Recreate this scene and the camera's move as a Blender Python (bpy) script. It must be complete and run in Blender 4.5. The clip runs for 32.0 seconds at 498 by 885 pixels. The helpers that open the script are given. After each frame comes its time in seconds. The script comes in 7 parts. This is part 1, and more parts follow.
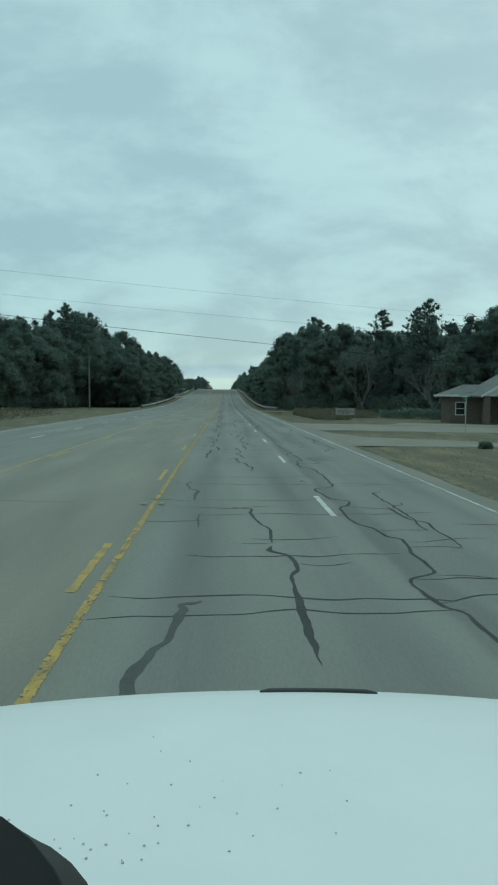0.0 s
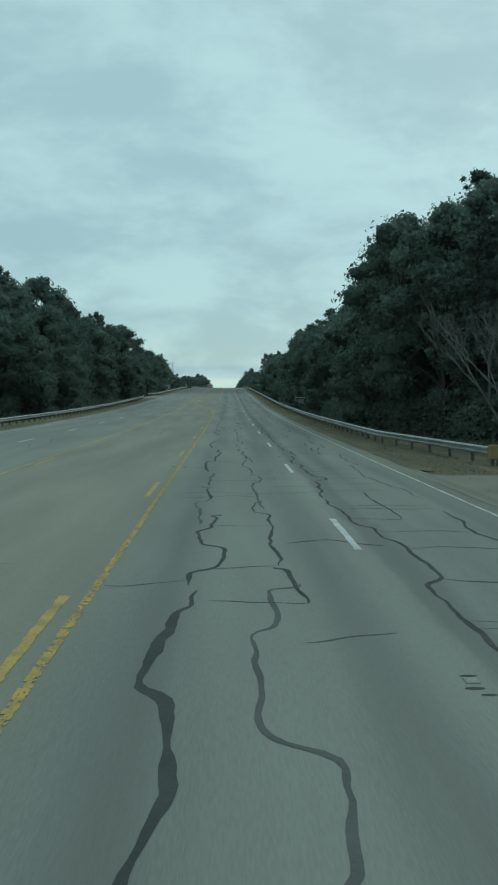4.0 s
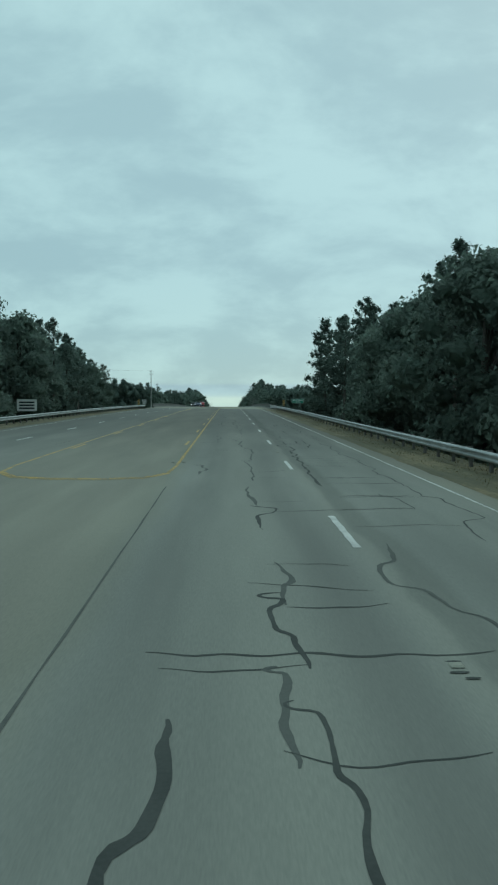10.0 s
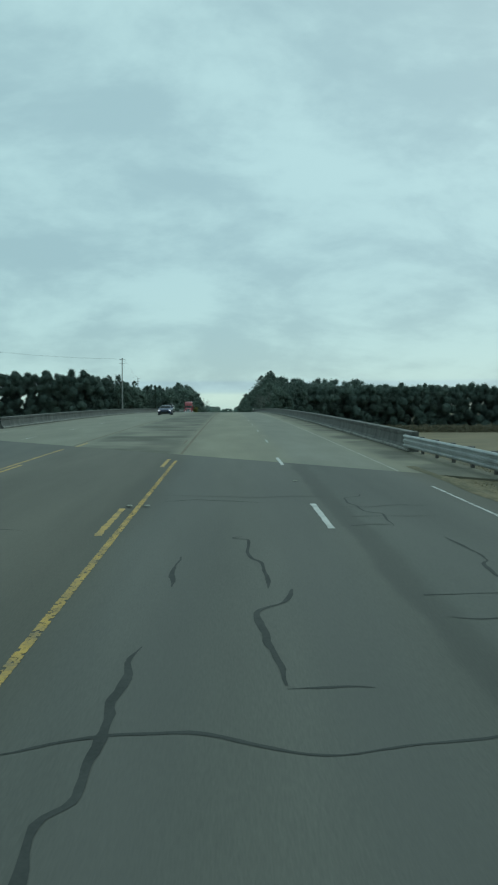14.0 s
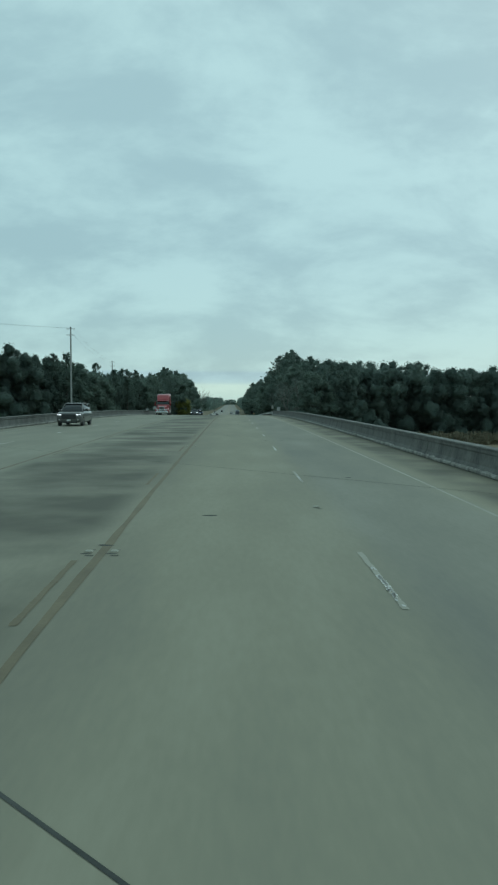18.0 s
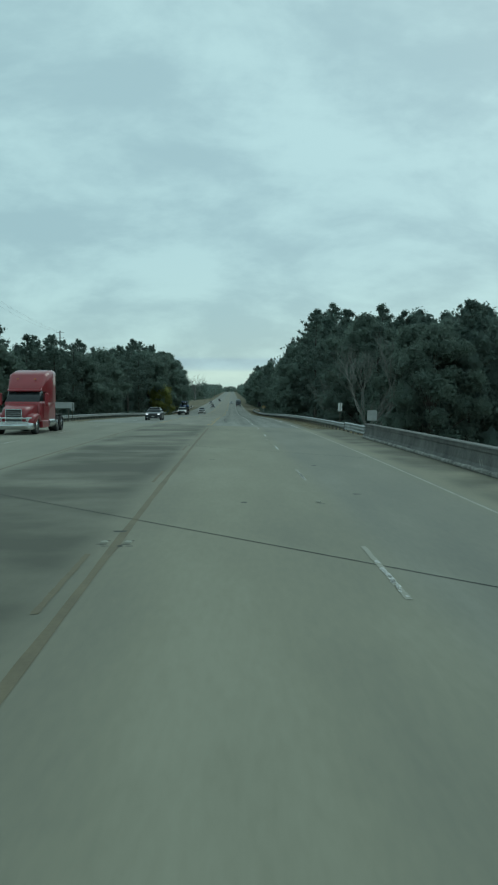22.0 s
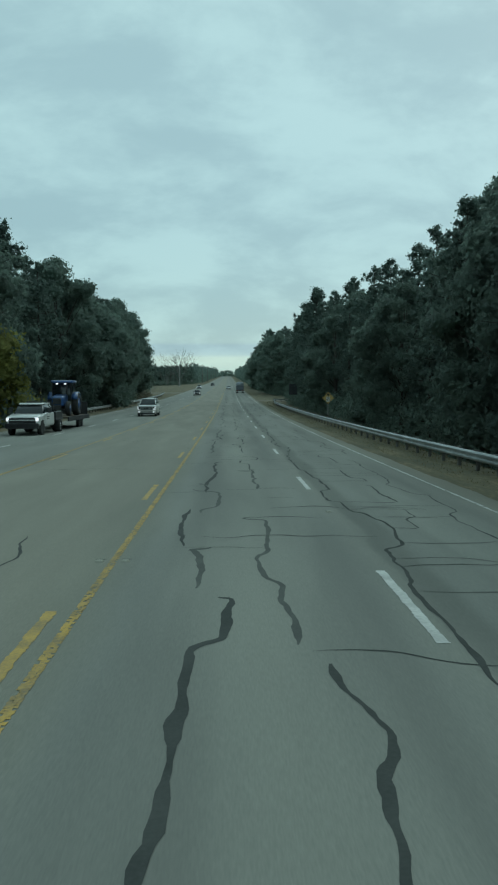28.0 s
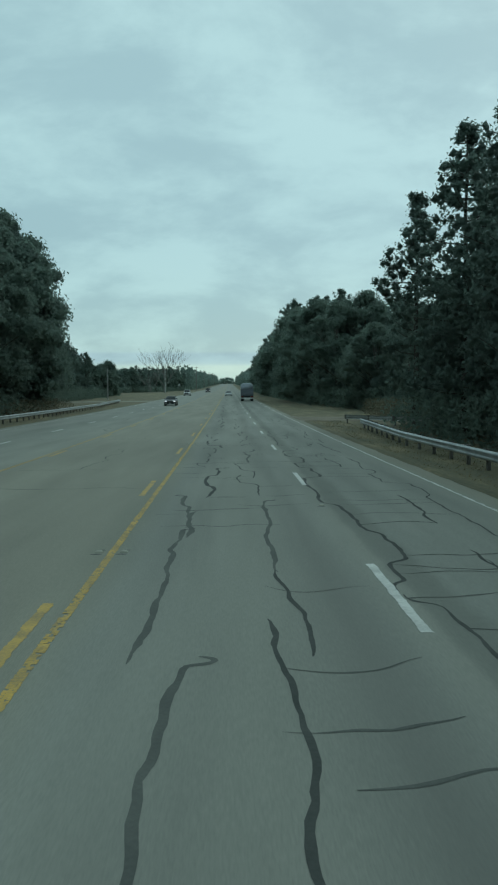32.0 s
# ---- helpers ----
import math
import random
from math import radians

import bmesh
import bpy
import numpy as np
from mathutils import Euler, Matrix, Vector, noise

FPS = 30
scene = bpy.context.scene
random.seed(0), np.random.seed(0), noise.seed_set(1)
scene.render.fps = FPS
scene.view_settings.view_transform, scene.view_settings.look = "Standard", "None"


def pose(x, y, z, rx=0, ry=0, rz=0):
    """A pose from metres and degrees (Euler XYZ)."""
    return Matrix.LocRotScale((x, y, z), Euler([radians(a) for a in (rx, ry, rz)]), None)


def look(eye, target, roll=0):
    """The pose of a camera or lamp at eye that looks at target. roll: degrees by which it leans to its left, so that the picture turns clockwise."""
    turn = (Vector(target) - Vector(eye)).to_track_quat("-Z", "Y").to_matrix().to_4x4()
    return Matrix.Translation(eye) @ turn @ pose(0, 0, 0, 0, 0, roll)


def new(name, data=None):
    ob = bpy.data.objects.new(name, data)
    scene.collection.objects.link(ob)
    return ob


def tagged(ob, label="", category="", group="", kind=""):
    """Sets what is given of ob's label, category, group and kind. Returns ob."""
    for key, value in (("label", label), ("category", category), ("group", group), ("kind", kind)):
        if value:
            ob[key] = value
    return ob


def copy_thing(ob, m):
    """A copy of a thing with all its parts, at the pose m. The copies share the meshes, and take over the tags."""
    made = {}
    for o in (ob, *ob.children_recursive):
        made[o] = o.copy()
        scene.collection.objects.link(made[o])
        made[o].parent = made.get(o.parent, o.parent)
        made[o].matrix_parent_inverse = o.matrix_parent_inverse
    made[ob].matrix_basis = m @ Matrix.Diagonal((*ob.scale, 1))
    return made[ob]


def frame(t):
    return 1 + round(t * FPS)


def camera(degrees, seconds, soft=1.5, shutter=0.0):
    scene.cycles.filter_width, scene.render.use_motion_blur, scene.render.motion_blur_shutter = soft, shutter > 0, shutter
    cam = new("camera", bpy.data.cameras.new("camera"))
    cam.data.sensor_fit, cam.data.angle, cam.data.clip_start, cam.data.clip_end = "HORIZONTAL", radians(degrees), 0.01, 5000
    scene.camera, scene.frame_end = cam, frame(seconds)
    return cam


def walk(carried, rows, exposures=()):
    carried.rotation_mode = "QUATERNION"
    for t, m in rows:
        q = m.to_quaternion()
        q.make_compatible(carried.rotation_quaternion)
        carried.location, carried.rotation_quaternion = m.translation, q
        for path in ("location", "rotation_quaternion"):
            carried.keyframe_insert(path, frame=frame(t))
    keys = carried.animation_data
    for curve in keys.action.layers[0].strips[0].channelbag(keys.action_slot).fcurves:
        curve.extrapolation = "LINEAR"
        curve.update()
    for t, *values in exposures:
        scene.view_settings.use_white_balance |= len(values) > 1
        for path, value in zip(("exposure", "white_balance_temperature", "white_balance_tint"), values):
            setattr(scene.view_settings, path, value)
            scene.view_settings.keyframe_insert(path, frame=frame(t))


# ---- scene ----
cam = camera(35.85, 32.0, soft=2.2)
EYE = 2.321  # eye above the road
PROFILE = [0.03, -0.06, -0.22, -0.42, -0.55, -0.47, 0.01, 0.88, 1.85, 2.79, 3.71, 4.49, 5.12, 5.53, 5.69, 5.64, 5.26, 4.5, 3.44, 2.19, 0.94, -0.05, -0.75, -1.23, -1.57, -1.83, -2.04, -2.23, -2.4, -2.56, -2.72, -2.87, -3.02, -3.17]


def road_z(y):
    """Height of the road's surface along its way; the nodes stand 40 m apart from y = -20."""
    k = min(max((y + 20) / 40.0, 1e-6), len(PROFILE) - 1.001)
    i = int(k)
    w = k - i
    p = [PROFILE[min(max(j, 0), len(PROFILE) - 1)] for j in (i - 1, i, i + 1, i + 2)]
    return p[1] + 0.5 * w * (p[2] - p[0] + w * (2 * p[0] - 5 * p[1] + 4 * p[2] - p[3] + w * (3 * (p[1] - p[2]) + p[3] - p[0])))


# seconds, x, y, yaw, pitch, roll
PATH = [
    (0.0, -0.31, -3.01, -1.84, -3.57, 0.28),
    (1.0, -0.21, 25.32, -1.69, -3.70, 0.11),
    (2.0, -0.18, 53.32, -1.58, -3.67, 0.03),
    (3.0, -0.21, 81.40, -1.58, -3.60, 0.21),
    (6.0, -0.11, 167.14, -1.50, -3.18, 0.08),
    (7.0, -0.07, 196.09, -1.42, -2.89, 0.12),
    (8.0, -0.06, 224.90, -1.35, -2.69, -0.13),
    (9.0, -0.03, 253.14, -1.30, -2.40, 0.04),
    (10.0, -0.11, 280.64, -1.46, -2.18, 0.01),
    (11.0, -0.15, 307.89, -1.69, -2.18, 0.14),
    (12.0, -0.08, 334.95, -1.79, -2.27, 0.13),
    (13.0, 0.01, 362.04, -1.73, -2.35, 0.03),
    (14.0, 0.05, 388.69, -1.49, -2.42, -0.07),
    (17.0, 0.14, 466.36, -1.14, -2.82, 0.26),
    (18.0, 0.07, 491.26, -1.27, -3.13, 0.24),
    (19.0, 0.04, 516.45, -1.34, -3.44, 0.18),
    (20.0, 0.03, 540.77, -1.44, -3.64, 0.16),
    (21.0, 0.01, 564.09, -1.36, -3.86, 0.12),
    (22.0, -0.06, 588.47, -1.31, -4.10, 0.33),
    (23.0, -0.09, 613.19, -1.19, -4.49, -0.01),
    (24.0, -0.32, 638.13, -1.44, -4.65, 0.12),
    (25.0, -0.34, 662.26, -1.71, -4.94, 0.22),
    (28.0, -0.19, 736.29, -1.51, -5.17, -0.04),
    (29.0, -0.24, 760.85, -1.43, -5.15, -0.08),
    (30.0, -0.24, 785.28, -1.63, -5.14, -0.06),
    (31.0, -0.21, 809.54, -1.69, -4.92, 0.10),
    (32.0, -0.09, 833.54, -1.47, -4.54, -0.22),
]
walk(cam, [(t, pose(x, y, road_z(y) + EYE, 90 + pitch, 0, yaw) @ pose(0, 0, 0, 0, 0, roll)) for t, x, y, yaw, pitch, roll in PATH])

# ---- light ----
world = bpy.data.worlds.new("overcast_sky")
scene.world = world
world.use_nodes = True
wn, wl = world.node_tree.nodes, world.node_tree.links
wn.clear()


def wnode(kind, **values):
    n = wn.new(kind)
    for k, v in values.items():
        n.inputs[k].default_value = v
    return n


geo = wn.new("ShaderNodeTexCoord")
sep = wn.new("ShaderNodeSeparateXYZ")
wl.new(geo.outputs["Generated"], sep.inputs[0])
up = wn.new("ShaderNodeMath")
up.operation = "ADD"
up.inputs[1].default_value = 0.55
wl.new(sep.outputs[2], up.inputs[0])
upm = wn.new("ShaderNodeMath")
upm.operation = "MAXIMUM"
upm.inputs[1].default_value = 0.05
wl.new(up.outputs[0], upm.inputs[0])
flat = wn.new("ShaderNodeVectorMath")
flat.operation = "DIVIDE"
comb = wn.new("ShaderNodeCombineXYZ")
for i in range(3):
    wl.new(upm.outputs[0], comb.inputs[i])
wl.new(geo.outputs["Generated"], flat.inputs[0])
wl.new(comb.outputs[0], flat.inputs[1])
stretch = wn.new("ShaderNodeMapping")
stretch.inputs["Scale"].default_value = (1.0, 1.5, 1.3)
stretch.inputs["Location"].default_value = (0.6, 0.2, 0.0)
wl.new(flat.outputs[0], stretch.inputs[0])
big = wnode("ShaderNodeTexNoise", Scale=3.1, Detail=8.0, Roughness=0.56, Distortion=0.3)
wl.new(stretch.outputs[0], big.inputs["Vector"])
ramp = wn.new("ShaderNodeValToRGB")
ramp.color_ramp.interpolation = "EASE"
ramp.color_ramp.elements[0].position, ramp.color_ramp.elements[0].color = 0.50, (0.325, 0.51, 0.535, 1)
ramp.color_ramp.elements[1].position, ramp.color_ramp.elements[1].color = 0.80, (0.435, 0.66, 0.665, 1)
fine_cloud = wnode("ShaderNodeTexNoise", Scale=10.0, Detail=5.0, Roughness=0.6, Distortion=0.15)
wl.new(stretch.outputs[0], fine_cloud.inputs["Vector"])
mottle = wn.new("ShaderNodeMath")
mottle.operation = "MULTIPLY_ADD"
mottle.inputs[1].default_value = 0.30
wl.new(fine_cloud.outputs[0], mottle.inputs[0])
wl.new(big.outputs[0], mottle.inputs[2])
wl.new(mottle.outputs[0], ramp.inputs[0])
sky = wn.new("ShaderNodeTexSky")
sky.sky_type = "NISHITA"
sky.sun_disc = False
sky.sun_elevation, sky.sun_rotation = radians(38), radians(35)
haze = wn.new("ShaderNodeMix")
haze.data_type = "RGBA"
haze.blend_type = "ADD"
haze.inputs[0].default_value = 0.012
wl.new(ramp.outputs[0], haze.inputs[6])
wl.new(sky.outputs[0], haze.inputs[7])
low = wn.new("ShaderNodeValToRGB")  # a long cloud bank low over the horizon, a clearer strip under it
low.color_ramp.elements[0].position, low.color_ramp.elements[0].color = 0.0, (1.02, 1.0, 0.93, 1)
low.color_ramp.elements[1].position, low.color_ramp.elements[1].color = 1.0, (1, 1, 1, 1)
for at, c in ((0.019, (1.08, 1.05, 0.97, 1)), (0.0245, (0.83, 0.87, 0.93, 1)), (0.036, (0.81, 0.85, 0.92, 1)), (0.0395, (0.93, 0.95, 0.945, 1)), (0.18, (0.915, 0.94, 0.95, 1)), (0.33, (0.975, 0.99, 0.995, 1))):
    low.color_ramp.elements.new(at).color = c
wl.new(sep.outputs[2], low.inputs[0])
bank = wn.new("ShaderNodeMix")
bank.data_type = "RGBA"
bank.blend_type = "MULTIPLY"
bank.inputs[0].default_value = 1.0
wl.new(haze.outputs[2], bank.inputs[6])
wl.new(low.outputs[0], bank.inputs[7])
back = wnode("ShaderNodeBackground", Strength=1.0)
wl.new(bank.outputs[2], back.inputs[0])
out = wn.new("ShaderNodeOutputWorld")
wl.new(back.outputs[0], out.inputs[0])

sun = new("sun", bpy.data.lights.new("sun", "SUN"))
sun.data.energy, sun.data.angle, sun.data.color = 0.5, radians(30), (0.80, 1.0, 0.95)
sun.matrix_world = look((40, 60, 80), (0, 0, 0))


# ---- materials ----
def material(name, a, b, scale=3.0, rough=0.8, metal=0.0, bump=0.0, fine=40.0, third=None, island=0.0, stretch=(1, 1, 1), coat=0.0, spot=0.5):
    """Two colours mixed by a coarse and a fine noise at real size, with fine relief."""
    m = bpy.data.materials.new(name)
    m.use_nodes = True
    n, l = m.node_tree.nodes, m.node_tree.links
    bs = n["Principled BSDF"]
    tc = n.new("ShaderNodeTexCoord")
    mp = n.new("ShaderNodeMapping")
    mp.inputs["Scale"].default_value = stretch
    l.new(tc.outputs["Object"], mp.inputs[0])
    n1, n2 = n.new("ShaderNodeTexNoise"), n.new("ShaderNodeTexNoise")
    n1.inputs["Scale"].default_value, n1.inputs["Detail"].default_value = scale, 6
    n2.inputs["Scale"].default_value, n2.inputs["Detail"].default_value = fine, 3
    l.new(mp.outputs[0], n1.inputs["Vector"])
    l.new(mp.outputs[0], n2.inputs["Vector"])
    add = n.new("ShaderNodeMath")
    add.operation = "MULTIPLY_ADD"
    add.inputs[1].default_value = spot
    l.new(n2.outputs[0], add.inputs[0])
    l.new(n1.outputs[0], add.inputs[2])
    src = add.outputs[0]
    if island:
        gi = n.new("ShaderNodeNewGeometry")
        mi = n.new("ShaderNodeMath")
        mi.operation = "MULTIPLY_ADD"
        mi.inputs[1].default_value = island
        l.new(gi.outputs["Random Per Island"], mi.inputs[0])
        l.new(src, mi.inputs[2])
        src = mi.outputs[0]
    cr = n.new("ShaderNodeValToRGB")
    lo, hi = 0.32 + spot * 0.35, 0.68 + spot * 0.65 + island
    span = hi - lo
    cr.color_ramp.elements[0].position, cr.color_ramp.elements[0].color = min(lo, 0.9), (*a, 1)
    cr.color_ramp.elements[1].position, cr.color_ramp.elements[1].color = min(hi, 1.0), (*b, 1)
    if third:
        e = cr.color_ramp.elements.new(min(lo + span * 0.55, 0.97))
        e.color = (*third, 1)
    l.new(src, cr.inputs[0])
    l.new(cr.outputs[0], bs.inputs["Base Color"])
    bs.inputs["Roughness"].default_value = rough
    bs.inputs["Metallic"].default_value = metal
    if coat:
        bs.inputs["Coat Weight"].default_value = coat
        bs.inputs["Coat Roughness"].default_value = 0.05
    if bump:
        bp = n.new("ShaderNodeBump")
        bp.inputs["Strength"].default_value = 0.6
        bp.inputs["Distance"].default_value = bump
        l.new(n2.outputs[0], bp.inputs["Height"])
        l.new(bp.outputs[0], bs.inputs["Normal"])
    return m


ASPHALT = material("weathered_asphalt", (0.198, 0.196, 0.172), (0.293, 0.287, 0.246), 0.55, 0.85, bump=0.004, fine=55, third=(0.247, 0.243, 0.211), stretch=(1.3, 0.16, 1))
CONCRETE = material("bridge_concrete", (0.194, 0.188, 0.152), (0.257, 0.247, 0.196), 0.8, 0.85, bump=0.002, fine=16, third=(0.226, 0.217, 0.170), stretch=(0.8, 0.18, 1), spot=0.3)

for m in (ASPHALT, CONCRETE):
    m.node_tree.nodes["Principled BSDF"].inputs["Specular IOR Level"].default_value = 0.3


def lane_dirt(m, lanes, c, strength, grain=(0.9, 0.07, 1)):
    """Old dirt that gathers in a lane nobody drives in: broken streaks along the road between each (from, to) across it."""
    n, l = m.node_tree.nodes, m.node_tree.links
    bs = n["Principled BSDF"]
    tc, sp, total = n.new("ShaderNodeTexCoord"), n.new("ShaderNodeSeparateXYZ"), None
    l.new(tc.outputs["Object"], sp.inputs[0])
    for x0, x1 in lanes:
        mr = n.new("ShaderNodeMapRange")
        mr.interpolation_type = "SMOOTHERSTEP"
        mid = n.new("ShaderNodeMath")
        mid.operation, mid.inputs[1].default_value = "SUBTRACT", (x0 + x1) / 2
        ab = n.new("ShaderNodeMath")
        ab.operation = "ABSOLUTE"
        l.new(sp.outputs[0], mid.inputs[0])
        l.new(mid.outputs[0], ab.inputs[0])
        l.new(ab.outputs[0], mr.inputs[0])
        mr.inputs[1].default_value, mr.inputs[2].default_value = (x1 - x0) / 2 + 0.3, (x1 - x0) / 2 - 0.7
        if total is None:
            total = mr.outputs[0]
        else:
            mx = n.new("ShaderNodeMath")
            mx.operation = "MAXIMUM"
            l.new(total, mx.inputs[0])
            l.new(mr.outputs[0], mx.inputs[1])
            total = mx.outputs[0]
    mp, ns, cr = n.new("ShaderNodeMapping"), n.new("ShaderNodeTexNoise"), n.new("ShaderNodeValToRGB")
    mp.inputs["Scale"].default_value = grain
    ns.inputs["Scale"].default_value, ns.inputs["Detail"].default_value = 1.0, 7
    cr.color_ramp.elements[0].position, cr.color_ramp.elements[1].position = 0.36, 0.62
    l.new(tc.outputs["Object"], mp.inputs[0])
    l.new(mp.outputs[0], ns.inputs["Vector"])
    l.new(ns.outputs[0], cr.inputs[0])
    mul, st, mix = n.new("ShaderNodeMath"), n.new("ShaderNodeMath"), n.new("ShaderNodeMix")
    mul.operation, st.operation, st.inputs[1].default_value = "MULTIPLY", "MULTIPLY", strength
    l.new(total, mul.inputs[0])
    l.new(cr.outputs[0], mul.inputs[1])
    l.new(mul.outputs[0], st.inputs[0])
    mix.data_type = "RGBA"
    mix.inputs[7].default_value = (*c, 1)
    l.new(st.outputs[0], mix.inputs[0])
    l.new(bs.inputs["Base Color"].links[0].from_socket, mix.inputs[6])
    l.new(mix.outputs[2], bs.inputs["Base Color"])


def lane_tone(m, stops, ageing=None):
    """Lanes paved and worn apart from each other: tints of (across the road, tint), their edges wavering a little; ageing: (from, to, share) along the road, where the surface turns darker."""
    n, l = m.node_tree.nodes, m.node_tree.links
    bs = n["Principled BSDF"]
    tc, sp, mp, ns = n.new("ShaderNodeTexCoord"), n.new("ShaderNodeSeparateXYZ"), n.new("ShaderNodeMapping"), n.new("ShaderNodeTexNoise")
    l.new(tc.outputs["Object"], sp.inputs[0])
    l.new(tc.outputs["Object"], mp.inputs[0])
    mp.inputs["Scale"].default_value = (0.5, 0.35, 1)
    ns.inputs["Scale"].default_value, ns.inputs["Detail"].default_value = 1.0, 5
    l.new(mp.outputs[0], ns.inputs["Vector"])
    sway, mr, cr = n.new("ShaderNodeMath"), n.new("ShaderNodeMapRange"), n.new("ShaderNodeValToRGB")
    sway.operation, sway.inputs[1].default_value = "MULTIPLY_ADD", 0.5
    l.new(ns.outputs[0], sway.inputs[0])
    l.new(sp.outputs[0], sway.inputs[2])
    mr.inputs[1].default_value, mr.inputs[2].default_value = -15.75, 8.25
    l.new(sway.outputs[0], mr.inputs[0])
    l.new(mr.outputs[0], cr.inputs[0])
    place = [min(max((x + 16) / 24, 0), 1) for x, c in stops]
    cr.color_ramp.elements[0].position, cr.color_ramp.elements[0].color = place[0], (*stops[0][1], 1)
    cr.color_ramp.elements[1].position, cr.color_ramp.elements[1].color = place[-1], (*stops[-1][1], 1)
    for at, (x, c) in zip(place[1:-1], stops[1:-1]):
        cr.color_ramp.elements.new(at).color = (*c, 1)
    mix = n.new("ShaderNodeMix")
    mix.data_type, mix.blend_type = "RGBA", "MULTIPLY"
    mix.inputs[0].default_value = 1.0
    l.new(bs.inputs["Base Color"].links[0].from_socket, mix.inputs[6])
    l.new(cr.outputs[0], mix.inputs[7])
    last = mix.outputs[2]
    if ageing:
        ay, dark = n.new("ShaderNodeMapRange"), n.new("ShaderNodeMix")
        ay.interpolation_type = "SMOOTHSTEP"
        for i, value in enumerate((*ageing[:2], 0.0, 1.0)):
            ay.inputs[i + 1].default_value = value
        back_y = n.new("ShaderNodeMath")
        back_y.operation, back_y.inputs[1].default_value = "LESS_THAN", 500
        both = n.new("ShaderNodeMath")
        both.operation = "MULTIPLY"
        l.new(sp.outputs[1], ay.inputs[0])
        l.new(sp.outputs[1], back_y.inputs[0])
        l.new(ay.outputs[0], both.inputs[0])
        l.new(back_y.outputs[0], both.inputs[1])
        dark.data_type, dark.blend_type = "RGBA", "MULTIPLY"
        dark.inputs[7].default_value = (ageing[2], ageing[2], ageing[2], 1)
        l.new(both.outputs[0], dark.inputs[0])
        l.new(last, dark.inputs[6])
        last = dark.outputs[2]
    l.new(last, bs.inputs["Base Color"])


lane_tone(ASPHALT, [(-15.5, (0.96, 0.98, 1.0)), (-11.4, (0.90, 0.93, 0.95)), (-7.4, (0.97, 0.98, 0.98)), (-6.6, (1.0, 0.967, 0.915)), (-2.5, (0.995, 0.96, 0.905)), (-1.9, (0.90, 0.89, 0.84)),
                    (-1.3, (0.93, 0.95, 0.97)), (0.2, (0.99, 1.0, 1.0)), (1.5, (0.93, 0.95, 0.97)), (1.98, (0.97, 0.98, 0.98)), (2.12, (0.70, 0.72, 0.73)), (2.45, (0.72, 0.74, 0.75)),
                    (2.62, (0.90, 0.93, 0.95)), (5.0, (0.93, 0.95, 0.96)), (5.5, (0.88, 0.86, 0.80))], (290.0, 350.0, 0.54))
lane_tone(CONCRETE, [(-16, (1.0, 1.0, 1.0)), (-7.2, (0.98, 1.0, 1.0)), (-1.7, (0.94, 0.93, 0.90)), (-1.0, (1.06, 1.05, 1.0)), (0.6, (1.08, 1.07, 1.02)), (1.9, (1.03, 1.03, 1.0)), (2.5, (0.93, 0.95, 0.99)),
                     (4.9, (0.95, 0.97, 1.0)), (5.5, (1.05, 1.04, 0.98)), (6.8, (1.02, 1.0, 0.94)), (7.4, (0.75, 0.74, 0.70))])
lane_dirt(CONCRETE, ((-6.9, -2.0), (5.6, 7.4)), (0.092, 0.090, 0.070), 0.95, (0.28, 0.34, 1))
lane_dirt(ASPHALT, ((-1.3, -0.1), (0.6, 1.7), (2.8, 3.6), (4.1, 5.0)), (0.120, 0.119, 0.109), 0.55, (0.9, 0.045, 1))
PARAPET = material("stained_barrier_concrete", (0.062, 0.064, 0.060), (0.160, 0.160, 0.148), 1.6, 0.9, bump=0.006, fine=14, third=(0.115, 0.116, 0.106), stretch=(1, 0.8, 0.6))
CHIPPED = material("chipped_pale_concrete", (0.07, 0.07, 0.064), (0.36, 0.355, 0.33), 2.6, 0.9, bump=0.006, fine=18, third=(0.24, 0.236, 0.21), stretch=(1, 1, 1))
COPING = material("weathered_coping", (0.09, 0.092, 0.086), (0.19, 0.19, 0.176), 1.1, 0.9, fine=14)
TAR = material("crack_sealant", (0.050, 0.054, 0.051), (0.085, 0.089, 0.083), 1.5, 0.7, fine=30)
OLD_TAR = material("worn_crack_sealant", (0.085, 0.089, 0.083), (0.130, 0.133, 0.122), 1.5, 0.8, fine=30)
for m in (TAR, OLD_TAR):
    m.node_tree.nodes["Principled BSDF"].inputs["Specular IOR Level"].default_value = 0.12
    m.node_tree.nodes["Principled BSDF"].inputs["Roughness"].default_value = 0.85
WHITE_PAINT = material("worn_white_paint", (0.34, 0.34, 0.32), (0.72, 0.71, 0.67), 1.6, 0.7, fine=22)
EDGE_PAINT = material("thin_white_edge_paint", (0.34, 0.34, 0.32), (0.70, 0.69, 0.65), 1.6, 0.7, fine=22)
YELLOW_PAINT = material("worn_yellow_paint", (0.20, 0.16, 0.095), (0.60, 0.37, 0.075), 2.2, 0.7, fine=26, third=(0.46, 0.295, 0.08))
FADED_WHITE = material("faded_white_paint", (0.25, 0.243, 0.20), (0.36, 0.35, 0.29), 1.1, 0.8, fine=20)
FADED_YELLOW = material("faded_brown_yellow_paint", (0.118, 0.098, 0.062), (0.172, 0.143, 0.088), 1.2, 0.8, fine=20)
GRASS = material("winter_grass", (0.078, 0.074, 0.044), (0.190, 0.150, 0.084), 0.6, 0.95, bump=0.03, fine=7, third=(0.118, 0.102, 0.056), stretch=(1.3, 0.35, 1), spot=0.7)
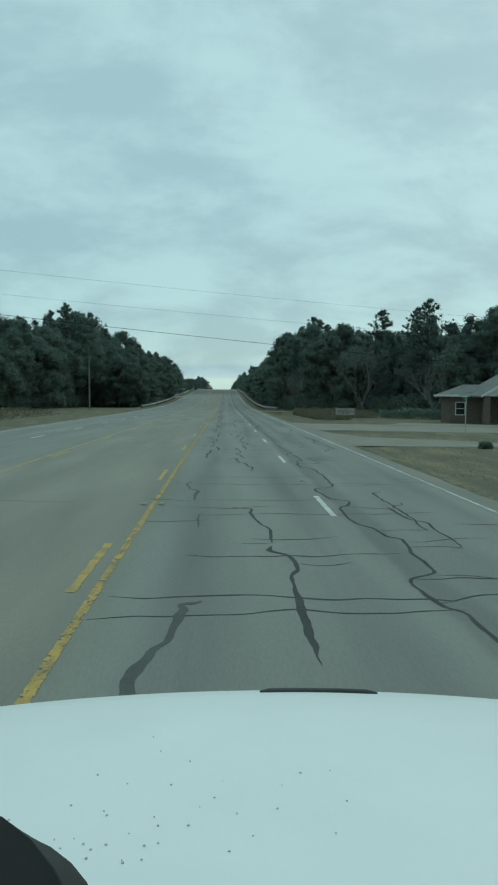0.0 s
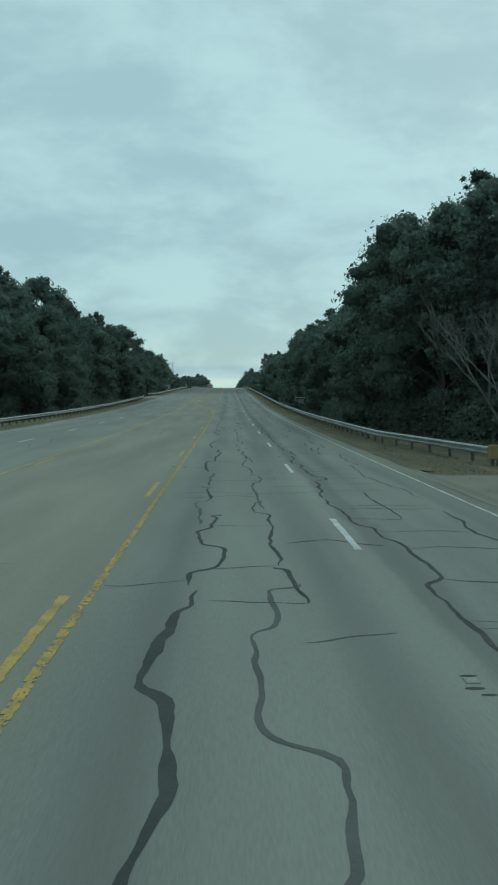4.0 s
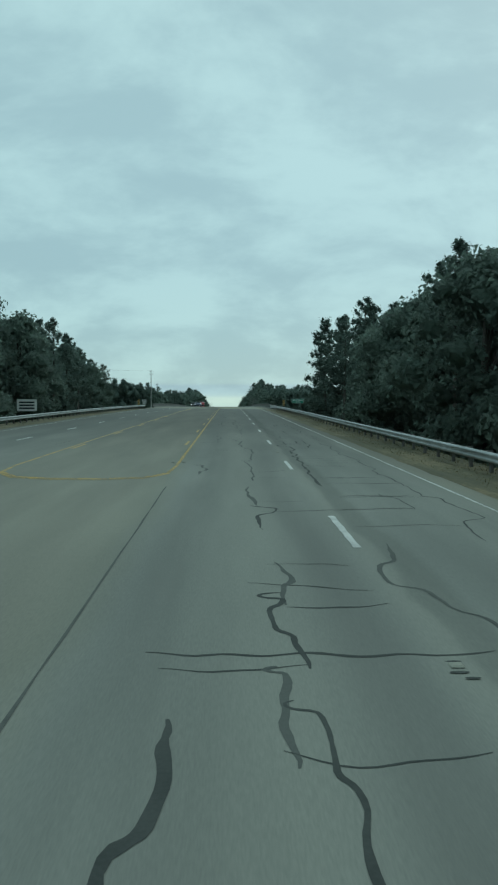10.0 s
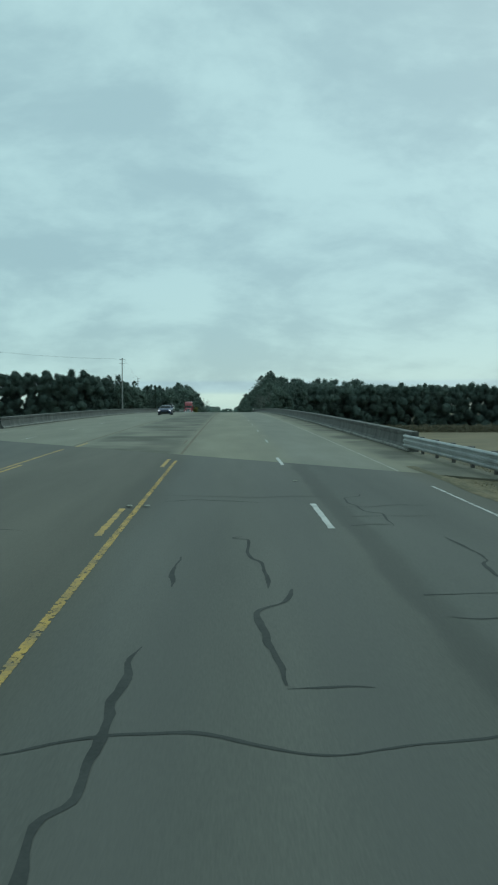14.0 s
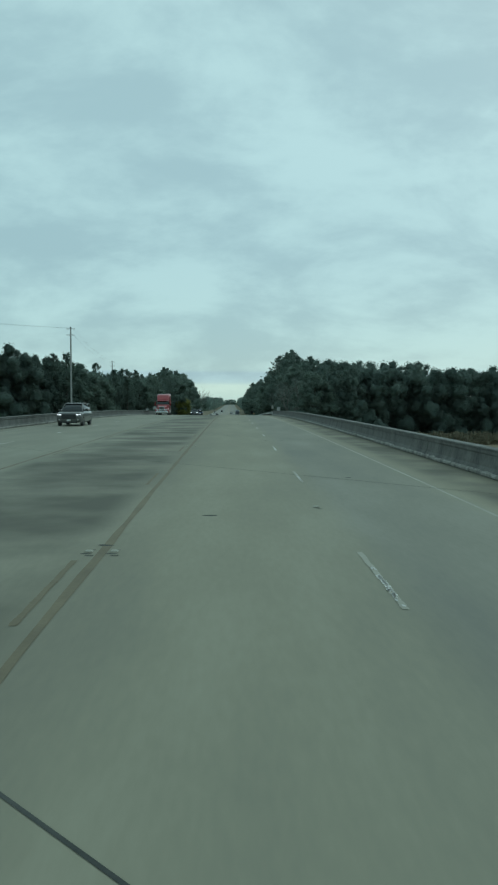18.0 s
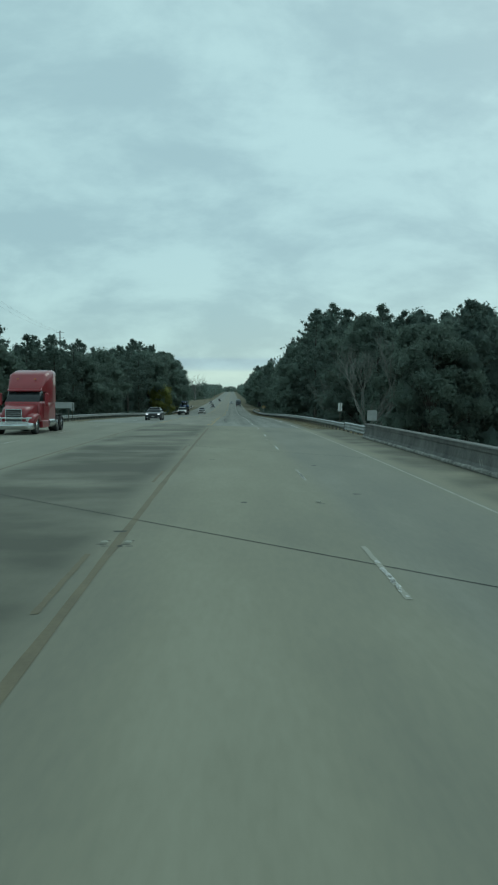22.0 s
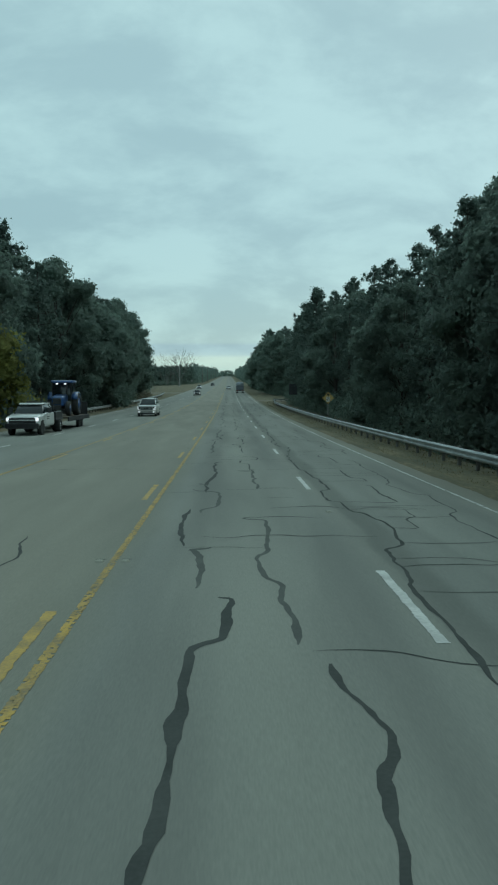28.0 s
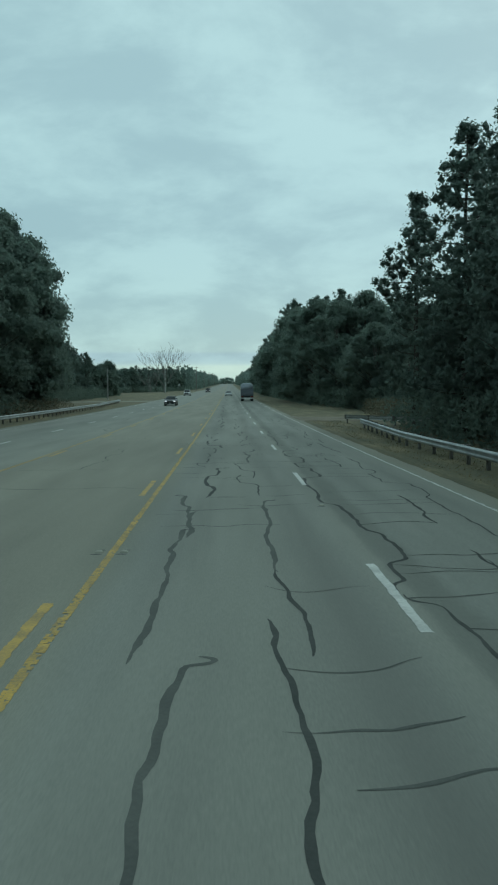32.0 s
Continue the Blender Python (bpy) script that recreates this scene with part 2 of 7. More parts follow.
FIELD = material("tan_field", (0.135, 0.110, 0.063), (0.23, 0.182, 0.108), 0.05, 0.95, fine=3, bump=0.02)
DIRT = material("bare_earth", (0.10, 0.085, 0.06), (0.20, 0.165, 0.115), 0.5, 0.95, bump=0.01, fine=18)
BARK = material("grey_brown_bark", (0.055, 0.048, 0.04), (0.15, 0.135, 0.115), 2.0, 0.95, bump=0.02, fine=12, stretch=(1, 1, 0.3))
PALE_BARK = material("pale_bare_bark", (0.15, 0.15, 0.135), (0.27, 0.265, 0.24), 2.0, 0.95, fine=10, stretch=(1, 1, 0.3))


def foliage(name, a, b, scale, through_share=0.5):
    """Dull leaves that let some light through, varied from spray to spray."""
    m = material(name, a, b, scale, 0.8, fine=scale * 7, island=0.2)
    n, l = m.node_tree.nodes, m.node_tree.links
    bs = n["Principled BSDF"]
    bs.inputs["Specular IOR Level"].default_value = 0.3
    bs.inputs["Roughness"].default_value = 0.6
    tc, rough_leaf, twig = n.new("ShaderNodeTexCoord"), n.new("ShaderNodeTexNoise"), n.new("ShaderNodeTexVoronoi")
    rough_leaf.inputs["Scale"].default_value, rough_leaf.inputs["Detail"].default_value, rough_leaf.inputs["Roughness"].default_value = 3.2, 7, 0.75
    twig.inputs["Scale"].default_value = 6.5
    l.new(tc.outputs["Object"], rough_leaf.inputs["Vector"])
    l.new(tc.outputs["Object"], twig.inputs["Vector"])
    relief, bp = n.new("ShaderNodeMath"), n.new("ShaderNodeBump")
    relief.operation, relief.inputs[1].default_value = "MULTIPLY_ADD", -0.5
    l.new(twig.outputs["Distance"], relief.inputs[0])
    l.new(rough_leaf.outputs[0], relief.inputs[2])
    bp.inputs["Strength"].default_value, bp.inputs["Distance"].default_value = 1.0, 0.5
    l.new(relief.outputs[0], bp.inputs["Height"])
    l.new(bp.outputs[0], bs.inputs["Normal"])
    tl, mx = n.new("ShaderNodeBsdfTranslucent"), n.new("ShaderNodeMixShader")
    mx.inputs[0].default_value = through_share
    l.new(bs.inputs["Base Color"].links[0].from_socket, tl.inputs[0])
    l.new(bs.outputs[0], mx.inputs[1])
    l.new(tl.outputs[0], mx.inputs[2])
    l.new(mx.outputs[0], n["Material Output"].inputs[0])
    return m


# needle, evergreen and woodland colours lifted pale and bluish: windscreen haze painted in
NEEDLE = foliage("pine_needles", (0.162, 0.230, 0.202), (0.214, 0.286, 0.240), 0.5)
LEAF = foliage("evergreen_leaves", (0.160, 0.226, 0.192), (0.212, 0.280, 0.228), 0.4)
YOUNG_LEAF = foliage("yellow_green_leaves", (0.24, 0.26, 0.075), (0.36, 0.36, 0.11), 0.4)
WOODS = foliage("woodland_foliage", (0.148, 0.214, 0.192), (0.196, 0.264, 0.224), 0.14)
WEED = material("dry_brown_weeds", (0.100, 0.092, 0.062), (0.190, 0.166, 0.110), 0.6, 0.95, fine=5, island=0.3)
STEEL = material("galvanised_steel", (0.27, 0.29, 0.29), (0.48, 0.50, 0.495), 1.1, 0.5, metal=0.55, fine=16)
STEEL_POST = material("dull_steel_post", (0.08, 0.075, 0.07), (0.20, 0.19, 0.175), 2.0, 0.7, metal=0.2, fine=16)
RAIL_AMBER = material("faded_amber_plastic", (0.20, 0.155, 0.08), (0.34, 0.26, 0.12), 3.0, 0.8, fine=16)
BLACK = material("black_rubber", (0.012, 0.012, 0.012), (0.035, 0.034, 0.033), 5.0, 0.75, fine=30)


# ---- building helpers ----
class Shape:
    """Vertices and faces gathered for one mesh."""

    def __init__(self):
        self.v, self.f = [], []

    def add(self, v, f):
        k = len(self.v)
        self.v.extend(v)
        self.f.extend([tuple(i + k for i in face) for face in f])
        return self

    def box(self, x0, x1, y0, y1, z0, z1, c=0.0, m=None):
        """A box, its upright and long edges cut by c."""
        c = min(c, (x1 - x0) * 0.45, (z1 - z0) * 0.45, (y1 - y0) * 0.45)
        if c <= 0:
            v = [(x, y, z) for z in (z0, z1) for x, y in ((x0, y0), (x1, y0), (x1, y1), (x0, y1))]
            f = [(3, 2, 1, 0), (4, 5, 6, 7), (0, 1, 5, 4), (1, 2, 6, 5), (2, 3, 7, 6), (3, 0, 4, 7)]
        else:
            def ring(z, d):
                a, b, e, g = x0 + d, x1 - d, y0 + d, y1 - d
                k = c
                return [(a + k, e, z), (b - k, e, z), (b, e + k, z), (b, g - k, z), (b - k, g, z), (a + k, g, z), (a, g - k, z), (a, e + k, z)]
            k = c * 0.8
            v = ring(z0, k) + ring(z0 + k, 0) + ring(z1 - k, 0) + ring(z1, k)
            f = [tuple(range(7, -1, -1)), tuple(range(24, 32))]
            for r in range(3):
                f += [(r * 8 + i, r * 8 + (i + 1) % 8, r * 8 + 8 + (i + 1) % 8, r * 8 + 8 + i) for i in range(8)]
        if m is not None:
            v = [tuple(m @ Vector(p)) for p in v]
        return self.add(v, f)

    def tube(self, points, radii, n=8, caps=True):
        """A tube along points."""
        v, f = [], []
        pts = [Vector(p) for p in points]
        for i, p in enumerate(pts):
            d = (pts[min(i + 1, len(pts) - 1)] - pts[max(i - 1, 0)]).normalized()
            a = d.orthogonal().normalized() if abs(d.z) > 0.95 else d.cross(Vector((0, 0, 1))).normalized()
            b = d.cross(a)
            r = radii[i] if hasattr(radii, "__len__") else radii
            v += [tuple(p + (a * math.cos(6.28318 * k / n) + b * math.sin(6.28318 * k / n)) * r) for k in range(n)]
        for i in range(len(pts) - 1):
            f += [(i * n + k, i * n + (k + 1) % n, i * n + n + (k + 1) % n, i * n + n + k) for k in range(n)]
        if caps:
            f += [tuple(range(n - 1, -1, -1)), tuple(range(len(v) - n, len(v)))]
        return self.add(v, f)

    def loft(self, rings, caps=True):
        """Rings of equal count, joined."""
        n = len(rings[0])
        v = [p for r in rings for p in r]
        f = [(i * n + k, i * n + (k + 1) % n, i * n + n + (k + 1) % n, i * n + n + k) for i in range(len(rings) - 1) for k in range(n)]
        if caps:
            f += [tuple(range(n - 1, -1, -1)), tuple(range(len(v) - n, len(v)))]
        return self.add(v, f)

    def prism(self, outline, axis, lo, hi):
        """An outline of (u, v) drawn out along an axis: x uses (y, z), y uses (x, z), z uses (x, y)."""
        n = len(outline)
        put = {"x": lambda u, w, d: (d, u, w), "y": lambda u, w, d: (u, d, w), "z": lambda u, w, d: (u, w, d)}[axis]
        v = [put(u, w, d) for d in (lo, hi) for u, w in outline]
        f = [tuple(range(n - 1, -1, -1)), tuple(range(n, 2 * n))] + [(i, (i + 1) % n, n + (i + 1) % n, n + i) for i in range(n)]
        return self.add(v, f)

    def mesh(self, name, mat, smooth=False):
        me = bpy.data.meshes.new(name)
        me.from_pydata([tuple(p) for p in self.v], [], self.f)
        me.materials.append(mat)
        bm = bmesh.new()
        bm.from_mesh(me)
        bmesh.ops.recalc_face_normals(bm, faces=bm.faces)
        bm.to_mesh(me)
        bm.free()
        if smooth:
            me.shade_smooth()
        return me


def soup(name, v, f, mat):
    """A mesh straight from arrays, for foliage."""
    me = bpy.data.meshes.new(name)
    me.from_pydata(v.tolist() if hasattr(v, "tolist") else v, [], f.tolist() if hasattr(f, "tolist") else f)
    me.materials.append(mat)
    me.polygons.foreach_set("use_smooth", [True] * len(me.polygons))
    return me


def part(name, me, parent=None, label="", m=None):
    ob = new(name, me)
    if parent is not None:
        ob.parent = parent
    if m is not None:
        ob.matrix_local = m
    if label:
        ob["label"] = label
    return ob


def thing(name, label, category, m=None, group="", kind="", me=None):
    ob = new(name, me)
    if m is not None:
        ob.matrix_world = m
    return tagged(ob, label, category, group, kind)


def strip(x0, x1, y0, y1, lift, step=4.0, skew=0.0, thick=0.0):
    """A sheet that lies on the road from y0 to y1, between x0 and x1; skew turns its ends."""
    s = Shape()
    n, c = max(1, int(math.ceil((y1 - y0) / step))), max(1, int((x1 - x0) / 2.0)) if skew else 1
    v, f, w = [], [], c + 1
    for i in range(n + 1):
        for j in range(w):
            x = x0 + (x1 - x0) * j / c
            yy = y0 + (y1 - y0) * i / n + skew * x
            v.append((x, yy, road_z(yy) + lift))
    f = [(i * w + j, i * w + j + 1, i * w + w + j + 1, i * w + w + j) for i in range(n) for j in range(c)]
    if thick:
        k = len(v)
        v += [(x, y, z - thick) for x, y, z in v]
        f += [tuple(k + q for q in reversed(face)) for face in f]
        rim = [j for j in range(w)] + [i * w + c for i in range(1, n + 1)] + [n * w + j for j in range(c - 1, -1, -1)] + [i * w for i in range(n - 1, 0, -1)]
        f += [(a, k + a, k + b, b) for a, b in zip(rim, rim[1:] + rim[:1])]
    return s.add(v, f)


# ---- the lie of the land ----
LEFT_EDGE, RIGHT_EDGE = -15.6, 6.05   # of the paved road
BRIDGE_IN, BRIDGE_OUT = 417.0, 652.7  # along x = 0; its ends are skewed
SKEW = -1.0
NATURAL = [(-300, -0.2), (100, -0.6), (230, -1.3), (340, -1.6), (420, -1.9), (660, -1.9), (740, -0.8), (800, -0.6), (900, -1.6), (1300, -3.4), (2600, -4.0), (6000, -4.0)]


def between(nodes, y):
    for (a, p), (b, q) in zip(nodes, nodes[1:]):
        if y <= b:
            w = min(max((y - a) / (b - a), 0), 1)
            w = w * w * (3 - 2 * w)
            return p + (q - p) * w
    return nodes[-1][1]


def ground_z(x, y):
    top, low = road_z(y) - 0.06, between(NATURAL, y)
    low = min(low, top - 0.15)
    off = max(x - (8.3 if 140 < y < 885 else 8.8), -18.6 - x, 0.0)
    if 130 > y or y > 885:
        reach = 22.0
    else:
        reach = max(4.0, (top - low) * 1.9)
    w = min(off / reach, 1.0)
    w = w * w * (3 - 2 * w)
    z = top + (low - top) * w
    if BRIDGE_IN + 8 < y - SKEW * x * 0.3 < BRIDGE_OUT - 14:
        z = low - 0.3
    level = 40 < y < 80 or 108 < y < 140 or 270 < y < 296 or 888 < y < 912 or 978 < y < 1000
    return z + (noise.noise((x * 0.05, y * 0.05, 0)) * 0.35 if off > 6 and not level else 0.0)


xs = [-4000, -2000, -900, -400, -200, -120, -80, -60, -50, -42, -36, -31, -27, -24, -21.5, -19.5, -18.6, -17.5, -16.4, LEFT_EDGE + 0.3, -8, -2,
      4, RIGHT_EDGE - 0.3, 6.6, 7.4, 8.6, 9.6, 11, 12.5, 14.5, 17, 20, 24, 29, 36, 45, 60, 80, 120, 200, 400, 900, 2000, 4000]
ys = [-900, -500, -300, -200] + [-150 + 6 * i for i in range(225)] + [1230, 1300, 1400, 1600, 1900, 2300, 3000, 4000, 5500]
gv = [(x, y, ground_z(x, y)) for y in ys for x in xs]
nx = len(xs)
gf = [(j * nx + i, j * nx + i + 1, (j + 1) * nx + i + 1, (j + 1) * nx + i) for j in range(len(ys) - 1) for i in range(nx - 1)]
ground = thing("ground", "winter-brown grass verge and open fields beside the highway", "ground", kind="structure", me=soup("ground", gv, gf, GRASS))
ground.data.shade_smooth()
ground.data.materials.append(FIELD)
for poly in ground.data.polygons:
    c = poly.center
    if 29 < c.x < 300 and 430 < c.y < 664:
        poly.material_index = 1  # the open field below the bridge

# ---- the road ----
road = thing("road", "worn grey asphalt highway of five lanes with sealed cracks", "road", kind="structure",
             me=strip(LEFT_EDGE, RIGHT_EDGE, -140, BRIDGE_IN, 0.0, 2.5, SKEW, 0.35).mesh("road", ASPHALT))
road_on = thing("road", "worn grey asphalt highway of five lanes past the bridge", "road", kind="structure",
                me=strip(LEFT_EDGE, RIGHT_EDGE, BRIDGE_OUT, 2600, 0.0, 4.0, SKEW, 0.35).mesh("road", ASPHALT))
bridge = thing("bridge", "concrete bridge deck with stained barriers and dark skewed joints", "bridge", kind="structure")
# ---- deck, barriers and joints of the bridge ----
DECK_L, DECK_R = -16.5, 7.85
part("deck", strip(DECK_L, DECK_R, BRIDGE_IN + 0.02, BRIDGE_OUT - 0.02, 0.0, 6.0, SKEW, 0.9).mesh("deck", CONCRETE), bridge)
for k in range(10):
    y = 451.8 + 21.27 * k
    part("expansion_joint", strip(DECK_L + 0.5, DECK_R - 0.5, y, y + 0.045, 0.004, 1.0, SKEW).mesh("expansion_joint", TAR), bridge)


def barrier(x, side, y0, y1):
    """A concrete barrier with a sloped foot and a rounded coping, in cast panels; side is +1 where it stands to the right."""
    pts = [(0.0, -0.05), (0.0, 0.12), (0.10, 0.26), (0.16, 0.62), (0.12, 0.64), (0.12, 0.74), (0.15, 0.78), (0.40, 0.78), (0.42, 0.74), (0.42, -0.4), (0.2, -0.4)]
    n = int((y1 - y0) / 10.7)
    for i in range(n):
        a, b = y0 + (y1 - y0) * i / n, y0 + (y1 - y0) * (i + 1) / n - 0.03
        rings = [[(x + side * u, y, road_z(y) + w) for u, w in pts] for y in (a, (a + b) / 2, b)]
        panel = part("barrier_panel", Shape().loft(rings).mesh("barrier_panel", PARAPET), bridge)
        foot = []
        for k in range(25):
            y = a + (b - a) * k / 24
            c = 0.05 * noise.noise((y * 2.3, x, 0)) + 0.03 * noise.noise((y * 7.0, x, 4))
            foot.append([(x + side * u, y, road_z(y) + w) for u, w in ((0.015, 0.03), (-0.05 + c, 0.03), (-0.055 + c, 0.10 + c * 0.6), (-0.01 + c * 0.5, 0.145 + c), (0.05, 0.15))])
        part("chipped_foot", Shape().loft(foot).mesh("chipped_foot", CHIPPED), panel, "pale chipped concrete foot")
        coping = [[(x + side * u, y, road_z(y) + w) for u, w in ((0.10, 0.765), (0.10, 0.80), (0.13, 0.825), (0.40, 0.825), (0.44, 0.80), (0.44, 0.765))] for y in (a + 0.02, (a + b) / 2, b - 0.02)]
        part("coping", Shape().loft(coping).mesh("coping", COPING), panel)
        if (i * 7 + int(side)) % 5 == 0:
            for q in (0.0, 0.22):
                y = a + 1.5 + q
                sc = [(x + side * (0.085 + 0.0), y, 0.17), (x + side * 0.085, y + 0.09, 0.17), (x + side * 0.115, y + 0.30, 0.40), (x + side * 0.115, y + 0.24, 0.40)]
                part("scuff", Shape().add([(px - side * 0.02, py, road_z(py) + pz) for px, py, pz in sc], [(0, 1, 2, 3)]).mesh("scuff", CHIPPED), panel, "pale scrape mark")


barrier(7.4, 1, 420.0, 632.0)
barrier(-16.05, -1, 444.0, 654.0)

# ---- painted lines ----


def painted(name, x, w, y0, y1, mat, parent, lift=0.004, label=""):
    return part(name, strip(x - w / 2, x + w / 2, y0, y1, lift, 5.0).mesh(name, mat), parent, label)


def over_ground(y):
    return road if y < BRIDGE_IN else (bridge if y < BRIDGE_OUT else road_on)


dr = random.Random(23)


def dashes(name, x, w, phase, y0, y1, mat, faded, period=12.192, length=3.05):
    """One dash after another, each a piece of its own on one of two meshes."""
    shared = {}
    k = math.ceil((y0 - phase) / period)
    while phase + k * period < y1:
        y = phase + k * period
        on = over_ground(y - SKEW * x)
        mt = faded if on is bridge else mat
        if mt.name not in shared:
            n, ww = 60, w * (0.7 if on is bridge else 1.0)
            v, f = [], []
            for i in range(n + 1):
                wob = (0.5 + 0.05 * math.sin(i * 0.46) + dr.uniform(-0.09, 0.09), 0.5 + 0.05 * math.sin(i * 0.34 + 1) + dr.uniform(-0.09, 0.09))
                v += [(-ww * wob[0], length * i / n, 0), (ww * wob[1], length * i / n, 0)]
                if i < n:
                    f.append((2 * i, 2 * i + 1, 2 * i + 3, 2 * i + 2))
            shared[mt.name] = soup(name, v, f, mt)
            if mt is FADED_WHITE:
                flakes = Shape()
                for i in range(70):
                    fy, fx, hw = dr.triangular(0.1, 2.2, 0.9), dr.gauss(0, ww * 0.16), ww * dr.uniform(0.1, 0.3)
                    fl = dr.uniform(0.02, 0.09)
                    flakes.add([(fx - hw, fy, 0), (fx + hw * 0.7, fy - fl * 0.4, 0), (fx + hw, fy + fl * 0.6, 0), (fx - hw * 0.6, fy + fl, 0)], [(0, 1, 2, 3)])
                shared["flakes"] = flakes.mesh("paint_flakes", WHITE_PAINT)
        slope = math.degrees(math.atan2(road_z(y + length) - road_z(y), length))
        part(name, shared[mt.name], on, m=pose(x + (0.13 if on is bridge and x > 0 else 0.0), y, road_z(y) + 0.005, slope, 0, 0))
        if mt is FADED_WHITE:
            part("paint_flakes", shared["flakes"], on, m=pose(x + (0.13 if x > 0 else 0.0), y, road_z(y) + 0.008, slope, 0, 0))
        k += 1


dashes("lane_dash", 1.83, 0.115, -0.42, -60, 1150, WHITE_PAINT, FADED_WHITE)
dashes("lane_dash", -10.9, 0.13, 3.0, -40, 1000, WHITE_PAINT, FADED_WHITE)
dashes("turn_lane_dash", -1.83, 0.13, 238.6, 245, 282, WHITE_PAINT, FADED_WHITE)
dashes("yellow_dash", -2.12, 0.12, 6.0, -40, 205, YELLOW_PAINT, FADED_YELLOW)
dashes("yellow_dash", -2.12, 0.12, 316.0, 304, 650, YELLOW_PAINT, FADED_YELLOW)
dashes("yellow_dash", -2.12, 0.12, 668.3, 655, 1100, YELLOW_PAINT, FADED_YELLOW)
dashes("yellow_dash", -6.85, 0.12, 2.0, 0, 205, YELLOW_PAINT, FADED_YELLOW)
dashes("yellow_dash", -6.85, 0.12, 9.0, 306, 1000, YELLOW_PAINT, FADED_YELLOW)

def worn_ribbon(points, w, seed, keep=0.90, step=0.05):
    """A painted line chipped all over: short flakes in three strips, with many gone."""
    r, s = random.Random(seed), Shape()
    for (xa, ya), (xb, yb) in zip(points, points[1:]):
        ln = math.hypot(xb - xa, yb - ya)
        n = max(1, int(ln / step))
        dx, dy = (yb - ya) / ln, -(xb - xa) / ln
        for i in range(n):
            worn = keep + 0.22 * noise.noise((ya * 0.13 + i * 0.03, seed, 0))
            for j in range(3):
                if r.random() > worn - (0.0 if j == 1 else 0.10):
                    continue
                u0, u1 = i / n, (i + 1.05) / n
                a, b = w * (j / 3 - 0.5), w * ((j + 1.08) / 3 - 0.5)
                lift = 0.0042 + r.uniform(0, 0.0012)
                q = [(xa + (xb - xa) * u + dx * e, ya + (yb - ya) * u + dy * e) for u, e in ((u0 + r.uniform(-0.25, 0.25) / n, a + r.uniform(-0.008, 0.008)), (u0 + r.uniform(-0.25, 0.25) / n, b + r.uniform(-0.008, 0.008)),
                                                                                             (u1 + r.uniform(-0.25, 0.25) / n, b + r.uniform(-0.008, 0.008)), (u1 + r.uniform(-0.25, 0.25) / n, a + r.uniform(-0.008, 0.008)))]
                s.add([(x, y, road_z(y) + lift) for x, y in q], [(0, 1, 2, 3)])
    return s


for x, name in ((5.2, "edge_line"), (-14.6, "edge_line")):
    part(name, worn_ribbon([(x, -140 + 4.0 * i) for i in range(int((BRIDGE_IN + SKEW * x + 139) / 4) + 1)], 0.07, 7, 0.9, 0.16).mesh(name, EDGE_PAINT), road)
    painted(name, x, 0.075, BRIDGE_IN + SKEW * x + 0.1, BRIDGE_OUT + SKEW * x - 0.1, FADED_WHITE, bridge)
    part(name, worn_ribbon([(x, BRIDGE_OUT + SKEW * x + 0.2 + 4.0 * i) for i in range(140)], 0.07, 8, 0.9, 0.16).mesh(name, EDGE_PAINT), road_on)


def ribbon(points, w, lift=0.004):
    """A flat band of width w (or widths) along points (x, y) on the road."""
    s = Shape()
    v, f = [], []
    n = len(points)
    for i, (x, y) in enumerate(points):
        a, b = points[max(i - 1, 0)], points[min(i + 1, n - 1)]
        dx, dy = b[0] - a[0], b[1] - a[1]
        k = max(math.hypot(dx, dy), 1e-6)
        ww = (w[i] if hasattr(w, "__len__") else w) / 2
        for sg in (-1, 1):
            px, py = x - sg * dy / k * ww, y + sg * dx / k * ww
            v.append((px, py, road_z(py) + lift))
    f = [(2 * i, 2 * i + 2, 2 * i + 3, 2 * i + 1) for i in range(n - 1)]
    return s.add(v, f)


def curve_line(nodes, step=1.0):
    """Smooth points through nodes (y, x)."""
    y, res = nodes[0][0], []
    while y <= nodes[-1][0]:
        res.append((between(nodes, y), y))
        y += step
    return res


OPEN = [(-140, -1.83), (205, -1.83), (223, -3.9), (243, -5.55), (281, -5.62)]
part("yellow_line", worn_ribbon(curve_line(OPEN), 0.105, 1).mesh("yellow_line", YELLOW_PAINT), road)
part("yellow_line", ribbon(curve_line([(199, -2.12), (205, -2.1), (223, -4.17), (243, -5.82), (281, -5.88)]), 0.10, 0.005).mesh("yellow_line", YELLOW_PAINT), road)
part("yellow_line", ribbon([(-7.1, y) for y in range(-140, 283, 4)], 0.10, 0.005).mesh("yellow_line", YELLOW_PAINT), road)
part("yellow_line", ribbon([(-6.85, y) for y in range(206, 283, 4)], 0.10, 0.005).mesh("yellow_line", YELLOW_PAINT), road)
bracket = [(-7.1, 306.0), (-6.9, 303.5), (-6.2, 302.2), (-5.0, 301.7), (-3.6, 301.6), (-2.5, 301.9), (-1.95, 303.0), (-1.83, 305.5)]
for y in range(308, 420, 4):
    bracket.append((-1.83, float(y)))
part("yellow_line", worn_ribbon([(x, y + 0.25) for x, y in bracket[1:7]], 0.2, 4).mesh("yellow_line", YELLOW_PAINT), road)
part("yellow_line", worn_ribbon(bracket, 0.105, 2).mesh("yellow_line", YELLOW_PAINT), road)
part("yellow_line", ribbon([(-7.1, y) for y in range(306, 425, 4)], 0.10, 0.005).mesh("yellow_line", YELLOW_PAINT), road)
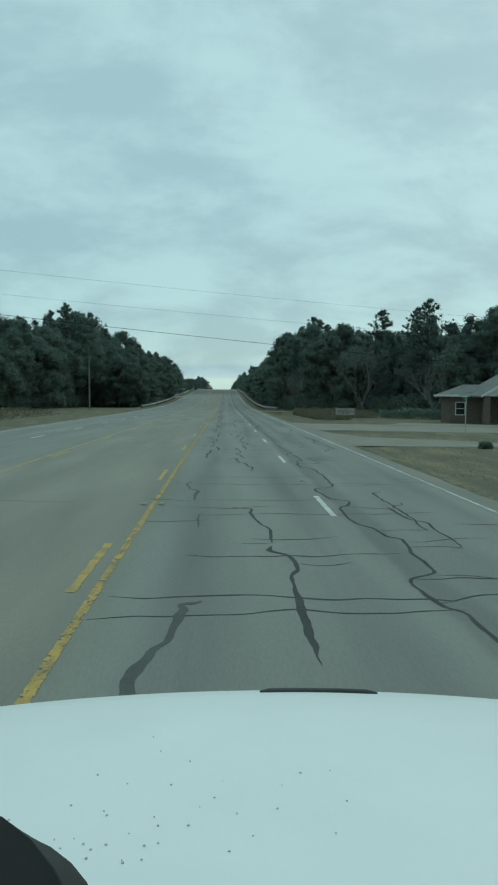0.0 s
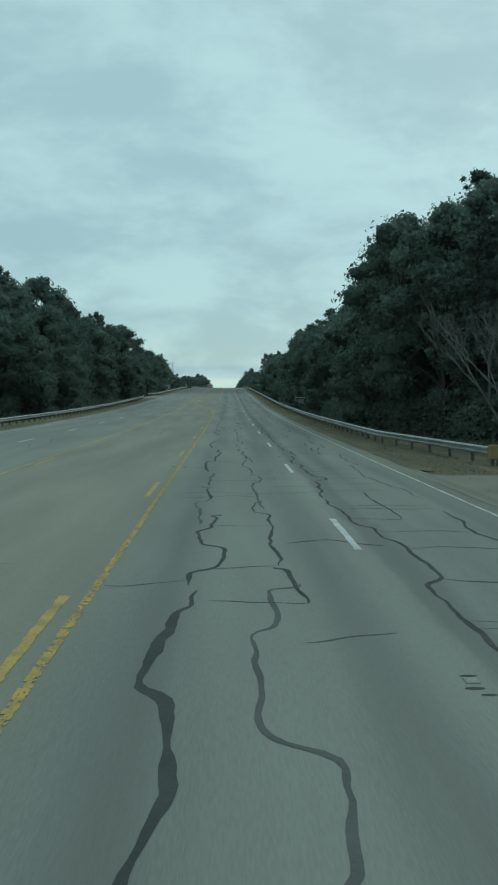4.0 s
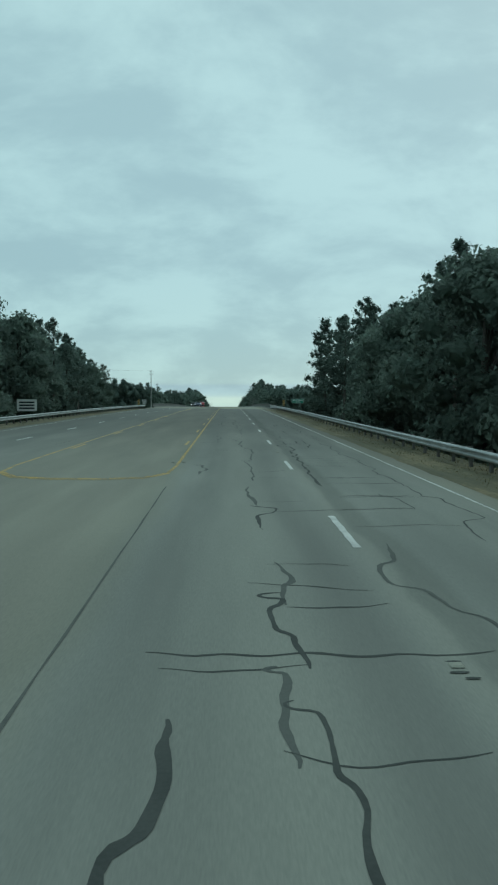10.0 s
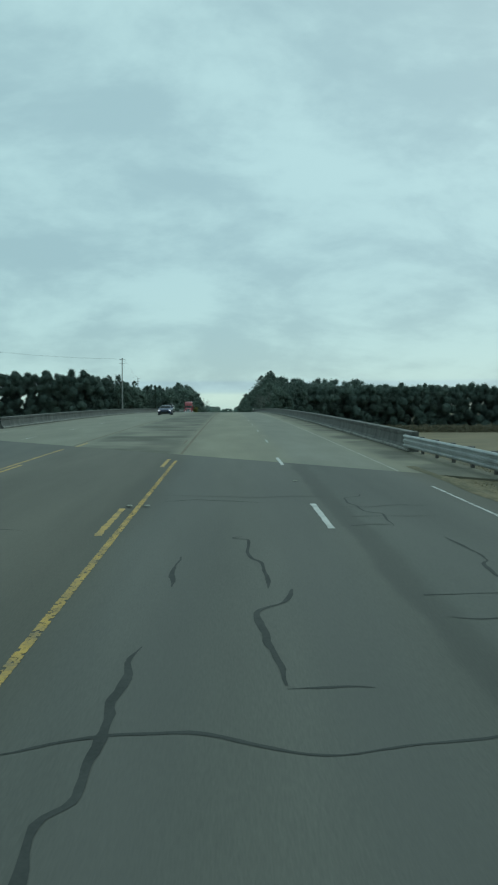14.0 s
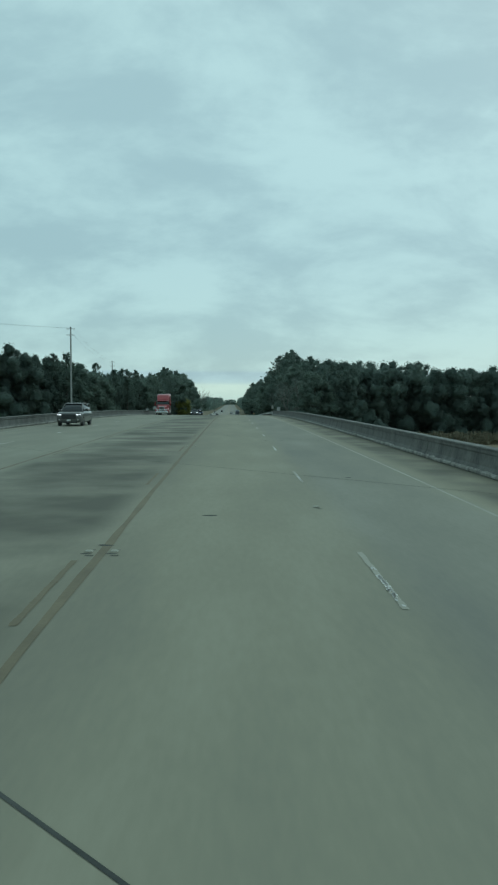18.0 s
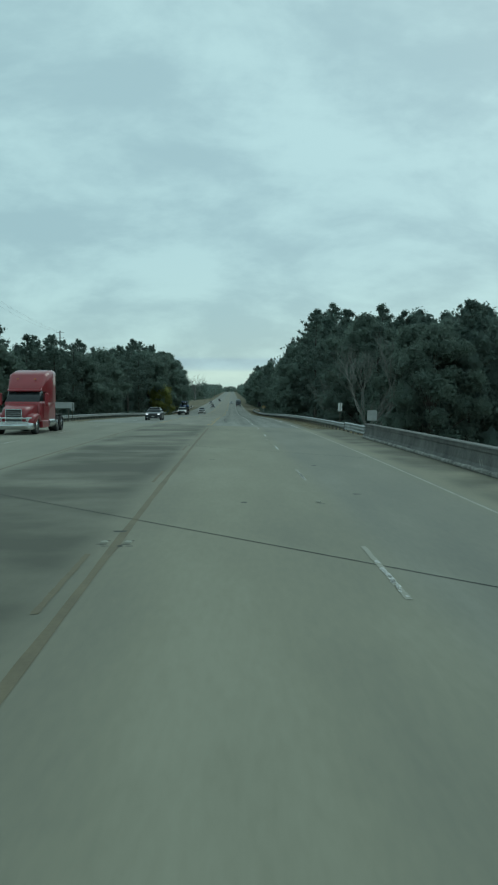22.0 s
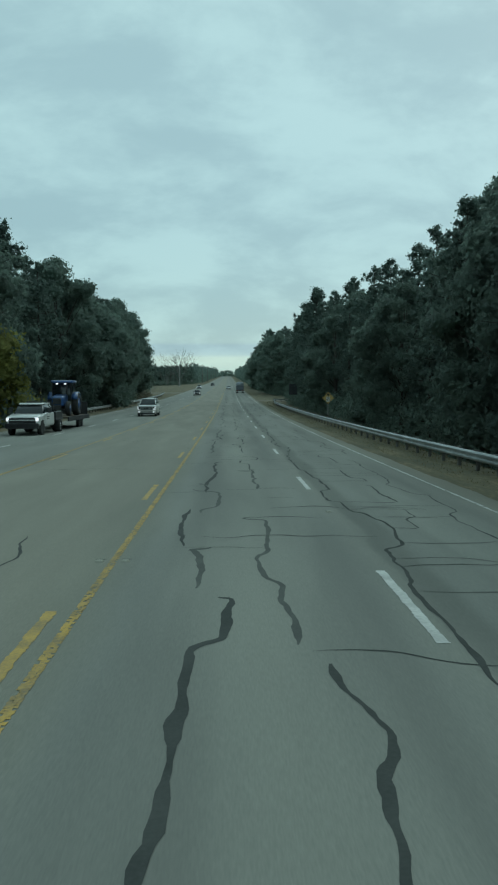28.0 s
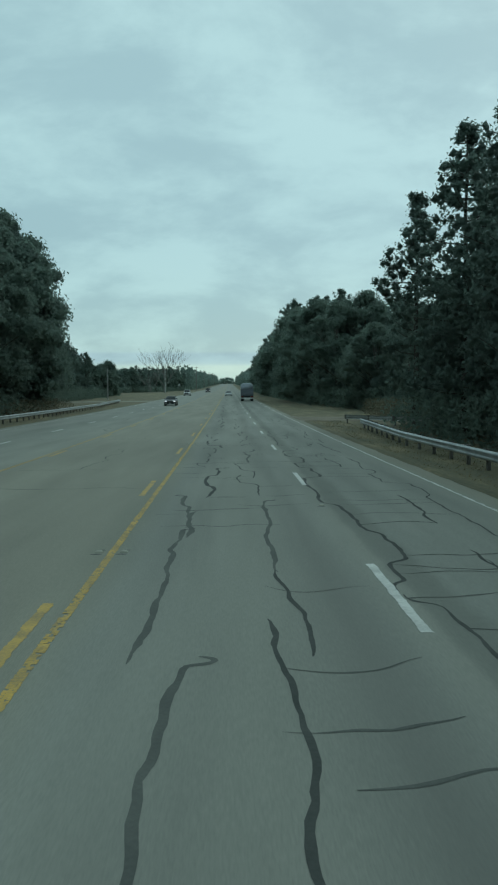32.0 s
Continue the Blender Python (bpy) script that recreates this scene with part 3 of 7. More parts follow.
for x in (-1.83, -7.1):
    part("yellow_line", ribbon([(x + 0.02 * noise.noise((i * 0.7, x, 0)), BRIDGE_IN + SKEW * x + 0.2 + i) for i in range(229)], [0.125 + 0.07 * noise.noise((i * 0.4, x, 5)) for i in range(229)]).mesh("yellow_line", FADED_YELLOW), bridge)
    part("yellow_line", worn_ribbon([(x, BRIDGE_OUT + SKEW * x + 0.2 + i * 4) for i in range(120)], 0.105, 3).mesh("yellow_line", YELLOW_PAINT), road_on)

# raised markers beside the lines
marker = Shape().loft([[(-0.05 * k, -0.05 * k, z), (0.05 * k, -0.05 * k, z), (0.05 * k, 0.05 * k, z), (-0.05 * k, 0.05 * k, z)] for k, z in ((1.2, 0.0), (1.1, 0.008), (0.7, 0.02))]).mesh("raised_marker", FADED_WHITE)
smear = Shape()
for cx, cy, hw, hl in ((-0.02, -0.16, 0.09, 0.03), (0.05, -0.30, 0.07, 0.025), (0.01, 0.12, 0.08, 0.02)):
    smear.add([(cx + hw * math.cos(0.7 * i) * (1 + 0.2 * math.sin(3.1 * i)), cy + hl * math.sin(0.7 * i), 0) for i in range(9)], [tuple(range(9))])
smear = smear.mesh("tar_smear", TAR)
for k in range(37):
    for x in (1.83, -1.66, -2.03):
        y = 38.0 + 24.45 * (k - 2) + (4.6 if x > 0 else 0.0)
        if x < 0 and 206 < y < 300:
            continue
        on = over_ground(y - SKEW * x)
        part("raised_marker", marker, on, m=pose(x, y, road_z(y) + 0.004))
        part("tar_smear", smear, on, m=pose(x, y, road_z(y) + 0.0035))

# small dark tar spots on the bridge deck
sr = random.Random(77)
for k in range(26):
    sy = sr.uniform(445, 645)
    sx = sr.choice((-1.75, -0.6, 0.4, 1.6, 2.6, 3.4)) + sr.uniform(-0.3, 0.3)
    sn, sa, sb = 9, sr.uniform(0.06, 0.16), sr.uniform(0.05, 0.12)
    q = [(sx + sa * math.cos(6.283 * i / sn) * sr.uniform(0.6, 1.1), sy + sb * math.sin(6.283 * i / sn) * sr.uniform(0.6, 1.1)) for i in range(sn)]
    part("tar_spot", Shape().add([(x, y, road_z(y) + 0.004) for x, y in q], [tuple(range(sn))]).mesh("tar_spot", TAR), bridge, "small dark tar spot")

# ---- sealed cracks ----
rng = random.Random(11)


def long_line(x0, y0, y1, amp, jogs):
    """A crack that runs on along the road near x0, wavering, with a sudden jog sideways now and again."""
    pts, y, ph, shift, goal = [], y0, rng.random() * 90, 0.0, 0.0
    turn = y + rng.uniform(0.5, 2.5)
    while y < y1:
        if jogs and y > turn:
            goal = rng.uniform(-0.38, 0.38) if rng.random() < 0.7 else 0.0
            turn = y + rng.uniform(0.7, 3.2)
        fast = abs(goal - shift) > 0.06
        shift += (goal - shift) * (0.30 if fast else 0.5)
        pts.append((x0 + shift + amp * noise.noise((ph, y * 0.45, 0)) + amp * 0.4 * noise.noise((ph, y * 1.3, 3)) + 0.04 * noise.noise((ph, y * 4.2, 7)) + 0.04 * noise.noise((ph, y * 10.0, 5)), y))
        y += rng.uniform(0.03, 0.06) if fast else rng.uniform(0.08, 0.15)
    return pts


def cross_line(xa, xb, y, slope, bow):
    """A crack across the road from xa to xb, leaning by slope and bowed."""
    pts, n, ph = [], max(4, int(abs(xb - xa) / 0.11)), rng.random() * 90
    for i in range(n + 1):
        x = xa + (xb - xa) * i / n
        pts.append((x, y + slope * (x - xa) + bow * math.sin(math.pi * i / n) + 0.34 * noise.noise((ph, x * 0.8, 0)) + 0.12 * noise.noise((ph, x * 2.4, 2)) + 0.03 * noise.noise((ph, x * 9.0, 2))))
    return pts


def at_line(pts, y):
    """Where a line along the road crosses y."""
    for (xa, ya), (xb, yb) in zip(pts, pts[1:]):
        if ya <= y <= yb:
            return xa + (xb - xa) * (y - ya) / max(yb - ya, 1e-6)
    return pts[-1][0]


def crack_field(y0, y1, dense):
    """Fresh and worn bands of sealant over the cracks of one stretch: two shapes."""
    fresh, worn = Shape(), Shape()

    def put(pts, w, old=0.25, taper=True):
        pts = pts[:1] + [((p[0] + 2 * q[0] + r[0]) / 4, (p[1] + 2 * q[1] + r[1]) / 4) for p, q, r in zip(pts, pts[1:], pts[2:])] + pts[-1:]
        if len(pts) < 3:
            return
        k, n = rng.random() * 60, len(pts)
        ws = [w * max(0.35, 0.95 + 0.75 * noise.noise((k, i * 0.16, 0)) + 0.35 * noise.noise((k, i * 0.7, 4)) + rng.uniform(-0.08, 0.08)) * (min(1.0, 0.25 + i * 0.2, 0.25 + (n - 1 - i) * 0.2) if taper else 1.0) for i in range(n)]
        r = ribbon(pts, ws, 0.0030 + rng.uniform(0, 0.0006))
        (worn if rng.random() < old else fresh).add(r.v, r.f)

    # the seam beside the lane line, a second one near the edge, and rungs between them
    seam, outer, y = long_line(2.26, y0, y1, 0.14, True), long_line(4.30, y0, y1, 0.26, True), y0
    while y < y1 - 4:
        n = rng.uniform(9, 30)
        if rng.random() < 0.95 * dense + 0.05:
            put([p for p in seam if y <= p[1] < y + n], rng.uniform(0.05, 0.085), 0.2)
        if rng.random() < 0.9 * dense:
            put([p for p in outer if y <= p[1] < y + n * 0.9], rng.uniform(0.034, 0.055), 0.3)
        y += n
    y = y0 + rng.uniform(0, 2)
    while y < y1 - 1.5:
        xa, xb, kind = at_line(seam, y), at_line(outer, y), rng.random()
        if rng.random() < dense:
            if kind < 0.45:
                put(cross_line(xa, xb, y, rng.uniform(-0.10, 0.10), rng.uniform(-0.1, 0.1)), rng.uniform(0.028, 0.05))
            elif kind < 0.62:
                tip = xa + (xb - xa) * rng.uniform(0.5, 0.9)
                put(cross_line(xa, tip, y, rng.uniform(-0.05, 0.15), 0.0), rng.uniform(0.028, 0.045))
                put(cross_line(tip, at_line(seam, y + 0.4), y + 0.1, rng.uniform(-0.2, 0.0), 0.1), rng.uniform(0.028, 0.045))
            elif kind < 0.80:
                put(cross_line(xb, rng.uniform(4.9, 5.4), y, rng.uniform(-0.1, 0.1), 0.0), rng.uniform(0.025, 0.04))
            else:
                m = rng.uniform(2.9, 3.7)
                put(cross_line(xa, m, y, 0.0, 0.05), 0.04, 0.25, False)
                put([(m - 0.02, y)] + long_line(m, y + 0.03, y + rng.uniform(1.5, 4.5), 0.12, True), rng.uniform(0.035, 0.06))
        y += rng.uniform(0.4, 1.7) if rng.random() < 0.8 else rng.uniform(1.8, 4.5)
    # the wheel paths of the passing lane: broad bands that break off, bend aside and run into cracks across the lane
    for x, w in ((-0.78, 0.085), (0.5, 0.07)):
        y = y0 + rng.uniform(0, 5)
        while y < y1 - 3:
            n = rng.uniform(1.6, 7.5)
            if rng.random() < 0.85 * dense:
                line = long_line(x + rng.uniform(-0.2, 0.2), y, min(y + n, y1), 0.18, True)
                end, side = line[-1], rng.choice((-1, 1))
                if rng.random() < 0.6:
                    r = rng.uniform(0.15, 0.6)
                    line += [(end[0] + side * r * math.sin(0.3 * i), end[1] + 0.45 * r * (1 - math.cos(0.3 * i))) for i in range(1, rng.randint(5, 11))]
                put(line, w * rng.uniform(0.6, 1.2), 0.5)
                if rng.random() < 0.6:
                    put(cross_line(line[0][0], line[0][0] + rng.choice((-1, 1)) * rng.uniform(0.4, 1.4), line[0][1], rng.uniform(-0.12, 0.12), 0.0), rng.uniform(0.03, 0.055), 0.4)
            y += n * rng.uniform(0.75, 1.15)
    y = y0 + rng.uniform(1, 4)
    while y < y1 - 2:
        a, b = rng.choice(((-1.6, 2.35), (-1.5, 0.8), (-0.8, 2.3), (0.6, 2.3), (0.2, 1.6), (-1.7, -0.6), (0.5, 1.5)))
        if rng.random() < dense:
            put(cross_line(a + rng.uniform(-0.2, 0.2), b, y, rng.uniform(-0.09, 0.05), rng.uniform(-0.3, 0.3)), rng.uniform(0.026, 0.055), 0.4)
        y += rng.uniform(0.6, 2.0) if rng.random() < 0.6 else rng.uniform(2, 6)
    # thin ones in the lanes across the road
    for x, share in ((-4.4, 0.25), (-8.9, 0.3), (-12.9, 0.3)):
        y = y0 + rng.uniform(0, 15)
        while y < y1 - 6:
            n = rng.uniform(3, 9)
            if rng.random() < share * dense:
                put(long_line(x + rng.uniform(-1, 1), y, y + n, 0.5, False), rng.uniform(0.025, 0.04), 0.5)
            if rng.random() < 0.5 * dense:
                put(cross_line(x - 2.2, x + rng.uniform(0.5, 2.3), y, rng.uniform(-0.05, 0.05), 0.1), rng.uniform(0.025, 0.045), 0.5)
            y += n * rng.uniform(1.1, 2.2)
    return fresh, worn


for y0, y1, on, dense in ((-20, 198, road, 1.0), (198, 300, road, 0.6), (300, 409, road, 0.72), (658, 880, road_on, 1.0), (880, 960, road_on, 0.6)):
    for shape, mat, label in zip(crack_field(y0, y1, dense), (TAR, OLD_TAR), ("dark wandering bands of crack sealant", "worn grey bands of old crack sealant")):
        part("crack_sealant", shape.mesh("crack_sealant", mat), on, label)["kind"] = "stuff"
joint = [(-1.70 + 0.03 * noise.noise((0, y * 0.4, 8)), float(y)) for y in range(208, 301)]
part("paving_joint", ribbon(joint, [0.032 + 0.03 * noise.noise((2, y * 0.9, 1)) for x, y in joint], 0.0032).mesh("paving_joint", OLD_TAR), road, "straight dark joint between two paving lanes")

# ---- guardrails ----
WAVE = [(0.0, 0.155), (0.035, 0.15), (0.075, 0.105), (0.075, 0.065), (0.02, 0.03), (0.02, -0.03), (0.075, -0.065), (0.075, -0.105), (0.035, -0.15), (0.0, -0.155)]
post_mesh = Shape().box(-0.05, 0.05, -0.075, 0.075, -0.95, 0.16).mesh("post", STEEL_POST)
block_mesh = Shape().box(-0.09, 0.09, -0.07, 0.07, -0.17, 0.17, 0.015).mesh("spacer_block", STEEL_POST)


def guardrail(points, side, label, top=0.60, rails=1):
    """A W-beam rail on posts along points (x, y); side is +1 where the road lies to the left of it."""
    g = thing("guardrail", label, "guardrail", group="guardrails along the highway")
    path = []
    for (xa, ya), (xb, yb) in zip(points, points[1:]):
        n = max(1, int(math.hypot(xb - xa, yb - ya) / 1.9))
        path += [(xa + (xb - xa) * i / n, ya + (yb - ya) * i / n) for i in range(n)]
    path.append(points[-1])
    for r in range(rails):
        rings = []
        for i, (x, y) in enumerate(path):
            z = road_z(y) + top - 0.155 - 0.2 * r
            dx, dy = (path[min(i + 1, len(path) - 1)][0] - path[max(i - 1, 0)][0], path[min(i + 1, len(path) - 1)][1] - path[max(i - 1, 0)][1])
            k = math.hypot(dx, dy)
            nxx, nyy = dy / k, -dx / k
            outer = [(x - side * nxx * (u + 0.012), y - side * nyy * (u + 0.012), z + w) for u, w in WAVE]
            inner = [(x - side * nxx * u, y - side * nyy * u, z + w) for u, w in reversed(WAVE)]
            rings.append(outer + inner)
        per = 8
        for i in range(0, len(rings) - 1, per):
            part("beam", Shape().loft(rings[i:i + per + 1]).mesh("beam", STEEL), g)
    for i, (x, y) in enumerate(path):
        if i % 1 == 0:
            p = part("post", post_mesh, g, m=pose(x + side * 0.22, y, road_z(y) + top - 0.16))
            part("spacer_block", block_mesh, p, m=pose(-side * 0.12, 0, 0))
    return g


def along(x, a, b):
    return [(x, y) for y in range(int(a), int(b), 20)] + [(x, b)]


guardrail([(9.3, 137)] + along(7.7, 150, 406), 1, "long galvanised steel guardrail in the grass verge before the bridge")
rail_end = thing("rail_end", "blunt weathered amber end block of the guardrail", "guardrail", pose(9.3, 136.9, road_z(137) + 0.42))
part("end_block", Shape().box(-0.22, 0.16, -0.16, 0.1, -0.26, 0.26, 0.04).mesh("end_block", RAIL_AMBER), rail_end)
part("end_post", Shape().box(-0.06, 0.06, 0.1, 0.22, -0.9, 0.2, 0.01).mesh("end_post", STEEL_POST), rail_end)
guardrail(along(-17.5, 158, 268) + [(-18.4, 276)], -1, "galvanised steel guardrail on the far verge, ending at a side road")
guardrail([(-19.2, 292)] + along(-17.5, 302, 440), -1, "galvanised steel guardrail on the far verge leading to the bridge")
guardrail([(7.68, 406.6), (7.6, 413), (7.38, 420.6)], 1, "short stretch of deep triple-wave rail leading into the near barrier", 0.68, 2)
guardrail([(7.62, 632.3), (7.66, 640.4)], 1, "short stretch of deep triple-wave rail bolted to the barrier's end", 0.68, 2)
guardrail([(-16.3, 654.3), (-16.9, 663.6)], -1, "short stretch of deep triple-wave rail bolted to the far barrier's end", 0.68, 2)
guardrail(along(7.7, 641, 868) + [(8.6, 884)], 1, "long galvanised steel guardrail leading away from the bridge")
guardrail([(-16.95, 664.2)] + along(-17.5, 684, 900) + [(-18, 940), (-20, 975)], -1, "galvanised steel guardrail on the far verge past the bridge")
guardrail([(8.7, 892), (11.5, 888), (15.5, 887)], 1, "short galvanised guardrail bent along a side road")

# ---- trees ----
def leaf_quads(centres, size, rs, flatten=1.0, narrow=0.6, out=None, wide=0.8):
    """A small leaf spray at each centre, turned at random, or roughly facing out."""
    n = len(centres)
    a = rs.normal(size=(n, 3))
    if out is not None:
        face = out + 0.55 * rs.normal(size=(n, 3))
        face /= np.linalg.norm(face, axis=1)[:, None]
        a -= face * (a * face).sum(1)[:, None]
    if out is None:
        a[:, 2] *= flatten
    a /= np.linalg.norm(a, axis=1)[:, None]
    b = rs.normal(size=(n, 3)) if out is None else np.cross(face, a)
    b -= a * (a * b).sum(1)[:, None]
    b /= np.linalg.norm(b, axis=1)[:, None]
    k = size * rs.uniform(0.6, 1.35, (n, 1))
    c = np.cross(a, b)
    v = np.stack([centres - a * k, centres + a * k * 0.35 + b * k * wide + c * k * 0.2, centres + a * k * 0.8 - b * k * narrow], 1).reshape(-1, 3)
    f = np.arange(3 * n).reshape(n, 3)
    return v, f


def ico(level):
    bm = bmesh.new()
    bmesh.ops.create_icosphere(bm, subdivisions=level, radius=1.0)
    bm.verts.ensure_lookup_table()
    v, f = np.array([q.co[:] for q in bm.verts]), np.array([[q.index for q in g.verts] for g in bm.faces])
    bm.free()
    return v, f


ICO = {0: (np.array([(1, 0, 0), (-1, 0, 0), (0, 1, 0), (0, -1, 0), (0, 0, 1), (0, 0, -1)], float), np.array([(0, 2, 4), (2, 1, 4), (1, 3, 4), (3, 0, 4), (2, 0, 5), (1, 2, 5), (3, 1, 5), (0, 3, 5)])), 1: ico(1), 2: ico(2), 3: ico(3)}


def lumps(centres, radii, rs, level=1, rough=0.22):
    """The dense hearts of leafy clumps: uneven lumps about the centres."""
    v0, f0 = ICO[level]
    n = len(centres)
    k = rs.uniform(1 - rough, 1 + rough, (n, len(v0), 1))
    v = centres[:, None, :] + v0[None] * k * radii[:, None, :]
    f = f0[None] + (np.arange(n) * len(v0))[:, None, None]
    return v.reshape(-1, 3), f.reshape(-1, 3)


def merged(*pieces):
    vs, fs, n = [], [], 0
    for v, f in pieces:
        vs.append(v)
        fs.append(f + n)
        n += len(v)
    return np.concatenate(vs), np.concatenate(fs)


def shell(centres, radii, per, rs, lo=0.78, hi=1.12):
    """Points near the surface of each lump, where its leaves sit."""
    d = rs.normal(size=(len(centres), per, 3))
    d /= np.linalg.norm(d, axis=2)[:, :, None]
    d *= rs.uniform(lo, hi, (len(centres), per, 1)) * radii[:, None, :]
    return (centres[:, None, :] + d).reshape(-1, 3)


def outward(p, lean_h, z0, z1):
    """The way that leaves face at points p of a crown between z0 and z1: away from its stem, and up."""
    q = p * np.array([1.0, 1.0, 0.0])
    q[:, 0] -= lean_h * (p[:, 2] / z1) ** 2
    q /= np.maximum(np.linalg.norm(q, axis=1), 0.3)[:, None]
    q[:, 2] = 0.25 + 1.1 * np.clip((p[:, 2] - z0) / (z1 - z0), 0, 1) ** 2
    return q / np.linalg.norm(q, axis=1)[:, None]


def pine(seed, h, low, spread, lean=0.0):
    """Trunk and crown meshes of a pine: whorled limbs that carry tufts of needles."""
    rs, rr = np.random.RandomState(seed), random.Random(seed)
    s = Shape()
    top = [(lean * h * (i / 7) ** 2 + rr.uniform(-0.08, 0.08), rr.uniform(-0.08, 0.08), h * 0.96 * i / 7 - (0.5 if i == 0 else 0)) for i in range(8)]
    s.tube(top, [0.24 * h / 16 * (1 - 0.86 * i / 7) for i in range(8)], 7)
    cs, heart = [], []
    z = h * low
    while z < h * 0.99:
        u = max(0.0, (z / h - low) / (1 - low))
        reach = spread * (0.70 + 0.30 * math.sin(min(1, u * 1.5) * math.pi * 0.6)) * (1 - u ** 3.0) + 0.30
        bx = lean * h * (z / h) ** 2
        if u < 0.86:
            heart.append((bx + rr.gauss(0, 0.2), rr.gauss(0, 0.2), z, reach * 0.46, 0.55))
        for k in range(rr.randint(3, 4)):
            an = rr.uniform(0, 6.283)
            r = reach * rr.uniform(0.6, 1.15)
            rise = r * rr.uniform(0.05, 0.5)
            p0, p1, p2 = (bx, 0, z), (bx + r * 0.5 * math.cos(an), r * 0.5 * math.sin(an), z + rise * 0.25), (bx + r * math.cos(an), r * math.sin(an), z + rise)
            if k % 2 == 0:
                s.tube([p0, p1, p2], [0.055, 0.035, 0.012], 3, False)
            m = max(3, int(r * 2.1))
            for q in range(m):
                w = 0.35 + 0.68 * (q + rr.random()) / m
                g = 0.22 * r * (0.35 + 0.5 * w)
                cs.append((bx + r * w * math.cos(an) + rr.gauss(0, g * 0.5), r * w * math.sin(an) + rr.gauss(0, g * 0.5), z + rise * w * w + rr.gauss(0, 0.16), rr.uniform(0.24, 0.40)))
        z += h * rr.uniform(0.024, 0.042)
    cs.append((lean * h, 0, h * 0.99, 0.3))
    cs, heart = np.array(cs), np.array(heart)
    k = cs[:, 3]
    r3 = np.stack([k, k, k * 0.95], 1)
    tufts, inner = shell(cs[:, :3], r3, 22, rs, 0.6, 1.45), shell(heart[:, :3], heart[:, [3, 3, 4]], 40, rs, 0.3, 1.5)
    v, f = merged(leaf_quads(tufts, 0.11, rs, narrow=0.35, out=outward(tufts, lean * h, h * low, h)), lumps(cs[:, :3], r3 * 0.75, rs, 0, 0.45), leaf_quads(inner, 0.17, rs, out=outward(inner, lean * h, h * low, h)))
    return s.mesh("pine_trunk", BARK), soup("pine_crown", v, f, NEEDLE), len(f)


def broadleaf(seed, h, low, spread, mat, leaves=190):
    """Trunk and crown meshes of a round-crowned evergreen: limbs that end in clumps of leaves."""
    rs, rr = np.random.RandomState(seed), random.Random(seed)
    s = Shape()
    s.tube([(0, 0, -0.5), (0.1, 0, h * 0.25), (rr.uniform(-0.4, 0.4), rr.uniform(-0.4, 0.4), h * 0.7)], [0.26, 0.2, 0.07], 7)
    cl, n = [], 64
    for i in range(n):
        an, u = rr.uniform(0, 6.283), (i + rr.random()) / n
        z = h * (low + (1 - low) * u * 0.95)
        r = spread * math.sqrt(max(0.03, 1 - (2 * u - 0.75) ** 2 / 1.6)) * rr.uniform(0.5, 1.08)
        if u > 0.9:
            r *= 0.4
        cl.append((r * math.cos(an), r * math.sin(an), z, rr.uniform(0.7, 1.25)))
        if i % 3 == 0:
            s.tube([(0.1, 0, z * 0.55), (r * 0.5 * math.cos(an), r * 0.5 * math.sin(an), z * 0.8), (r * math.cos(an), r * math.sin(an), z)], [0.09, 0.05, 0.015], 4, False)
    cl = np.array(cl)
    rad = cl[:, 3:4] * np.array([[1.1, 1.1, 0.8]])
    spray = shell(cl[:, :3], rad, leaves, rs, 0.66, 1.28)
    mid = np.repeat(cl[:, :3], leaves, 0)
    face = (spray - mid) + 0.7 * outward(spray, 0.0, h * low, h)
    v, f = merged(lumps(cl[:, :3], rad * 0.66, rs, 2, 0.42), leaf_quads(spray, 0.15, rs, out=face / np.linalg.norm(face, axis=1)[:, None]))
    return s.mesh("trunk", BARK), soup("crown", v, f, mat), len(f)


def bare(seed, h, mat):
    """A leafless tree: a forking trunk down to fine twigs."""
    rr = random.Random(seed)
    s = Shape()

    def grow(p, d, length, r, depth):
        q = p + d * length * 0.5 + Vector((rr.uniform(-1, 1), rr.uniform(-1, 1), 0.2)) * length * 0.05
        e = q + (d + Vector((rr.uniform(-0.15, 0.15), rr.uniform(-0.15, 0.15), 0.1))).normalized() * length * 0.5
        s.tube([p, q, e], [r, r * 0.8, r * 0.6], 6 if depth < 2 else 3, depth == 0)
        if depth < 5:
            for k in range(3 if depth in (1, 2, 3) else 2):
                turn = Vector((rr.uniform(-1, 1), rr.uniform(-1, 1), rr.uniform(-0.1, 0.9)))
                nd = (d + turn * rr.uniform(0.45, 0.85)).normalized()
                grow(e if k == 0 else p.lerp(e, rr.uniform(0.55, 1.0)), nd, length * rr.uniform(0.62, 0.84), r * rr.uniform(0.5, 0.66), depth + 1)

    grow(Vector((0, 0, -0.4)), Vector((rr.uniform(-0.1, 0.1), 0, 1)).normalized(), h * 0.16, h * 0.013, 0)
    for k in range(4):
        an = 1.57 * k + rr.uniform(-0.4, 0.4)
        grow(Vector((0, 0, h * 0.08)), Vector((math.cos(an) * 0.75, math.sin(an) * 0.75, 1)).normalized(), h * 0.24, h * 0.007, 1)
    return s.mesh("branches", mat), None, len(s.f)


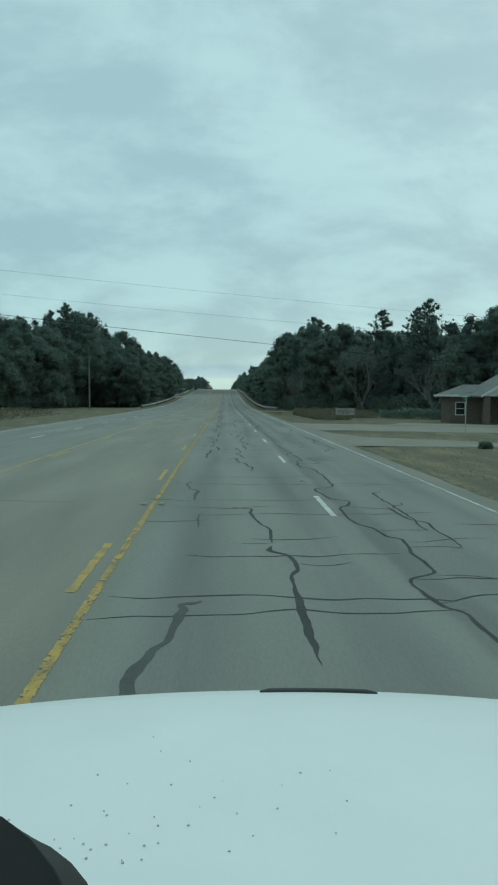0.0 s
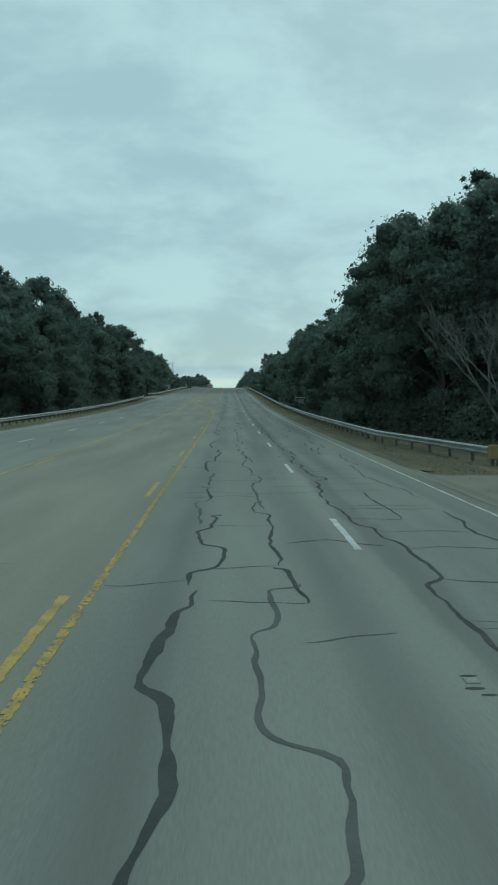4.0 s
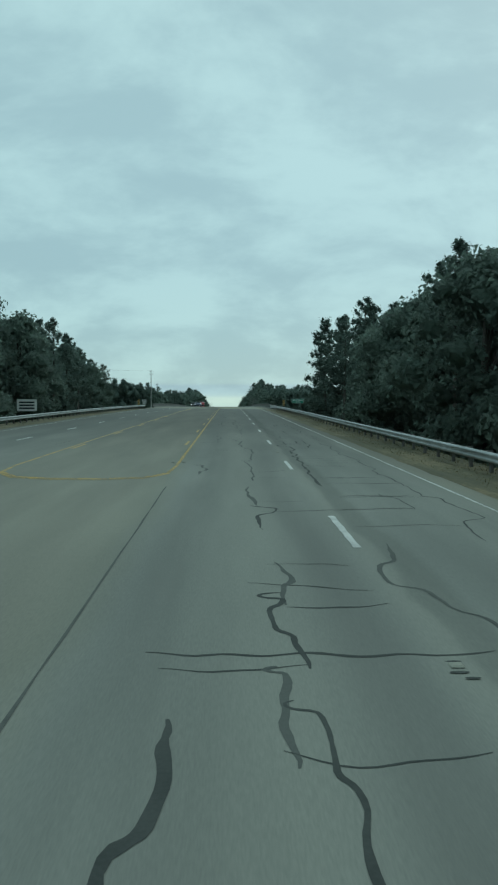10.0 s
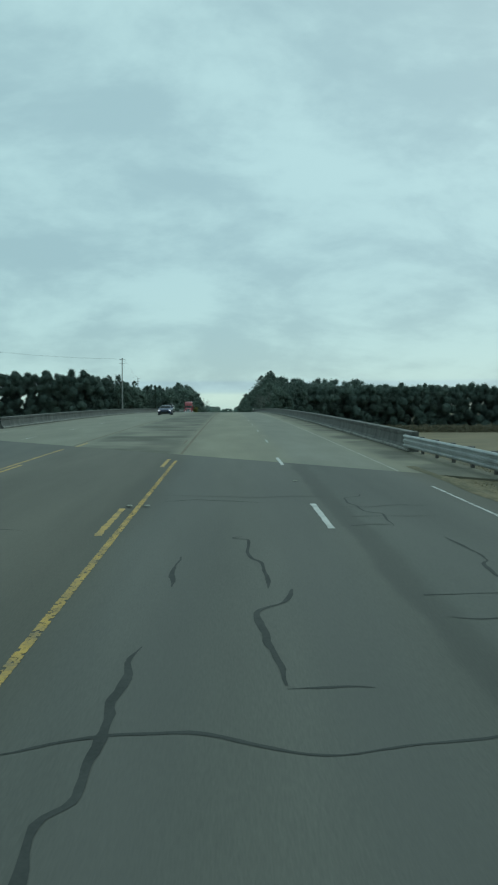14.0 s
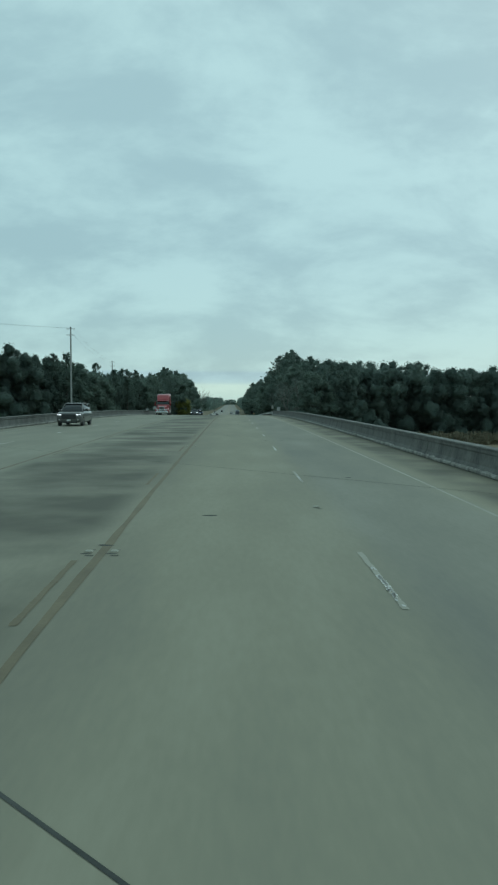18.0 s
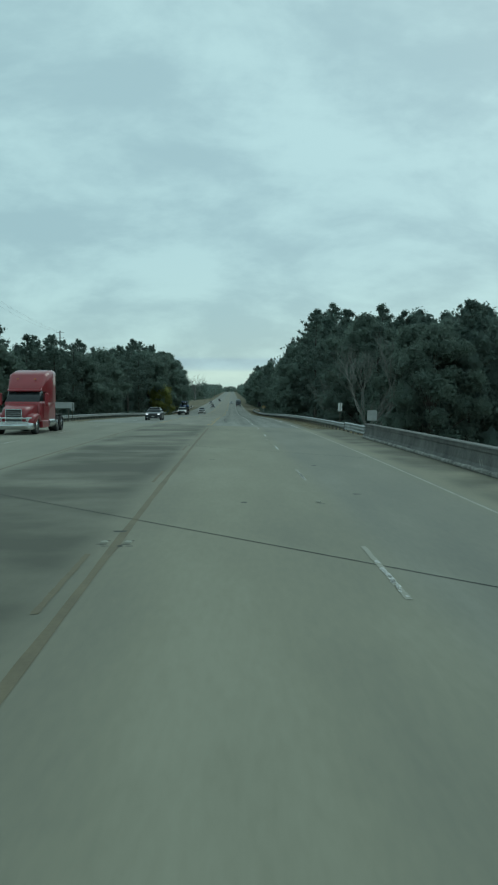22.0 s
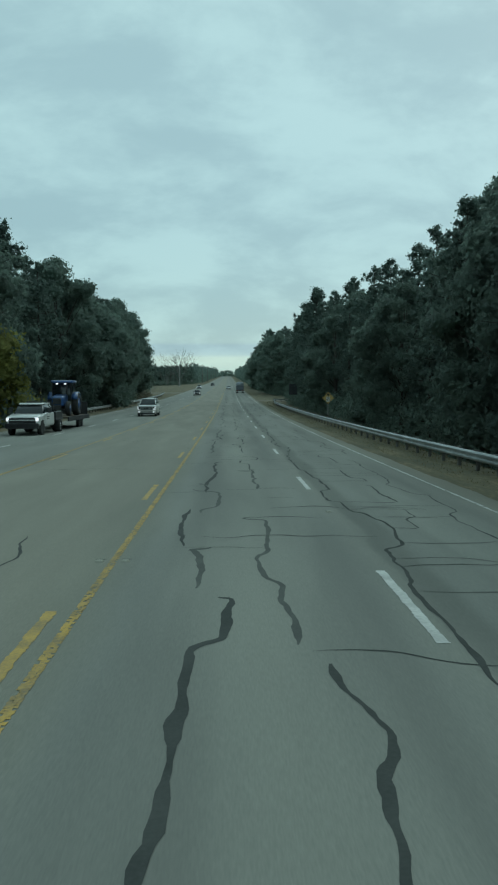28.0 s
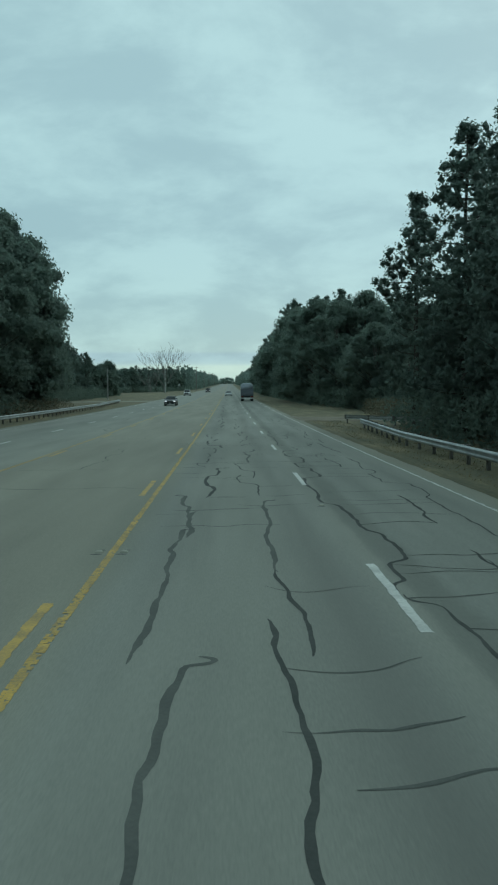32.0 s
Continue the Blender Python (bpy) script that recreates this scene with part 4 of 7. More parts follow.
PINES = [pine(31 + i, h, low, sp, ln) for i, (h, low, sp, ln) in enumerate(((17, 0.20, 2.9, 0.0), (19, 0.46, 3.1, 0.01), (16, 0.14, 3.0, -0.01), (18, 0.50, 3.0, 0.02), (14, 0.12, 2.6, 0.0)))]
OAKS = [broadleaf(51 + i, h, low, sp, mt) for i, (h, low, sp, mt) in enumerate(((13, 0.12, 3.9, LEAF), (15, 0.22, 4.2, LEAF), (10, 0.06, 3.4, LEAF), (7, 0.05, 2.6, YOUNG_LEAF)))]
BARES = [bare(71 + i, h, mt) for i, (h, mt) in enumerate(((15, PALE_BARK), (12, PALE_BARK)))]
proto = {}


def plant(kind, i, x, y, scale, turn):
    """A tree of its own at (x, y), on shared trunk and crown meshes."""
    key = (kind, i)
    if key not in proto:
        trunk_me, crown_me, _ = {"pine": PINES, "oak": OAKS, "bare": BARES}[kind][i]
        label = {"pine": "tall dark-green pine with tufted needles at the roadside", "oak": "dense dark evergreen tree at the edge of the woods",
                 "bare": "leafless pale-grey tree with fine spreading twigs"}[kind]
        if kind == "oak" and i == 3:
            label = "low yellow-green tree at the edge of the woods"
        t = thing({"pine": "pine_tree", "oak": "evergreen_tree", "bare": "bare_tree"}[kind], label, "tree", group="trees along the highway")
        part("trunk", trunk_me, t)
        if crown_me:
            part("crown", crown_me, t)
        proto[key] = t
        t.scale = (scale, scale, scale)
        t.matrix_basis = pose(x, y, ground_z(x, y), 0, 0, turn) @ Matrix.Scale(scale, 4)
        return t
    src = proto[key]
    src_scale = src.scale.copy()
    src.scale = (scale, scale, scale)
    ob = copy_thing(src, pose(x, y, ground_z(x, y), 0, 0, turn))
    src.scale = src_scale
    return ob


# the wood's front edge, as (along the road, across it)
RIGHT_WOOD = [[(96, 44), (108, 27), (122, 24), (134, 17), (150, 14.8), (200, 14.4), (330, 14.4), (380, 14.2), (396, 14.4)],
              [(656, 17.5), (680, 15.8), (720, 14.4), (800, 14), (860, 13.6), (886, 13.4), (893, 16)],
              [(912, 27), (920, 19), (960, 14.5), (1040, 13.5), (1180, 13.5)]]
LEFT_WOOD = [[(120, -46), (170, -41), (200, -37), (250, -34)], [(197, -23.5), (206, -21.5), (264, -21)], [(296, -22.5), (330, -25), (400, -24), (436, -25)],
             [(684, -60), (700, -44), (738, -29.5), (790, -23), (850, -22), (900, -22.5), (914, -24), (930, -26), (950, -31), (985, -36), (1085, -38)], [(1150, -60), (1190, -48), (1240, -34), (1300, -26)]]
tr = random.Random(5)


RIGHT_TALL = [(100, 17), (110, 16.5), (122, 17.5), (135, 17), (150, 17.8), (170, 19.5), (182, 20), (190, 17.5), (214, 14.5), (228, 16.8), (260, 18.2), (272, 15.6), (290, 14.4), (320, 13.4), (340, 13.9), (373, 13.4), (386, 14.2), (390, 13.4), (393, 9.0), (415, 8.5),
              (640, 12), (662, 13), (684, 14.6), (700, 17), (720, 19.5), (738, 22), (760, 22.5), (780, 19.4), (795, 17.4), (815, 17.2), (835, 18.6), (862, 19), (885, 18.6), (893, 15.5), (915, 13), (936, 13.5), (948, 17.5), (965, 19.5), (1000, 22), (1058, 22), (1120, 19.5), (1250, 19)]
LEFT_TALL = [(100, 20), (150, 19), (175, 20), (190, 24.5), (205, 26), (232, 25), (250, 24), (252, 17.8), (262, 17.5), (290, 15), (312, 12.5), (332, 15.8), (345, 14.8), (361, 15.6), (385, 13.6), (400, 11.5), (430, 10),
             (684, 17.5), (709, 17.5), (726, 15.6), (747, 16.6), (775, 16), (790, 18.8), (803, 20.3), (832, 20.8), (862, 21.8), (882, 20.8), (900, 19), (915, 21.5), (930, 23.5), (940, 22), (955, 17.5), (1000, 14), (1085, 12.5), (1150, 12), (1300, 14)]


def tall(y, sg):
    """Height of the wood along the road."""
    return between(RIGHT_TALL if sg > 0 else LEFT_TALL, y)


for wood, sg in ((RIGHT_WOOD, 1), (LEFT_WOOD, -1)):
    for edge in wood:
        y = edge[0][0]
        while y < edge[-1][0]:
            for row in range(2):
                x = between(edge, y) + sg * (row * 5.0 + tr.uniform(-0.9, 1.4))
                yy = y + tr.uniform(-1.3, 1.3) + row * 2.2
                top = (min(tall(y, sg), 26.5) if edge is not LEFT_WOOD[1] or y > 250 else 16.5 if y > 225 else 14.5) * (tr.uniform(0.62, 0.78) if row == 0 and sg > 0 and (y < 152 or 735 < y < 845) else tr.uniform(0.76, 0.92) if row == 0 and sg > 0 and y < 345 else tr.uniform(0.82, 1.0) if row == 0 else tr.uniform(0.93, 1.06)) + (road_z(y) - ground_z(x, yy)) * 0.8
                if tr.random() < (0.25 if edge is LEFT_WOOD[0] else 0.35 if yy < 150 else 1.0 if sg > 0 and (850 < yy < 900 or 358 < yy < 402) else 0.6 if row == 0 else 0.8):
                    k = tr.choice((2, 4, 0)) if yy > 388 and sg > 0 and yy < 402 else tr.choice((2, 4, 0, 1, 3)) if row == 0 else tr.choice((1, 3, 0))
                    plant("pine", k, x, yy, top / (17, 19, 16, 18, 14)[k], tr.uniform(0, 360))
                else:
                    k = tr.randrange(3)
                    plant("oak", k, x, yy, min(top * 0.95, 20 if top < 23 else 24) / (13, 15, 11)[k], tr.uniform(0, 360))
            y += 7.5 if y < 930 else 13


def thicket(name, label, boxes, size, mat, seed, flatten=1.0, category="woods"):
    """Fine growth that nobody could count, filling (x0, x1, y0, y1, low, high, sprays) boxes with an uneven top."""
    rs = np.random.RandomState(seed)
    parts = []
    for x0, x1, y0, y1, lo, hi, n in boxes:
        x, y = rs.uniform(x0, x1, n), rs.uniform(y0, y1, n)
        u = rs.uniform(0, 1, n) ** 0.85
        dome = 0.5 + 0.5 * np.sqrt(np.clip(1 - (np.abs(2 * (x - x0) / (x1 - x0) - 1) ** 2 + np.abs(2 * (y - y0) / (y1 - y0) - 1) ** 2) * 0.6, 0.0, 1))
        bumpy = (0.88 + 0.12 * np.sin(x * 0.9 + y * 0.37) * np.sin(y * 0.83 - x * 0.4)) * dome
        z = lo + u * (hi - lo) * bumpy
        parts.append(np.stack([x, y, z], 1))
    v, f = leaf_quads(np.concatenate(parts), size, rs, flatten)
    return thing(name, label, category, kind="stuff", me=soup(name, v, f, mat))


def wood_boxes(edge, sg, off0, off1, lo, hi, per):
    """Boxes behind a wood's edge, every 8 m; hi is a share of the wood's height, or metres if over 1.5."""
    res, y = [], edge[0][0]
    while y < edge[-1][0]:
        xe = between(edge, y + 4)
        a, b = xe + sg * off0, xe + sg * off1
        g = ground_z(xe + sg * 6, y + 4)
        top = road_z(y) + tall(y + 4, sg) * hi if hi < 1.5 else g + hi
        res.append((min(a, b), max(a, b), y - 1.5, min(y + 9.5, edge[-1][0] + 3), g + lo, top, per))
        y += 8
    return res


def canopy(name, label, trees, leaf, mat, seed, per=64, level=2):
    """Close-grown crowns that nobody could count: trees of (x, y, foot, top, radius), each a heap of leafy lumps with a rounded head."""
    rs = np.random.RandomState(seed)
    t = np.array(trees)
    n, c = len(t), 12
    an = rs.uniform(0, 6.283, (n, c))
    lift = np.tile(np.array([0.95, 0.91, 0.86, 0.84, 0.74, 0.72, 0.70, 0.56, 0.52, 0.40, 0.30, 0.14]), (n, 1)) + rs.uniform(-0.06, 0.05, (n, c))
    reach = np.tile(np.array([0.10, 0.28, 0.45, 0.50, 0.65, 0.70, 0.70, 0.75, 0.75, 0.7, 0.6, 0.5]), (n, 1)) * rs.uniform(0.6, 1.2, (n, c)) * t[:, 4:5]
    r = t[:, 4:5] * np.tile(np.array([0.32, 0.33, 0.35, 0.36, 0.40, 0.40, 0.42, 0.46, 0.46, 0.5, 0.55, 0.6]), (n, 1)) * rs.uniform(0.7, 1.3, (n, c))
    z = t[:, 2:3] + (t[:, 3:4] - t[:, 2:3]) * lift - r * 0.4
    cen = np.stack([t[:, 0:1] + reach * np.cos(an), t[:, 1:2] + reach * np.sin(an), z], 2).reshape(-1, 3)
    rad = np.stack([r, r, r * 1.05], 2).reshape(-1, 3)
    spray = shell(cen, rad, per, rs, 0.72, 1.22)
    face = (spray - np.repeat(cen, per, 0)) / np.repeat(rad, per, 0) + np.array([0, 0, 0.35])
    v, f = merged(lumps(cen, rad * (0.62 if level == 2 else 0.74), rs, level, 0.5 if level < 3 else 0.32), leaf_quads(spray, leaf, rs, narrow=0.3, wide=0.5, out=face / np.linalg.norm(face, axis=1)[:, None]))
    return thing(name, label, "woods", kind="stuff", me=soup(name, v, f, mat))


def stand(edge, sg, rows, step, rr):
    """Trees of a wood behind its edge: rows of (metres back, share of the wood's height)."""
    res = []
    for back_off, share in rows:
        y = edge[0][0] + rr.uniform(0, step) + max(0.0, back_off - 10) * 0.8
        while y < edge[-1][0]:
            x, yy = between(edge, y) + sg * (back_off + rr.uniform(-1.2, 1.2)), y + rr.uniform(-0.8, 0.8)
            hh = 16.0 if edge is LEFT_WOOD[1] and y < 250 else tall(y, sg)
            res.append((x, yy, ground_z(x, yy), road_z(y) + hh * share * rr.uniform(0.88, 1.0), rr.uniform(2.4, 3.4) * (1.0 if back_off < 14 else 1.4)))
            y += step * rr.uniform(0.8, 1.2) * (1.0 if back_off < 14 else 1.5)
    return res


seed = 90
for wood, sg, where in ((RIGHT_WOOD, 1, "beside the near lanes"), (LEFT_WOOD, -1, "across the highway")):
    for edge in wood:
        seed += 1
        rr = random.Random(seed)
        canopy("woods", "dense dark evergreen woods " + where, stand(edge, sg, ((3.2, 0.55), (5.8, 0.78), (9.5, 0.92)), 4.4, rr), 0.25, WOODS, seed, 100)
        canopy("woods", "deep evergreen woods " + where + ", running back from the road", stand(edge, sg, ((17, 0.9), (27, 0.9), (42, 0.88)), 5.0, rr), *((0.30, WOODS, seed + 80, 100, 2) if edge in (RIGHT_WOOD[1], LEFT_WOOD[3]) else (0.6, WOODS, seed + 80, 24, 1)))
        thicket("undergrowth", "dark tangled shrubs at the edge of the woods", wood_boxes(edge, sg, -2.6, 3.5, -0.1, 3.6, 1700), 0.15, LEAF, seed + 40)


def far_boxes(rows, depth, h, step, per):
    """A wood along a line of (x, y) points, seen from far off."""
    res = []
    for (xa, ya), (xb, yb) in zip(rows, rows[1:]):
        n = max(1, int(math.hypot(xb - xa, yb - ya) / step))
        for i in range(n):
            x, y = xa + (xb - xa) * (i + 0.5) / n, ya + (yb - ya) * (i + 0.5) / n
            g = ground_z(x, y)
            hh = h * (0.82 + 0.3 * noise.noise((x * 0.06, y * 0.06, 3)) + 0.14 * noise.noise((x * 0.21, y * 0.21, 7)))
            x, y = x + 2 * noise.noise((x, 1, y)), y + 2 * noise.noise((y, x, 5))
            res.append((x - depth / 2, x + depth / 2, y - depth / 2, y + depth / 2, g, g + hh, per))
    return res


fr = random.Random(17)


def far_stand(line, rows, step, height, r):
    """Trees of a wood along a line of (x, y) points, in rows of metres behind it; height over the level of the road at the far bank."""
    res = []
    for off in rows:
        for (xa, ya), (xb, yb) in zip(line, line[1:]):
            d = math.hypot(xb - xa, yb - ya)
            n = max(1, int(d / step))
            for i in range(n):
                u = (i + fr.uniform(0.1, 0.9)) / n
                x, y = xa + (xb - xa) * u + fr.uniform(-1, 1), ya + (yb - ya) * u + off + fr.uniform(-1.5, 1.5)
                hh = height * (0.95 + 0.17 * noise.noise((x * 0.035, y * 0.035, 3)) + 0.10 * noise.noise((x * 0.16, y * 0.16, 7)))
                res.append((x, y, ground_z(x, y), ground_z(x, y) + hh, fr.uniform(0.8, 1.2) * r))
    return res


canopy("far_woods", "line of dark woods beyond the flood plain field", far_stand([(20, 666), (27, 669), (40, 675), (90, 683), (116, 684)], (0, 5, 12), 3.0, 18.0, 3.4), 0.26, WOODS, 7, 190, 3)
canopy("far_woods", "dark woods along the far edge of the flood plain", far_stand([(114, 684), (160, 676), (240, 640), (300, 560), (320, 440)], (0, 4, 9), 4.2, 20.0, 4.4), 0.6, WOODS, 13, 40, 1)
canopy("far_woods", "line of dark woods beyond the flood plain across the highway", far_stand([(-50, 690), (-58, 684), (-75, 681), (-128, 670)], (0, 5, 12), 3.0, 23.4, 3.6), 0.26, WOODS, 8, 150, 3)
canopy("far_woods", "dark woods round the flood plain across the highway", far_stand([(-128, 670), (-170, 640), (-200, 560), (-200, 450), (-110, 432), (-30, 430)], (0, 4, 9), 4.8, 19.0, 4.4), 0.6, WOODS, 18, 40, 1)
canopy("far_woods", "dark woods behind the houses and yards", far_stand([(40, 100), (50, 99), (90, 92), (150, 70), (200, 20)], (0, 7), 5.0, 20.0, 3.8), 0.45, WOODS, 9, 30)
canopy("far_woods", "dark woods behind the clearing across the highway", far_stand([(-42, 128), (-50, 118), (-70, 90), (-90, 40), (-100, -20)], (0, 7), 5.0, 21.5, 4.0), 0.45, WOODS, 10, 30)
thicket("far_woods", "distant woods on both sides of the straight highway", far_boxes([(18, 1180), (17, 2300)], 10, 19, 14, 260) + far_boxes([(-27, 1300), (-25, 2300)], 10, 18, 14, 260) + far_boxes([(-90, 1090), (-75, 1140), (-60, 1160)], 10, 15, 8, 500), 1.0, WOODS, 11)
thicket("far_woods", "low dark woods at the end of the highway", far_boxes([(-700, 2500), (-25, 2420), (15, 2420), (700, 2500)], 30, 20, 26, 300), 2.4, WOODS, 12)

# ---- vehicles ----
GLASS = material("dark_window_glass", (0.012, 0.016, 0.018), (0.02, 0.026, 0.028), 2.0, 0.06, fine=8)
CHROME = material("bright_metal", (0.55, 0.56, 0.56), (0.72, 0.73, 0.72), 2.0, 0.25, metal=0.9, fine=20)
DARK_TRIM = material("dark_plastic_trim", (0.018, 0.019, 0.02), (0.04, 0.041, 0.042), 4.0, 0.6, fine=25)
PLATE = material("pale_plate", (0.45, 0.46, 0.45), (0.6, 0.6, 0.58), 6.0, 0.6, fine=30)


def paint(name, c, rough=0.32):
    return material(name, tuple(k * 0.86 for k in c), c, 1.4, rough, fine=30, coat=0.5, spot=0.3)


def lamp_material(name, c, power):
    m = material(name, c, c, 3.0, 0.2, fine=20)
    bs = m.node_tree.nodes["Principled BSDF"]
    bs.inputs["Emission Color"].default_value = (*c, 1)
    bs.inputs["Emission Strength"].default_value = power
    return m


HEADLIGHT = lamp_material("lit_headlight", (0.9, 0.95, 1.0), 0.9)
LENS_CLEAR = material("clear_lamp_lens", (0.45, 0.47, 0.47), (0.62, 0.64, 0.63), 5.0, 0.15, fine=30, coat=0.5)
TAIL = material("red_lamp_lens", (0.25, 0.012, 0.012), (0.34, 0.02, 0.018), 5.0, 0.2, fine=30, coat=0.5)
AMBER = material("amber_lamp_lens", (0.6, 0.25, 0.03), (0.7, 0.3, 0.04), 5.0, 0.2, fine=30)
wheel_cache = {}


def wheel(parent, x, y, r, w, rim_mat, side):
    """A tyre with a dished rim and hub; side is the outward direction."""
    key = (r, w, rim_mat.name)
    if key not in wheel_cache:
        n = 22

        def circle(rad, xx):
            return [(xx, rad * math.cos(6.28318 * k / n), rad * math.sin(6.28318 * k / n)) for k in range(n)]
        tyre = Shape().loft([circle(r * 0.62, -w / 2), circle(r * 0.93, -w / 2), circle(r, -w * 0.36), circle(r, w * 0.36), circle(r * 0.93, w / 2), circle(r * 0.66, w / 2), circle(r * 0.62, w * 0.3)], False).mesh("tyre", BLACK, True)
        rim = Shape().loft([circle(r * 0.66, w * 0.44), circle(r * 0.6, w * 0.3), circle(r * 0.3, w * 0.18), circle(r * 0.16, w * 0.34), circle(r * 0.02, w * 0.34)], True).mesh("rim", rim_mat, True)
        spokes = Shape()
        for k in range(5):
            a = 6.28318 * k / 5
            spokes.box(w * 0.26, w * 0.40, -r * 0.06, r * 0.06, r * 0.12, r * 0.62, m=Matrix.Rotation(a, 4, "X"))
        wheel_cache[key] = (tyre, rim, spokes.mesh("spokes", rim_mat))
    tyre, rim, spokes = wheel_cache[key]
    t = part("wheel", tyre, parent, m=pose(x, y, r, 0, 0, 0 if side > 0 else 180))
    part("rim", rim, t, "metal rim")
    part("spokes", spokes, t)
    return t


def ring(y, w, z0, z1, r0=0.12, r1=0.14, taper=0.0):
    """A cross-section of a body: rounded at sill and shoulder, narrower by taper at the top."""
    a = w - taper
    right = [(w - r0 * 0.7, z0), (w - r0 * 0.15, z0 + r0 * 0.6), (w, z0 + r0 * 1.6), (w - taper * 0.25, z0 + (z1 - z0) * 0.55), (a, z1 - r1), (a - r1 * 0.35, z1 - r1 * 0.3), (a - r1 * 1.2, z1)]
    return [(x, y, z) for x, z in right] + [(-x, y, z) for x, z in reversed(right)]


def coupe_front(c):
    """A low nose: a thin slit of a grille between narrow lamps, a deep intake and lit bars under the lamps."""
    part("grille", Shape().box(-0.56, 0.56, -0.05, 0.05, 0.585, 0.645, 0.02).mesh("grille", BLACK), c, m=pose(0, 0.02, 0))
    part("lower_intake", Shape().prism([(-0.62, 0.22), (0.62, 0.22), (0.54, 0.47), (-0.54, 0.47)], "y", -0.05, 0.05).mesh("lower_intake", BLACK), c, m=pose(0, 0.03, 0))
    part("front_lip", Shape().box(-0.86, 0.86, -0.05, 0.2, 0.15, 0.20, 0.02).mesh("front_lip", DARK_TRIM), c, m=pose(0, 0.06, 0))
    for sg in (-1, 1):
        part("headlight", Shape().prism([(-0.15, 0.0), (0.15, -0.02), (0.17, 0.05), (-0.13, 0.035)], "y", -0.03, 0.04).mesh("headlight", HEADLIGHT), c, m=pose(sg * 0.70, 0.06, 0.645, 0, 0, 0 if sg > 0 else 180))
        part("running_lamp", Shape().box(-0.09, 0.09, -0.03, 0.03, -0.018, 0.018, 0.008).mesh("running_lamp", HEADLIGHT), c, m=pose(sg * 0.74, 0.05, 0.50))
    for k in (-1, 1):
        part("hood_crease", Shape().tube([(k * 0.42, 0.55, 0.845), (k * 0.46, 1.0, 0.905), (k * 0.5, 1.6, 0.955)], 0.012, 5).mesh("hood_crease", BLUE), c)


def full_front(c):
    """A tall front: a broad dark grille in a bright frame, hooked lamps, round fog lamps and a dark lower bumper."""
    g = part("grille", Shape().box(-0.62, 0.62, -0.03, 0.05, 0.70, 1.06, 0.03).mesh("grille", DARK_TRIM), c, m=pose(0, -0.01, 0))
    for z in (0.76, 0.83, 0.90, 0.97):
        part("grille_bar", Shape().box(-0.57, 0.57, -0.05, -0.03, z - 0.012, z + 0.012, 0.005).mesh("grille_bar", STEEL), g)
    part("grille_frame", Shape().box(-0.66, 0.66, -0.05, 0.02, 1.06, 1.09, 0.01).box(-0.66, 0.66, -0.05, 0.02, 0.67, 0.70, 0.01).box(-0.66, -0.62, -0.05, 0.02, 0.70, 1.06).box(0.62, 0.66, -0.05, 0.02, 0.70, 1.06).mesh("grille_frame", CHROME), g)
    part("badge", Shape().box(-0.17, 0.17, -0.06, -0.05, 0.85, 0.91, 0.004).mesh("badge", DARK_TRIM), g)
    part("lower_intake", Shape().box(-0.62, 0.62, -0.03, 0.05, 0.45, 0.53, 0.02).mesh("lower_intake", DARK_TRIM), c, m=pose(0, 0.0, 0))
    part("lower_bumper", Shape().box(-0.93, 0.93, -0.03, 0.3, 0.24, 0.40, 0.04).mesh("lower_bumper", DARK_TRIM), c, m=pose(0, 0.03, 0))
    for sg in (-1, 1):
        h = part("headlight", Shape().box(-0.13, 0.13, -0.03, 0.12, -0.16, 0.16, 0.03).mesh("headlight", DARK_TRIM), c, "dark lamp housing with a lit hook", m=pose(sg * 0.80, 0.02, 0.92, 0, 0, sg * 10))
        part("lamp_hook", Shape().box(-0.025, 0.025, -0.05, -0.03, -0.15, 0.15, 0.008).mesh("lamp_hook", HEADLIGHT), h, m=pose(sg * 0.10, 0, 0))
        part("lamp_hook", Shape().box(-0.09, 0.09, -0.05, -0.03, -0.022, 0.022, 0.008).mesh("lamp_hook", HEADLIGHT), h, m=pose(0, 0, -0.13))
        part("fog_lamp", Shape().tube([(0, -0.03, 0), (0, 0.04, 0)], 0.065, 14).mesh("fog_lamp", HEADLIGHT), c, m=pose(sg * 0.78, 0.01, 0.50))


